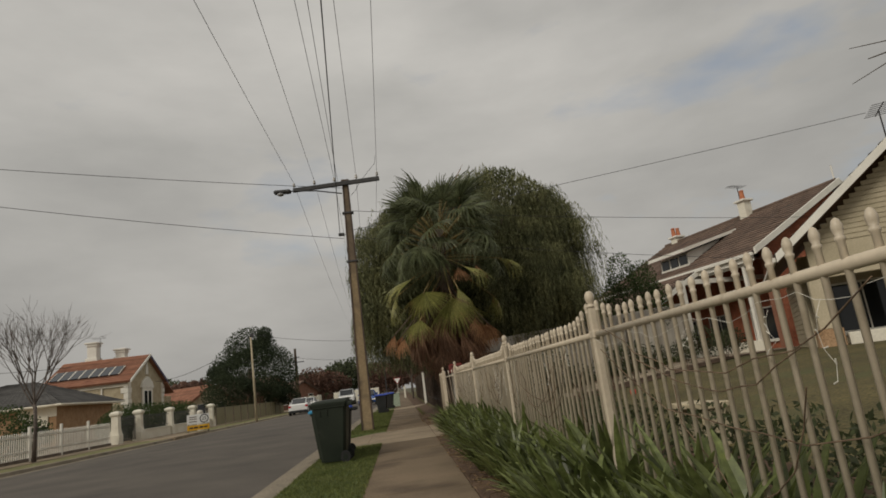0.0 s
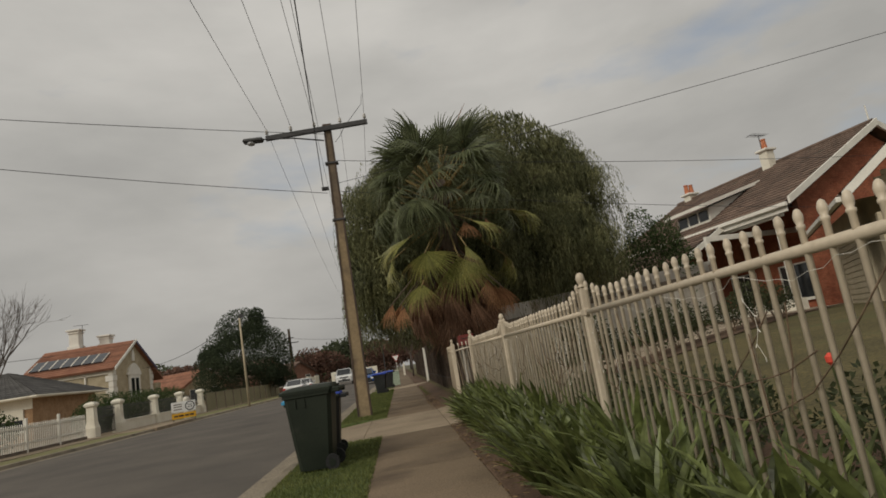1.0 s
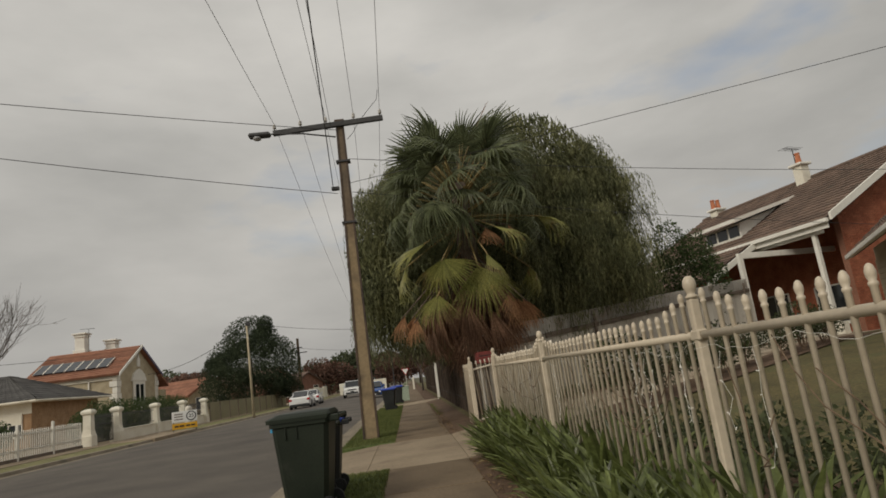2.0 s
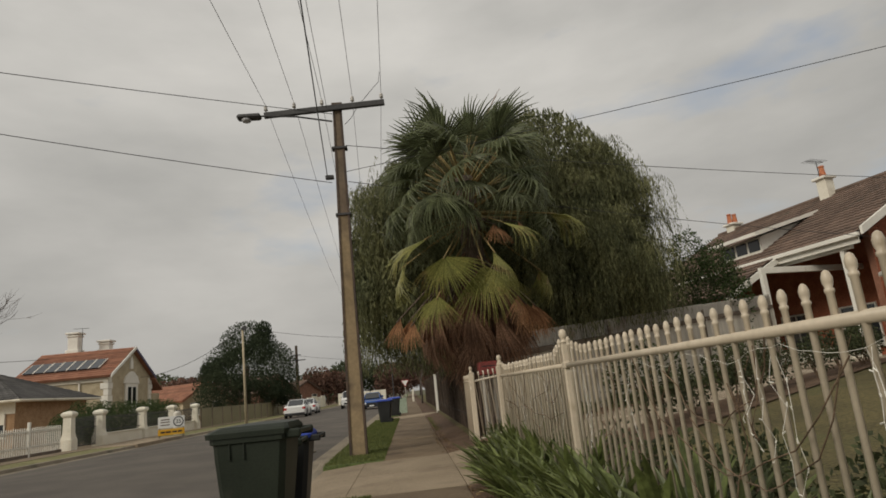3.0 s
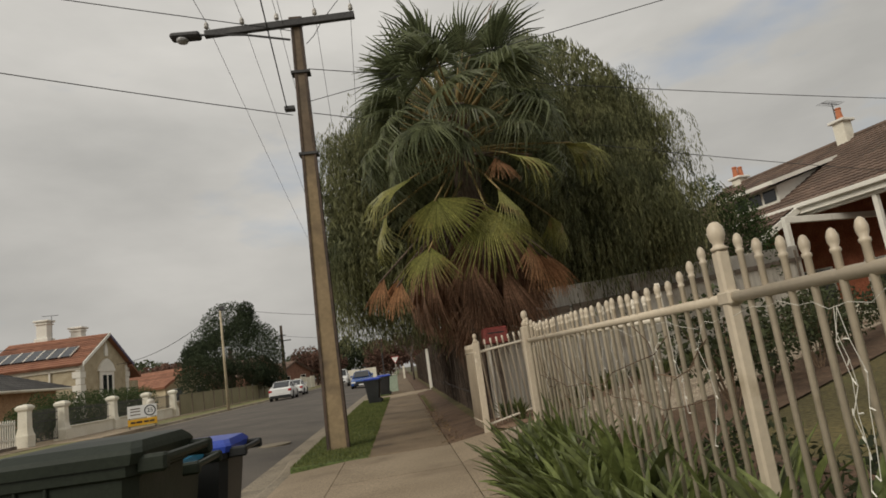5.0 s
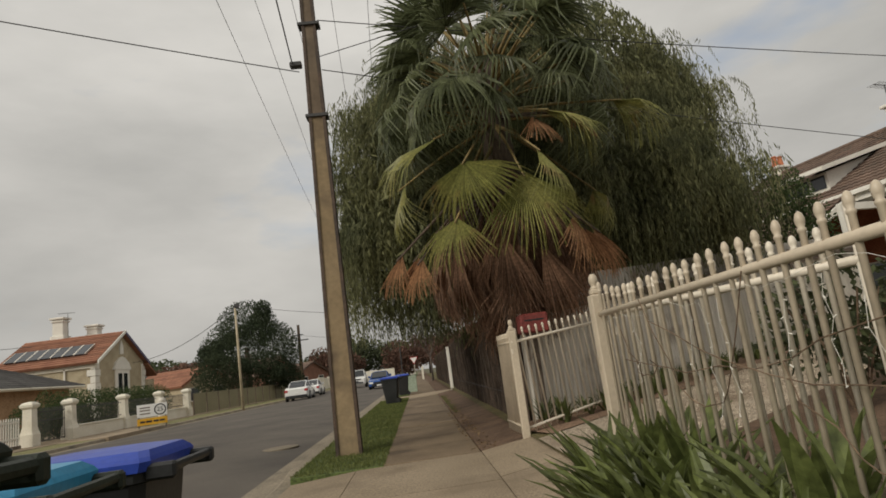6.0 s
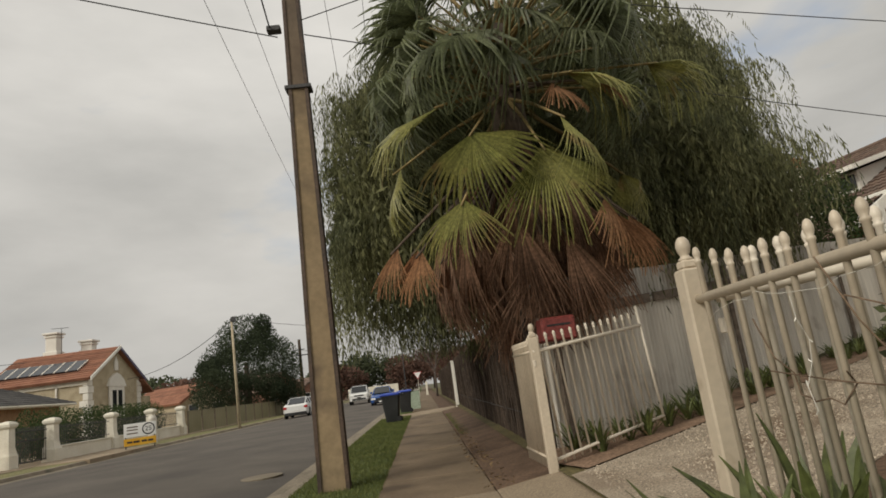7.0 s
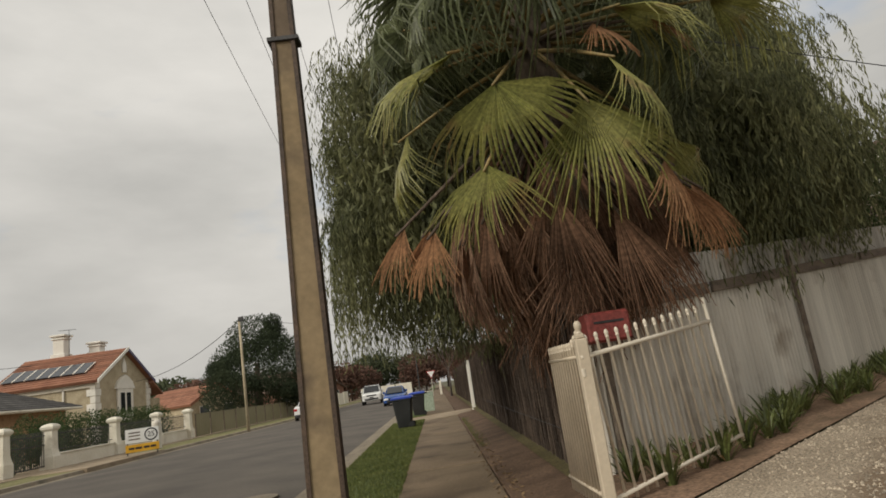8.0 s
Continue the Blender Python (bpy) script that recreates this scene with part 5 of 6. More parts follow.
    part("bargeboard", quad_slab(bmesh.new(), (-3.1, 3.5, PZ - 1.55), (-0.4, 3.5, PZ - 0.15), (-0.4, 3.5, PZ + 0.10), (-3.1, 3.5, PZ - 1.30), 0.08), M_white, porch, "white bargeboard")
    part("pergola_beam", bx(-2.6, 2.4, 2.35, 2.5, EZ - 1.15, EZ - 0.93, 0.01), M_white, h, "white painted pergola beam")
    for x in (-2.5,):
        part("porch_post", bx(x - 0.09, x + 0.09, 2.34, 2.51, -0.3, EZ - 1.15, 0.01), M_white, h)
    for s in (3.9, 7.2, 10.6):
        part("porch_post", bx(-2.9, -2.72, s, s + 0.18, -0.3, PZ - 1.3, 0.01), M_white, h)
    chimney(h, 5.2, 5.4, RZ - 0.4, RZ + 0.75, 0.5, M_render, 1)
    chimney(h, 5.6, 11.9, RZ - 0.3, RZ + 0.35, 0.55, M_render, 2)
    part("vent_pipe", tube(bmesh.new(), [(half + 1.0, 0.8, RZ - 0.8), (half + 1.0, 0.8, RZ + 1.15)], 0.035, 8), M_white, h, "white vent pipe")
    part("wall_back", bx(0.5, W - 0.5, D - 0.2, D, -0.3, EZ), M_brick, h)


brick_house()
aerial(20.95, 31.2, 8.1, 1.75, 20)


def tan_house():
    """The nearer house: a boarded gable porch on tan columns."""
    h = empty("tan_house", pose(12.1, 15.5, 0.2, 0, 0, -30), "tan weatherboard house with a boarded gable and white trim", "house")
    W, EZ, RZ, D = 6.6, 3.35, 6.05, 8.5
    half = W / 2
    bm = bmesh.new()
    prism(bm, [(0.45, 2.6), (W - 0.45, 2.6), (W - 0.45, EZ), (half, RZ - 0.3), (0.45, EZ)], 0.12, pose(0, 0.3, 0))
    part("gable_wall", bm, M_tan, h)
    for k in range(18):
        z = EZ + 0.02 + k * 0.14
        r = max(0.0, (RZ - 0.34 - z) / (RZ - EZ) * half)
        if r > 0.1:
            part("board", bx(half - r, half + r, 0.275, 0.30, z, z + 0.125, 0.006), M_tan, h)
    for a, b, c, d in (((-0.35, D, EZ - 0.22), (-0.35, -0.25, EZ - 0.22), (half, -0.25, RZ), (half, D, RZ)), ((W + 0.35, -0.25, EZ - 0.22), (W + 0.35, D, EZ - 0.22), (half, D, RZ), (half, -0.25, RZ))):
        r = part("roof", quad_slab(bmesh.new(), a, b, c, d, 0.12), M_tile, h)
        part("roof_tiles", roof_tiles(bmesh.new(), a, b, c, d, 13, 84), M_tile, r)["kind"] = "stuff"
    for s in (-1, 1):
        x0 = half + s * (half + 0.36)
        bm = bmesh.new()
        quad_slab(bm, (x0, -0.30, EZ - 0.36), (x0, -0.30, EZ - 0.12), (half, -0.30, RZ + 0.10), (half, -0.30, RZ - 0.16), 0.08)
        bmesh.ops.recalc_face_normals(bm, faces=bm.faces)
        part("bargeboard", bm, M_white, h, "pale bargeboard")
    part("beam", bx(0.3, W - 0.3, 0.22, 0.44, 2.4, 2.65, 0.01), M_tan, h)
    for x in (0.3, 2.2, 4.3, W - 0.75):
        c = part("column", bx(x, x + 0.45, 0.15, 0.6, 1.0, 2.4, 0.02), M_tan, h)
        part("pier", bx(x - 0.1, x + 0.55, 0.05, 0.7, -0.3, 1.0, 0.02), M_brick_o, c, "tan brick pier")
    part("low_wall", bx(0.95, W - 0.95, 0.25, 0.5, -0.3, 0.85, 0.015), M_render, h)
    part("back_wall", bx(0.4, W - 0.4, 2.6, 2.8, -0.3, EZ), M_tan, h)
    part("side_wall", bx(0.35, 0.6, 2.6, D, -0.3, EZ - 0.1), M_tan, h)
    part("side_wall", bx(W - 0.6, W - 0.35, 2.6, D, -0.3, EZ - 0.1), M_tan, h)
    for x in (1.9, 4.6):
        window(h, pose(x, 2.59, 0.9), 1.6, 1.4)
    for k in range(15):
        part("board", bx(0.31, 0.345, 2.65, D, 0.3 + k * 0.17, 0.45 + k * 0.17, 0.006), M_tan, h)
    part("gutter", bx(-0.5, -0.36, -0.2, D, EZ - 0.34, EZ - 0.2, 0.02), M_white, h)


tan_house()
aerial(15.2, 14.6, 6.1, 1.0, 60)


def villa():
    """Across the street: stone villa, gable towards the road, red tiles, solar panels, white chimneys."""
    h = empty("stone_villa", pose(-23.0, 60.1, 0.05, 0, 0, 0), "old sandstone villa with red tiled roof and solar panels", "house")
    EZ, RZ, half, D = 4.75, 7.1, 4.1, 7.4
    bm = bmesh.new()
    prism(bm, [(-half, -0.3), (half, -0.3), (half, EZ), (0, RZ - 0.15), (-half, EZ)], 0.3, pose(0.0, 0, 0, 0, 0, 90))
    part("gable_wall", bm, M_stonew, h)
    part("side_wall", bx(-D, -0.3, -half, -half + 0.3, -0.3, EZ), M_stonew, h)
    part("side_wall", bx(-D, -0.3, half - 0.3, half, -0.3, EZ), M_stonew, h)
    part("back_wall", bx(-D - 0.3, -D, -half, half, -0.3, EZ), M_stonew, h)
    for s in (-1, 1):
        a, b = (-D, s * (half + 0.4), EZ - 0.15), (0.35, s * (half + 0.4), EZ - 0.15)
        c, d = (0.35, 0, RZ), (-D, 0, RZ)
        if s > 0:
            a, b, c, d = b, a, d, c
        r = part("roof", quad_slab(bmesh.new(), a, b, c, d, 0.12), M_tile_r, h, "terracotta tiled roof slope")
        part("roof_tiles", roof_tiles(bmesh.new(), a, b, c, d, 15, 90), M_tile_r, r)["kind"] = "stuff"
        bm = bmesh.new()
        quad_slab(bm, (0.42, s * (half + 0.42), EZ - 0.30), (0.42, s * (half + 0.42), EZ - 0.05), (0.42, 0, RZ + 0.12), (0.42, 0, RZ - 0.12), 0.08)
        bmesh.ops.recalc_face_normals(bm, faces=bm.faces)
        part("bargeboard", bm, mat("slate_blue_paint", (0.10, 0.09, 0.16), (0.14, 0.125, 0.2), 2, 0.6) if s > 0 else M_white, h)
        part("eave_cornice", bx(-D, 0.1, s * half - 0.12, s * half + 0.12, EZ - 0.55, EZ - 0.2, 0.02), M_render, h)
    for y in (-half, half - 0.45):
        for k in range(9):
            part("quoin", bx(-0.3 - (k % 2) * 0.25, 0.09, y - 0.09, y + 0.52 + (k % 2) * 0.16, 0.1 + k * 0.5, 0.57 + k * 0.5, 0.02), M_white, h, "pale dressed quoin")
    wd = part("arched_window", bx(0.01, 0.12, -1.2, 1.2, 1.6, 4.05, 0.02), M_white, h, "paired arched window with pale surround")
    for y in (-0.45, 0.45):
        part("pane", bx(0.12, 0.15, y - 0.30, y + 0.30, 2.2, 3.75), M_glass, wd)
    bm = bmesh.new()
    prism(bm, [(-1.45, 4.05), (1.45, 4.05), (1.1, 4.6), (0.5, 4.95), (0, 5.1), (-0.5, 4.95), (-1.1, 4.6)], 0.16, pose(0.16, 0, 0, 0, 0, 90))
    part("pediment", bm, M_white, h)
    bm = bmesh.new()
    prism(bm, [(-0.28, 5.3), (0.28, 5.3), (0.28, 5.9), (0, 6.4), (-0.28, 5.9)], 0.1, pose(0.10, 0, 0, 0, 0, 90))
    part("gable_niche", bm, M_white, h)
    part("side_porch", bx(-2.5, 0.3, half, half + 1.3, -0.3, 3.2), M_stonew, h)
    part("porch_roof", quad_slab(bmesh.new(), (0.5, half + 1.6, 3.6), (-3, half + 1.6, 3.6), (-3, half - 0.2, 4.6), (0.5, half - 0.2, 4.6), 0.15), M_tile_r, h)
    for k in range(2):
        cx, cy, top = -5.0 + k * 1.9, 0.5 + k * 1.6, 8.75 - k * 0.7
        c = part("chimney", bx(cx - 0.42, cx + 0.42, cy - 0.42, cy + 0.42, RZ - 0.6, top, 0.02), M_white, h, "white painted chimney")
        part("cornice", bx(cx - 0.60, cx + 0.60, cy - 0.60, cy + 0.60, top, top + 0.16, 0.03), M_white, c)
        part("cornice", bx(cx - 0.51, cx + 0.51, cy - 0.51, cy + 0.51, top - 0.22, top - 0.10, 0.02), M_white, c)
        part("base", bx(cx - 0.55, cx + 0.55, cy - 0.55, cy + 0.55, RZ - 0.6, RZ + 0.30, 0.03), M_white, c)
    n = Vector((0, -(RZ - EZ), half)).normalized()
    for k in range(7):
        x = -1.0 - k * 0.86
        t0, t1 = (0.24, 0.56)
        p = lambda t: Vector((0, -(half + 0.4) * (1 - t), EZ - 0.15 + (RZ - EZ + 0.15) * t)) + Vector((0, -0.5, 0.85)) * 0.22
        part("solar_panel", quad_slab(bmesh.new(), p(t0) + Vector((x - 0.8, 0, 0)), p(t0) + Vector((x, 0, 0)), p(t1) + Vector((x, 0, 0)), p(t1) + Vector((x - 0.8, 0, 0)), 0.05), M_glass2, h, "dark solar panel")
        for q in (x - 0.82, x - 0.02):
            part("panel_frame", quad_slab(bmesh.new(), p(t0) + Vector((q, -0.01, 0.01)), p(t0) + Vector((q + 0.05, -0.01, 0.01)), p(t1) + Vector((q + 0.05, -0.01, 0.01)), p(t1) + Vector((q, -0.01, 0.01)), 0.07), M_iron, h)
    part("rear_wing", bx(-7.4, -2.0, -half - 0.02, -half + 0.0, -0.3, EZ), M_stonew, h)
    window(h, pose(-4.5, -half - 0.03, 1.3), 1.0, 1.9)
    part("downpipe", bx(-2.2, -2.1, -half - 0.12, -half - 0.02, 0, EZ - 0.4), M_white, h)


villa()
aerial(-27.4, 60.6, 7.4, 1.9, 15)


def bungalow():
    h = empty("brick_bungalow", pose(-21.9, 42.6, 0.05), "low orange brick bungalow with dark grey hipped roof", "house")
    W, D, EZ, RZ = 9.5, 8.0, 2.8, 4.7
    part("wall", bx(-W, 0, 0, 0.25, -0.3, EZ), M_brick_o, h)
    part("wall", bx(-0.25, 0, 0.25, D, -0.3, EZ), M_brick_o, h)
    o = 0.65
    A, B, C, E2 = (-W - o, -o, EZ), (o, -o, EZ), (o, D + o, EZ), (-W - o, D + o, EZ)
    r0, r1 = (-W / 2 - 0.6, D / 2, RZ), (-W / 2 + 1.0, D / 2, RZ)
    for a, b, c, d in ((A, B, r1, r0), (B, C, r1, r1), (C, E2, r0, r1), (E2, A, r0, r0)):
        bm = bmesh.new()
        vs = [bm.verts.new(p) for p in (a, b, c)] + ([bm.verts.new(d)] if c != d else [])
        bm.faces.new(vs)
        bmesh.ops.solidify(bm, geom=bm.faces[:], thickness=0.1)
        r = part("roof", bm, M_tile_g, h, "dark grey tiled hip")
        if c == d:
            c, d = Vector(c) + (Vector(b) - Vector(a)) * 0.02, Vector(c) - (Vector(b) - Vector(a)) * 0.02
        part("roof_tiles", roof_tiles(bmesh.new(), a, b, c, d, 13, 72, 0.02, 0.03), M_tile_g, r)["kind"] = "stuff"
    for a, b in ((A, B), (B, C)):
        bm = bmesh.new()
        tube(bm, [(a[0], a[1], EZ - 0.05), (b[0], b[1], EZ - 0.05)], 0.08, 6)
        part("gutter", bm, M_render, h, "cream gutter")
    part("soffit", bx(-W - o + 0.05, o - 0.05, -o + 0.05, D, EZ - 0.12, EZ - 0.06), M_render, h)
    wd = window(h, pose(-1.3, -0.02, 0.8), 1.5, 1.25)
    part("roller_shutter", bx(-2.1, -0.5, -0.10, -0.03, 1.45, 2.1, 0.01), M_render, h, "cream roller shutter")
    part("bulkhead", bx(-2.4, 0.02, -0.04, 0.0, 2.05, EZ - 0.05), M_render, h)
    window(h, pose(-6.3, -0.02, 0.8), 1.8, 1.3)


bungalow()


# ---- walls and fences across the street ----
def pillar(x, y, h=1.62):
    p = empty("gate_pillar", pose(x, y, 0.05), "cream rendered masonry pillar with moulded cap", "pillar", "villa wall pillars")
    bm = bmesh.new()
    lathe(bm, [(0.36, 0), (0.36, 0.45), (0.31, 0.55), (0.26, 0.75), (0.245, h - 0.2)], 4)
    bmesh.ops.rotate(bm, verts=bm.verts, cent=(0, 0, 0), matrix=Matrix.Rotation(radians(45), 3, "Z"))
    part("shaft", bm, M_render, p)
    bm = bmesh.new()
    lathe(bm, [(0.26, h - 0.2), (0.34, h - 0.13), (0.36, h - 0.04), (0.26, h + 0.04), (0.05, h + 0.08)], 4)
    bmesh.ops.rotate(bm, verts=bm.verts, cent=(0, 0, 0), matrix=Matrix.Rotation(radians(45), 3, "Z"))
    part("cap", bm, M_render, p)


PIL = [(-14.35, 34.0), (-14.2, 36.5), (-14.2, 41.3), (-14.1, 45.4), (-13.95, 49.2)]
for x, y in PIL:
    pillar(x, y)
for (xa, ya), (xb, yb) in zip(PIL[1:], PIL[2:]):
    w = empty("dwarf_wall", pose((xa + xb) / 2, ya + 0.25, 0.05), "low cream rendered wall with dark iron railing", "wall", "villa front wall")
    L = yb - ya - 0.5
    part("base", bx(-0.13, 0.13, 0, L, -0.1, 0.50, 0.015), M_render, w)
    part("coping", bx(-0.17, 0.17, 0, L, 0.50, 0.56, 0.015), M_render, w)
    for z in (0.68, 1.28):
        part("rail", bx(-0.02, 0.02, 0, L, z, z + 0.03), M_dark, w)
    bar = mesh_of("bar", bx(-0.009, 0.009, -0.009, 0.009, 0.56, 1.40), M_dark)
    for k in range(1, int(L / 0.14)):
        part("bar", bar, M_dark, w, at=pose(0, k * 0.14, 0))
g = empty("iron_gate", pose(-14.28, 34.3, 0.05), "dark wrought iron driveway gate between pillars", "gate")
for z in (0.12, 0.9, 1.25):
    part("rail", bx(-0.02, 0.02, 0, 1.95, z, z + 0.04), M_dark, g)
bar = mesh_of("bar", bx(-0.011, 0.011, -0.011, 0.011, 0.1, 1.42), M_dark)
for k in range(0, 17):
    part("bar", bar, M_dark, g, at=pose(0, 0.03 + k * 0.118, 0))

for k in range(9):
    y0 = 33.55 - (k + 1) * 2.4
    f = empty("white_picket_fence", pose(-14.4, y0, 0.05), "white timber picket fence across the street", "fence", "white picket fence")
    part("post", bx(-0.05, 0.05, -0.05, 0.05, -0.1, 1.35, 0.01), M_white, f)
    for z in (0.35, 0.95):
        part("rail", bx(-0.06, -0.025, 0.05, 2.35, z, z + 0.08), M_white, f)
    bm = bmesh.new()
    prism(bm, [(-0.032, 0.08), (0.032, 0.08), (0.032, 1.06), (0.0, 1.14), (-0.032, 1.06)], 0.02, pose(0, 0, 0, 0, 0, 90))
    pk = mesh_of("picket", bm, M_white)
    for j in range(16):
        part("picket", pk, M_white, f, at=pose(0, 0.14 + j * 0.142, random.uniform(-0.01, 0.01)))
    part("plinth", bx(-0.03, 0.03, 0.05, 2.35, -0.1, 0.12), M_timber, f)

# olive sheet fence beyond the villa
for k in range(11):
    f = empty("sheet_fence_panel", pose(-13.7 + 0.03 * k, 49.7 + k * 2.4, 0.05), "olive sheet steel fence panel", "fence", "olive sheet fence")
    bm = bmesh.new()
    prof = []
    for j in range(13):
        o = 0.012 * (j % 2)
        prof += [(o, 0.02 + j * 0.18), (o, 0.17 + j * 0.18)]
    prof = [(q[0], min(q[1], 2.38)) for q in prof]
    lo = [bm.verts.new((o, yv, 0.02)) for o, yv in prof] + [bm.verts.new((o - 0.02, yv, 0.02)) for o, yv in prof[::-1]]
    hi = [bm.verts.new((w.co.x, w.co.y, 1.30)) for w in lo]
    for j in range(len(lo)):
        bm.faces.new((lo[j], lo[(j + 1) % len(lo)], hi[(j + 1) % len(lo)], hi[j]))
    part("sheet", bm, M_olive, f)
    part("post", bx(-0.03, 0.03, -0.02, 0.02, 0, 1.34), M_timber, f)
    part("top_rail", bx(-0.025, 0.025, 0.02, 2.38, 1.30, 1.34), M_olive, f)

# hedge, clipped balls
shrub("hedge", pose(-15.9, 43.8, 0), [(0, -6 + 1.2 * i, 1.15, 0.8, 0.9, 1.15) for i in range(11)], 17000, 0.10, M_hedge, "tall clipped dark green hedge behind the wall", "hedge", seed=31, aspect=0.6)
for k, (x, y, s) in enumerate(((-15.1, 38.0, 1.0), (-15.2, 35.4, 0.95), (-15.0, 47.0, 0.7))):
    shrub("clipped_bush", Matrix.LocRotScale((x, y, 0), None, (s, s, s)), [(0, 0, 0.95, 0.85, 0.95, 0.95)], 3200, 0.085, M_hedge, "round clipped green bush behind the railing", "bush", "clipped bushes", seed=33 + k, aspect=0.6)
shrub("garden_shrub", pose(-16.6, 28.5, 0), [(0, 0, 1.2, 1.2, 1.5, 1.3), (0.2, 1.4, 1.0, 1.0, 1.0, 1.0)], 2600, 0.14, M_hedge, "dense green garden shrub behind the picket fence", "bush", seed=39, aspect=0.6)
shrub("garden_shrub", pose(-17.4, 24.6, 0), [(0, 0, 0.8, 1.1, 1.5, 0.8)], 1400, 0.14, M_fartree, "low olive garden shrub behind the picket fence", "bush", seed=40, aspect=0.6)


def bare_tree(x, y, h, seed, label="leafless street tree with fine upright twigs"):
    t = empty("bare_tree", pose(x, y, 0), label, "tree", "bare trees")
    rng = np.random.RandomState(seed)
    trunk_top = Vector((0, 0, h * 0.36))
    part("trunk", tube(bmesh.new(), [(0, 0, -0.2), (0.03, 0.02, h * 0.2), trunk_top], [0.09, 0.07, 0.06], 8), M_twig, t, smooth=True)
    bm = bmesh.new()

    def grow(p, d, L, r, level):
        q = p + d * L * 0.55 + Vector(rng.normal(size=3)) * L * 0.04
        e = q + (d + Vector((0, 0, 0.18))).normalized() * L * 0.5
        tube(bm, [p, q, e], [r, r * 0.75, r * 0.5], 5 if level < 2 else 3)
        if level < 4:
            for _ in range((4, 3, 3, 2)[level]):
                nd = (d + Vector(rng.normal(size=3)) * 0.34 + Vector((0, 0, 0.15))).normalized()
                grow(p.lerp(e, rng.uniform(0.5, 1.0)), nd, L * rng.uniform(0.6, 0.8), max(r * 0.55, 0.006), level + 1)
    for k in range(6):
        a = k * 1.05
        grow(trunk_top - Vector((0, 0, rng.uniform(0, h * 0.06))), Vector((0.48 * math.cos(a), 0.48 * math.sin(a), 0.88)).normalized(), h * 0.24, 0.035, 0)
    part("crown", bm, M_twig, t)


bare_tree(-13.35, 24.8, 6.7, 2)
# twig tip of a tree that reaches in from the yard
tw = empty("overhanging_tree", pose(8.5, 3.5, 0.2), "bare tree whose thin branch reaches over the yard", "tree")
part("trunk", tube(bmesh.new(), [(0, 0, -0.2), (0.05, 0, 2.2), (0, 0.1, 4.2)], [0.14, 0.11, 0.06], 8), M_twig, tw, smooth=True)
bm = bmesh.new()
tube(bm, [(0, 0.1, 3.6), (-0.8, 0.9, 3.95), (-1.8, 2.0, 3.95)], [0.04, 0.02, 0.007], 5)
tube(bm, [(-1.2, 1.35, 3.95), (-2.0, 2.0, 4.10)], [0.012, 0.004], 4)
tube(bm, [(-1.4, 1.55, 3.95), (-1.9, 2.2, 3.74)], [0.010, 0.004], 4)
part("branch", bm, M_twig, tw)

# conifer and farther trees
crng = np.random.RandomState(77)
con = [(0, 0, 4.0, 4.4, 4.4, 4.0), (0.2, 0, 7.0, 2.8, 2.8, 2.4), (-2.6, 0, 3.0, 2.4, 3, 2.8), (2.8, 0, 4.0, 2.2, 3, 3.2)]
for k in range(26):
    a, zz = k * 2.4, 1.6 + 7.0 * ((k * 0.618) % 1.0)
    rr = 4.3 * (1 - 0.055 * zz) * (1.0 if zz < 6 else 0.72)
    con.append((rr * math.cos(a), rr * math.sin(a), zz, crng.uniform(0.7, 1.3), crng.uniform(0.7, 1.3), crng.uniform(0.5, 1.0)))
shrub("spreading_conifer", pose(-16.3, 72.5, 0) @ Matrix.Scale(1.1, 4), con, 42000, 0.20, M_conif, "large dense dark green conifer behind the fence", "tree", seed=45, stem=(5.0, 0.4), aspect=0.5)


def far_tree(x, y, r, h, material, label, seed, n=2600):
    rng = np.random.RandomState(seed)
    blobs = [(rng.uniform(-0.5, 0.5) * r, rng.uniform(-0.3, 0.3) * r, h * rng.uniform(0.30, 0.74), r * rng.uniform(0.5, 0.75), r * rng.uniform(0.45, 0.7), h * rng.uniform(0.24, 0.34)) for _ in range(6)]
    return shrub("street_tree", pose(x, y, 0), blobs, n, r * 0.12, material, label, "tree", "far trees", seed, (h * 0.5, 0.2))


for k, (x, y, r, h, which) in enumerate(((-22, 118, 6, 6.5, 0), (-15, 128, 6, 7.5, 1), (-9.5, 135, 7, 9.5, 0), (-4, 140, 7, 8.5, 0), (-1, 120, 5, 7, 1), (3, 128, 5, 8.5, 1), (7, 135, 6, 8.5, 1), (-28, 125, 7, 8, 0), (12, 120, 6, 9, 0), (-36, 110, 7, 7, 1), (5.5, 90, 3.2, 6.0, 1), (4.8, 74, 2.6, 5.2, 1), (-45, 120, 8, 8, 0), (20, 130, 8, 9, 0), (-18, 150, 8, 8, 0), (9, 105, 5, 7, 1), (-52, 95, 7, 7, 0), (28, 110, 8, 8, 0))):
    far_tree(x, y, r, h, M_fartree if which == 0 else M_redtree, "distant grey-green street tree" if which == 0 else "distant tree in red-brown autumn leaf", 100 + k)
bare_tree(-20.0, 84, 6.5, 12, "distant leafless tree behind the villa")
bare_tree(1.9, 60, 6.0, 14, "leafless street tree beside the footpath")


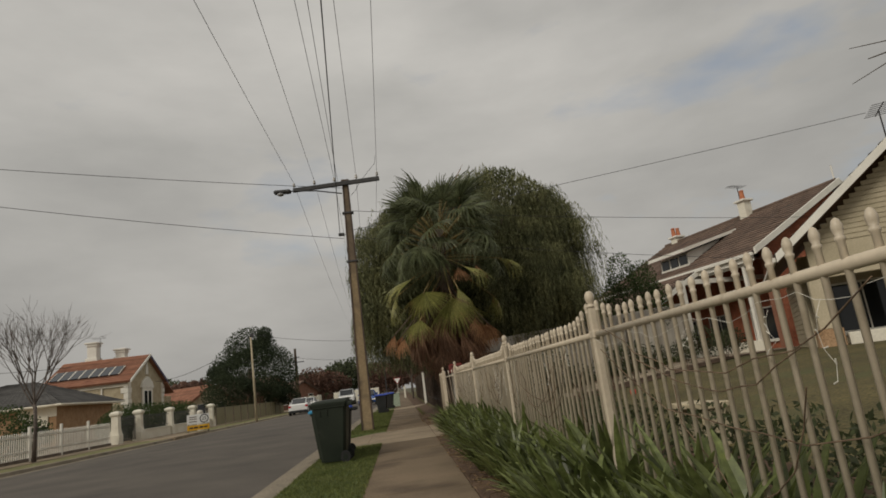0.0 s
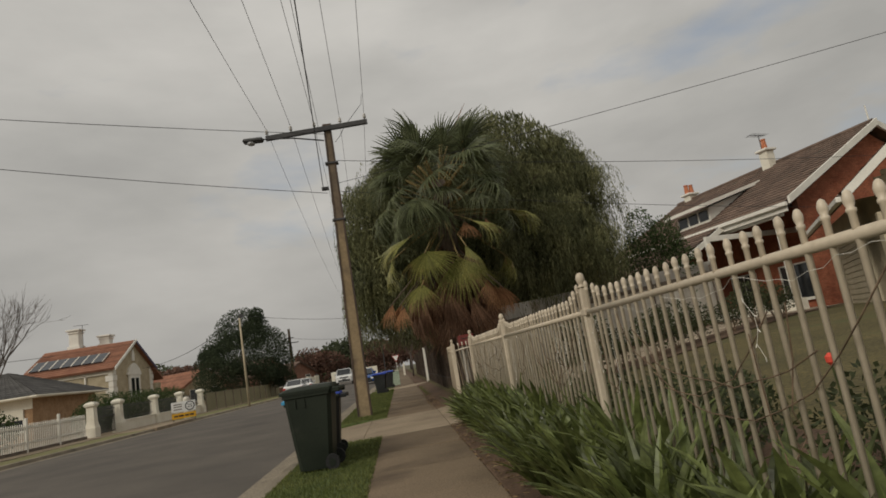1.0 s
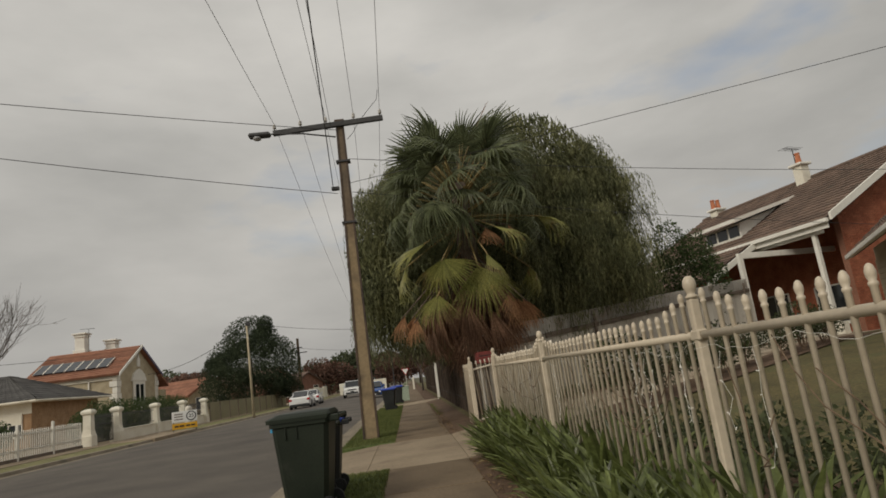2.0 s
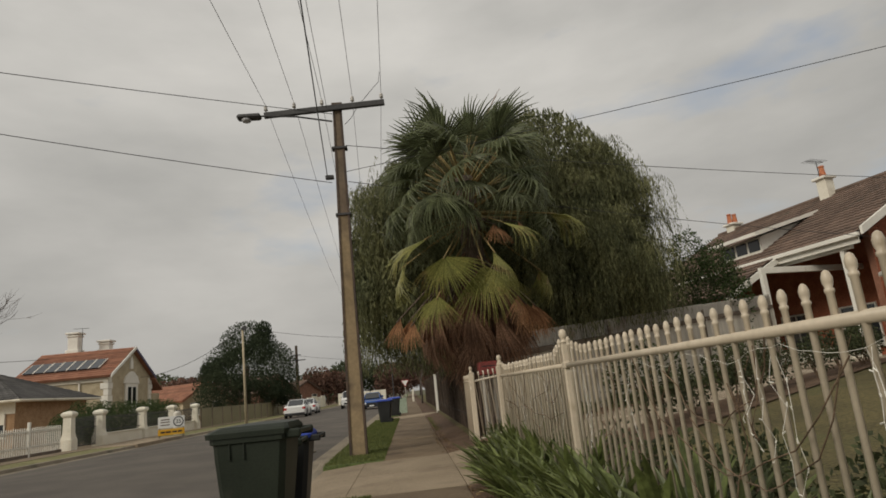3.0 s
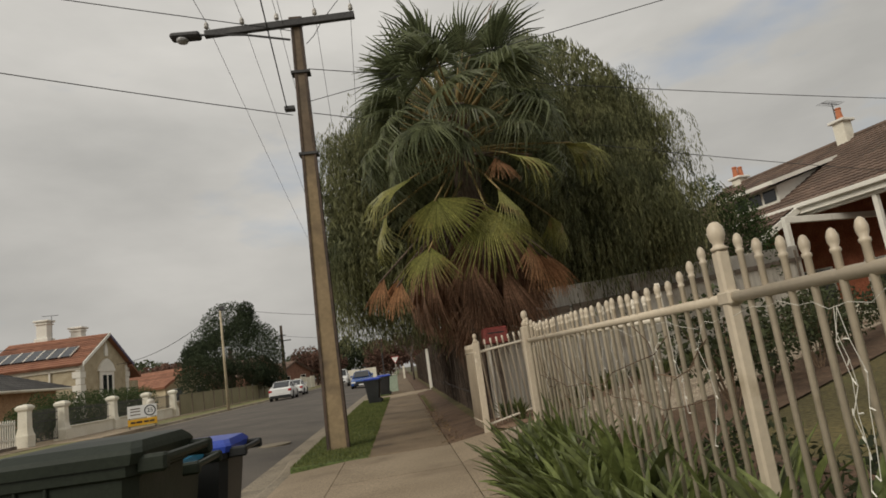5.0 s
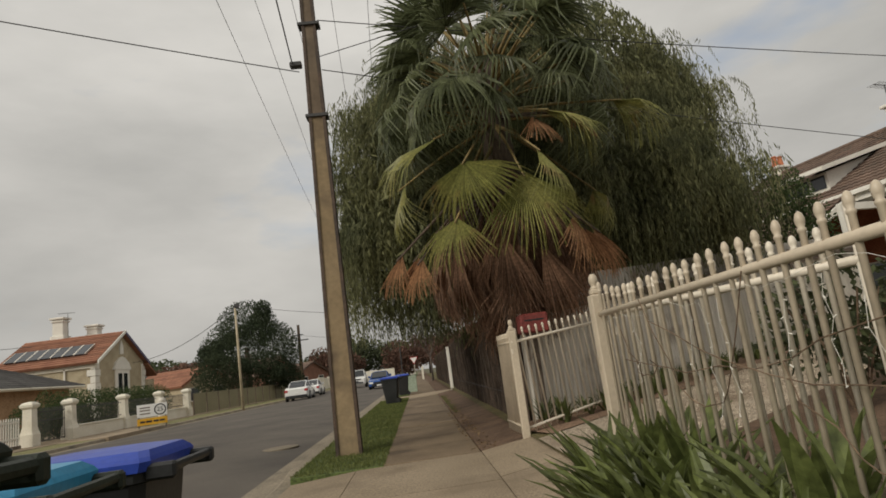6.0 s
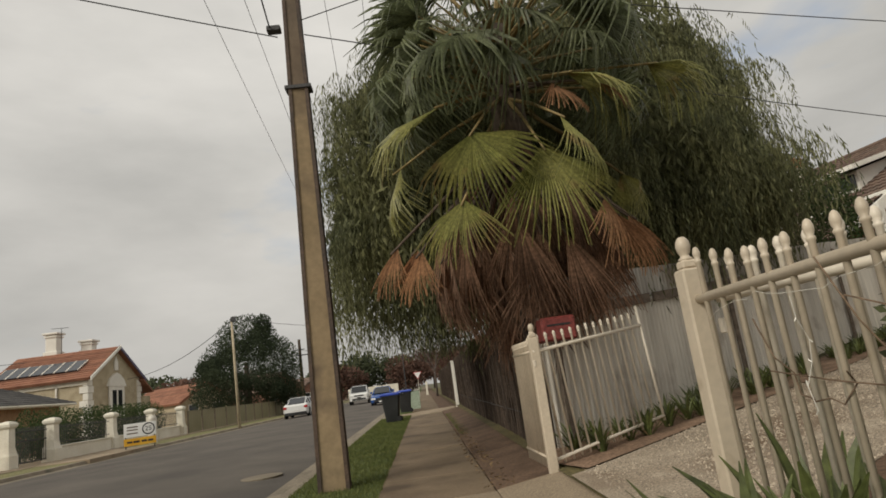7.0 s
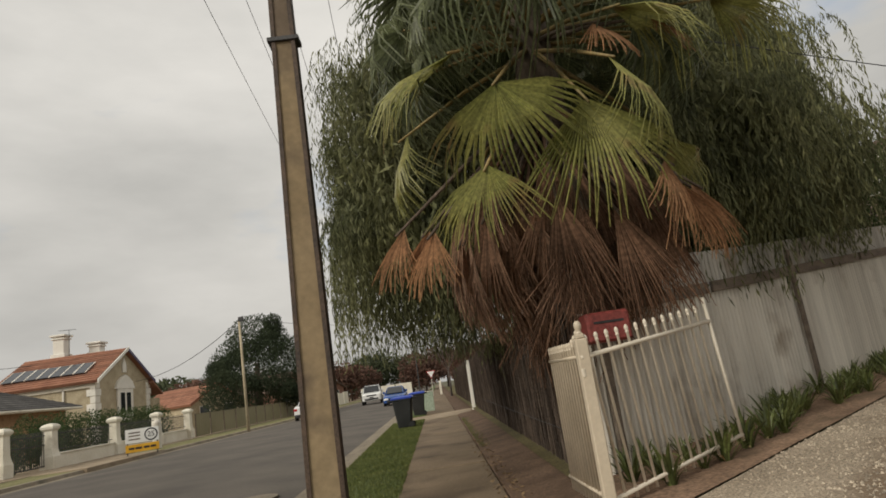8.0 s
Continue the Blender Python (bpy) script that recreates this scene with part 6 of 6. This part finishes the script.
def small_house(x, y, w, d, ez, rz, wall, roof, turn, label):
    h = empty("far_house", pose(x, y, 0.0, 0, 0, turn), label, "house", "far houses")
    bm = bmesh.new()
    prism(bm, [(-w / 2, -0.3), (w / 2, -0.3), (w / 2, ez), (0, rz - 0.1), (-w / 2, ez)], d)
    part("wall", bm, wall, h)
    for a, b, c, e in (((-w / 2 - 0.4, d, ez - 0.2), (-w / 2 - 0.4, -0.4, ez - 0.2), (0, -0.4, rz), (0, d, rz)), ((w / 2 + 0.4, -0.4, ez - 0.2), (w / 2 + 0.4, d, ez - 0.2), (0, d, rz), (0, -0.4, rz))):
        r = part("roof", quad_slab(bmesh.new(), a, b, c, e, 0.15), roof, h)
        part("roof_tiles", roof_tiles(bmesh.new(), a, b, c, e, 10, 45), roof, r)["kind"] = "stuff"
    for x2 in (-w / 4, w / 4):
        window(h, pose(x2, -0.03, 0.9), 1.2, 1.3, mull=0)
    return h


M_farbrick = mat("weathered_brick", (0.17, 0.088, 0.062), (0.24, 0.125, 0.088), 2.2, 0.9, 25, 0.25)
small_house(-23.0, 80.0, 6.5, 9, 2.7, 4.5, M_stonew, M_tile_r, 60, "distant cream house with red tiled gable roof")
small_house(-17.5, 93.0, 7, 10, 3.0, 5.2, M_farbrick, M_tile, 60, "distant brick house with brown tiled roof")
small_house(-16.5, 112.0, 8, 9, 2.8, 4.6, M_farbrick, M_tile, 60, "distant brick house half hidden by trees")
small_house(8.5, 66.0, 8, 10, 3.0, 5.0, M_farbrick, M_tile, -70, "distant brick house beyond the brush fence")
for k in range(4):
    w = empty("boundary_wall", pose(-13.2 + k * 0.05, 92 + k * 4.2, 0), "distant pale rendered boundary wall", "wall", "far walls")
    part("panel", bx(-0.1, 0.1, 0, 4.0, -0.1, 1.6 + 0.15 * (k % 2), 0.02), M_render, w)
for k, x in enumerate((-10.8, -8.2, -5.6)):
    w = empty("boundary_wall", pose(x, 108 + k, 0), "distant pale rendered boundary wall", "wall", "far walls")
    part("panel", bx(0, 2.5, -0.1, 0.1, -0.2, 1.8, 0.02), M_render, w)

# far poles
tp = empty("street_pole", pose(-10.75, 50.2, 0), "slim pale weathered street pole across the road", "power pole", "street poles")
part("shaft", tube(bmesh.new(), [(0, 0, -0.3), (-0.12, 0, 6.65)], [0.10, 0.065], 10), M_stonew, tp, smooth=True)
part("head", bx(-0.15, 0.15, -0.1, 0.1, 6.6, 6.9, 0.02), M_dark, tp)
p2 = stobie(-11.6, 76.0, 7.4, 0.34, 0.17, "distant power pole with crossarm")
part("crossarm", bx(-1.0, 1.0, -0.14, -0.05, 5.7, 5.8), M_dark, p2)
part("crossarm", bx(-0.5, 0.5, -0.14, -0.05, 6.3, 6.38), M_dark, p2)
wire((-10.75, 50.2, 6.8), (4, 62, 6.4), 0.7, 0.014)
wire((-10.75, 50.2, 6.8), (-22.5, 61.0, 4.6), 0.7, 0.02)
wire((-27.5, 60.0, 6.8), (-50, 50, 8.5), 0.7, 0.02)
wire((-11.6, 76.0, 6.3), (3, 90, 6.0), 0.6, 0.015)
lp = empty("street_lamp", pose(-1.1, 82, 0), "distant slim street light column", "street lamp")
part("column", tube(bmesh.new(), [(0, 0, -0.1), (0, 0, 5.5)], [0.08, 0.05], 8), M_dark, lp)
part("head", bx(-0.5, 0.1, -0.1, 0.1, 5.4, 5.52, 0.02), M_dark, lp)


# ---- signs ----
def text_mesh(body, size, m, parent, material, name="lettering"):
    cu = bpy.data.curves.new(name, "FONT")
    cu.body, cu.size, cu.align_x, cu.align_y, cu.extrude = body, size, "CENTER", "CENTER", 0.002
    ob = bpy.data.objects.new(name, cu)
    me = bpy.data.meshes.new_from_object(ob)
    bpy.data.objects.remove(ob)
    me.materials.append(material)
    return part(name, me, material, parent, at=m)


sg = empty("roadwork_sign", pose(-11.35, 37.9, 0.02, 0, 0, 20), "white temporary speed sign with a yellow strip", "sign")
part("panel", bx(-0.62, 0.62, -0.015, 0.015, 0.50, 1.05, 0.005), M_signw, sg)
part("strip", bx(-0.62, 0.62, -0.015, 0.015, 0.14, 0.44, 0.005), M_yellow, sg, "yellow lower panel with black bars")
bm = bmesh.new()
for k in range(28):
    a0, a1 = 2 * math.pi * k / 28, 2 * math.pi * (k + 1) / 28
    q = [bm.verts.new((0.33 + r * math.cos(a), -0.020, 0.775 + r * math.sin(a))) for r, a in ((0.20, a0), (0.25, a0), (0.25, a1), (0.20, a1))]
    bm.faces.new(q)
part("ring", bm, M_black, sg, "black ring")
text_mesh("25", 0.27, pose(0.33, -0.022, 0.775, 90, 0, 0), sg, M_black)
for a, b in ((-0.5, -0.3), (-0.26, -0.02), (0.05, 0.26), (0.3, 0.5)):
    part("bar", bx(a, b, -0.021, -0.016, 0.25, 0.33), M_black, sg)
for z in (0.62, 0.76, 0.88):
    part("bar", bx(-0.5, -0.08, -0.021, -0.016, z, z + 0.05), M_timber, sg)
for x in (-0.55, 0.55):
    part("leg", bx(x - 0.02, x + 0.02, 0.02, 0.06, -0.02, 1.0), M_dark, sg)
bo = empty("service_bollard", pose(-12.4, 41.6, 0.04), "short grey cylindrical service bollard", "bollard")
part("shaft", lathe(bmesh.new(), [(0.2, 0), (0.2, 1.15), (0.15, 1.25), (0.05, 1.28)], 14), M_iron, bo)
yv = empty("give_way_sign", pose(0.45, 70, 0), "distant give way sign, white triangle with red edge", "sign")
part("stem", tube(bmesh.new(), [(0, 0, 0), (0, 0, 2.0)], 0.03, 6), M_iron, yv)
bm = bmesh.new()
prism(bm, [(-0.42, 2.3), (0, 1.58), (0.42, 2.3)], 0.02, pose(0, -0.05, 0))
part("plate", bm, M_red, yv, "red triangular rim")
bm = bmesh.new()
prism(bm, [(-0.34, 2.25), (0, 1.68), (0.34, 2.25)], 0.02, pose(0, -0.06, 0))
part("face", bm, M_signw, yv, "white face")
ps = empty("white_marker_post", pose(1.2, 72, 0), "distant short white post beside the footpath", "post")
part("shaft", bx(-0.1, 0.1, -0.1, 0.1, 0, 1.3, 0.02), M_render, ps)
mh = empty("manhole_cover", pose(-1.95, 21.2, -0.105), "pale round concrete manhole cover in the road", "manhole")
part("rim", lathe(bmesh.new(), [(0.34, -0.02), (0.34, 0.018), (0.30, 0.02)], 24), M_kerb, mh)


# ---- vehicles ----
def vehicle(m, L, W, sect, cabin, paint, label, wheel_r, wheel_x, ground_clear, rear=False, tall=False, tilt=0.0):
    """Nose towards -y. sect: rows (y, half width, bottom z, top z) of the lower body; cabin: rows (y, half width at sill, half width at roof, roof z, sill z)."""
    c = empty("parked_car", m, label, "car", "cars")

    def loft(rows, cap=True):
        bm = bmesh.new()
        rings = [[bm.verts.new(p) for p in r] for r in rows]
        n = len(rings[0])
        for a, b in zip(rings, rings[1:]):
            for k in range(n):
                bm.faces.new((a[k], a[(k + 1) % n], b[(k + 1) % n], b[k]))
        bm.faces.new(rings[0][::-1])
        bm.faces.new(rings[-1])
        bmesh.ops.recalc_face_normals(bm, faces=bm.faces)
        return bm
    rows = []
    for y, w, z0, z1 in sect:
        zm = z0 + (z1 - z0) * 0.55
        rows.append([(-w * 0.94, y, z0), (-w, y, z0 + 0.12), (-w, y, zm), (-w * 0.965, y, z1 - 0.06), (-w * 0.90, y, z1), (w * 0.90, y, z1), (w * 0.965, y, z1 - 0.06), (w, y, zm), (w, y, z0 + 0.12), (w * 0.94, y, z0)])
    part("body", loft(rows), paint, c, smooth=False)
    rows = []
    for y, ws, wr, zr, zs in cabin:
        rows.append([(-ws, y, zs), (-wr - 0.02, y, zr - 0.08), (-wr + 0.06, y, zr), (wr - 0.06, y, zr), (wr + 0.02, y, zr - 0.08), (ws, y, zs)])
    part("glasshouse", loft(rows), M_glass, c, "dark tinted windows")
    roof = []
    for y, ws, wr, zr, zs in cabin[1:-1]:
        roof.append([(-wr - 0.03, y, zr - 0.09), (-wr + 0.05, y, zr + 0.012), (wr - 0.05, y, zr + 0.012), (wr + 0.03, y, zr - 0.09)])
    part("roof", loft(roof), paint, c)
    for s in (-1, 1):
        for (y0, a0, b0, zr0, zs0), (y1, a1, b1, zr1, zs1) in ((cabin[0], cabin[1]), (cabin[-2], cabin[-1])):
            bm = bmesh.new()
            tube(bm, [(s * (a0 + 0.005), y0, zs0), (s * (b0 + 0.02), y0, max(zr0 - 0.08, zs0 + 0.01)), (s * (b1 + 0.02), y1, max(zr1 - 0.08, zs1 + 0.01)), (s * (a1 + 0.005), y1, zs1)], 0.035, 5)
            part("pillar", bm, paint, c)
        mid = cabin[len(cabin) // 2]
        bm = bmesh.new()
        tube(bm, [(s * (mid[1] + 0.004), mid[0], mid[4]), (s * (mid[2] + 0.025), mid[0], mid[3] - 0.09)], 0.03, 5)
        part("door_pillar", bm, M_trim, c)
        part("mirror", bx(s * (W / 2 + 0.02) - 0.09, s * (W / 2 + 0.02) + 0.09, cabin[1][0] - 0.22, cabin[1][0] - 0.08, mid[4] + 0.02, mid[4] + 0.18, 0.03), paint, c)
        for y in (mid[0] - 0.15, mid[0] + 0.85):
            part("door_handle", bx(s * W / 2 - 0.012, s * W / 2 + 0.012, y, y + 0.16, mid[4] - 0.16, mid[4] - 0.12, 0.005), paint, c)
        part("sill_trim", bx(s * W / 2 * 0.95 - 0.03, s * W / 2 * 0.95 + 0.03, -L * 0.3, L * 0.3, ground_clear - 0.02, ground_clear + 0.12, 0.01), M_trim, c)
        for y in wheel_x:
            arch = lathe(bmesh.new(), [(wheel_r + 0.07, -0.02), (wheel_r + 0.07, 0.02)], 24)
            bmesh.ops.transform(arch, matrix=pose(s * (W / 2 - 0.012), y, wheel_r, 0, 90, 0), verts=arch.verts)
            part("wheel_arch", arch, M_trim, c)
            bm = lathe(bmesh.new(), [(wheel_r * 0.66, -0.11), (wheel_r * 0.95, -0.11), (wheel_r, -0.07), (wheel_r, 0.07), (wheel_r * 0.95, 0.11), (wheel_r * 0.66, 0.11)], 24)
            bmesh.ops.transform(bm, matrix=pose(s * (W / 2 - 0.085), y, wheel_r, 0, 90, 0), verts=bm.verts)
            wh = part("tyre", bm, M_rubber, c)
            bm = lathe(bmesh.new(), [(wheel_r * 0.64, -0.115), (wheel_r * 0.5, -0.10), (wheel_r * 0.12, -0.118), (wheel_r * 0.12, 0.118), (wheel_r * 0.5, 0.10), (wheel_r * 0.64, 0.115)], 16)
            bmesh.ops.transform(bm, matrix=pose(s * (W / 2 - 0.085), y, wheel_r, 0, 90, 0), verts=bm.verts)
            part("rim", bm, M_rim, wh)
    y0, y1 = sect[0][0], sect[-1][0]
    ztop = sect[1][3]
    for s in (-1, 1):
        part("headlight", bx(s * W * 0.36 - W * 0.10, s * W * 0.36 + W * 0.10, y0 - 0.012, y0 + 0.25, ztop - 0.25, ztop - 0.10, 0.02), M_signw, c, "clear headlight")
        part("tail_light", bx(s * W * 0.40 - W * 0.07, s * W * 0.40 + W * 0.07, y1 - 0.2, y1 + 0.012, sect[-2][3] - 0.30, sect[-2][3] - 0.12, 0.02), M_red, c, "red tail light")
    part("grille", bx(-W * 0.24, W * 0.24, y0 - 0.014, y0 + 0.1, ztop - 0.27, ztop - 0.14, 0.01), M_trim, c)
    part("lower_intake", bx(-W * 0.34, W * 0.34, y0 - 0.016, y0 + 0.1, ground_clear + 0.06, ground_clear + 0.24, 0.02), M_trim, c)
    part("number_plate", bx(-0.19, 0.19, y0 - 0.03, y0 + 0.01, ztop - 0.44, ztop - 0.34), M_trim if tall else M_signw, c)
    part("number_plate", bx(-0.19, 0.19, y1 - 0.01, y1 + 0.025, sect[-2][3] - 0.42, sect[-2][3] - 0.32), M_signw, c)
    part("rear_bumper", bx(-W * 0.44, W * 0.44, y1 - 0.15, y1 + 0.05, ground_clear - 0.02, ground_clear + 0.2, 0.03), M_trim, c)
    return c


SUV_S = [(-2.42, 0.80, 0.42, 0.95), (-2.30, 0.93, 0.36, 1.08), (-1.6, 0.99, 0.34, 1.16), (-1.15, 1.0, 0.34, 1.20), (0.6, 1.0, 0.34, 1.22), (2.1, 0.99, 0.36, 1.24), (2.42, 0.94, 0.42, 1.20)]
SUV_C = [(-1.30, 0.88, 0.80, 1.24, 1.18), (-0.55, 0.92, 0.76, 1.80, 1.20), (0.5, 0.93, 0.77, 1.86, 1.21), (1.5, 0.93, 0.76, 1.84, 1.22), (2.10, 0.92, 0.74, 1.78, 1.23), (2.40, 0.90, 0.72, 1.30, 1.20)]
suv = vehicle(pose(-5.8, 76.0, -0.05, 0, 0, 3), 4.9, 2.0, SUV_S, SUV_C, M_car, "large white four-wheel drive on the road", 0.38, (-1.48, 1.45), 0.38, tall=True)
CAR_S = [(-2.3, 0.72, 0.30, 0.62), (-2.15, 0.84, 0.24, 0.72), (-1.4, 0.89, 0.20, 0.84), (-0.9, 0.90, 0.20, 0.92), (0.8, 0.90, 0.20, 0.95), (1.7, 0.88, 0.22, 0.98), (2.2, 0.84, 0.26, 0.96), (2.32, 0.76, 0.34, 0.86)]
CAR_C = [(-1.15, 0.76, 0.66, 0.96, 0.92), (-0.3, 0.80, 0.60, 1.40, 0.93), (0.4, 0.80, 0.60, 1.44, 0.94), (0.95, 0.80, 0.59, 1.40, 0.95), (1.75, 0.76, 0.60, 1.02, 0.97)]
vehicle(pose(-8.5, 58.0, -0.08, 0, 0, 183), 4.6, 1.8, CAR_S, CAR_C, M_car, "white sedan parked across the street", 0.32, (-1.38, 1.32), 0.22)
vehicle(pose(-8.9, 66.0, -0.08, 0, 0, 183), 4.6, 1.8, CAR_S, CAR_C, M_car, "white sedan parked farther along the street", 0.32, (-1.38, 1.32), 0.22)
vehicle(pose(-2.5, 62.0, -0.1, 0, 0, 0), 4.4, 1.75, CAR_S, CAR_C, M_carblue, "blue car parked far along the near kerb", 0.32, (-1.38, 1.32), 0.22)
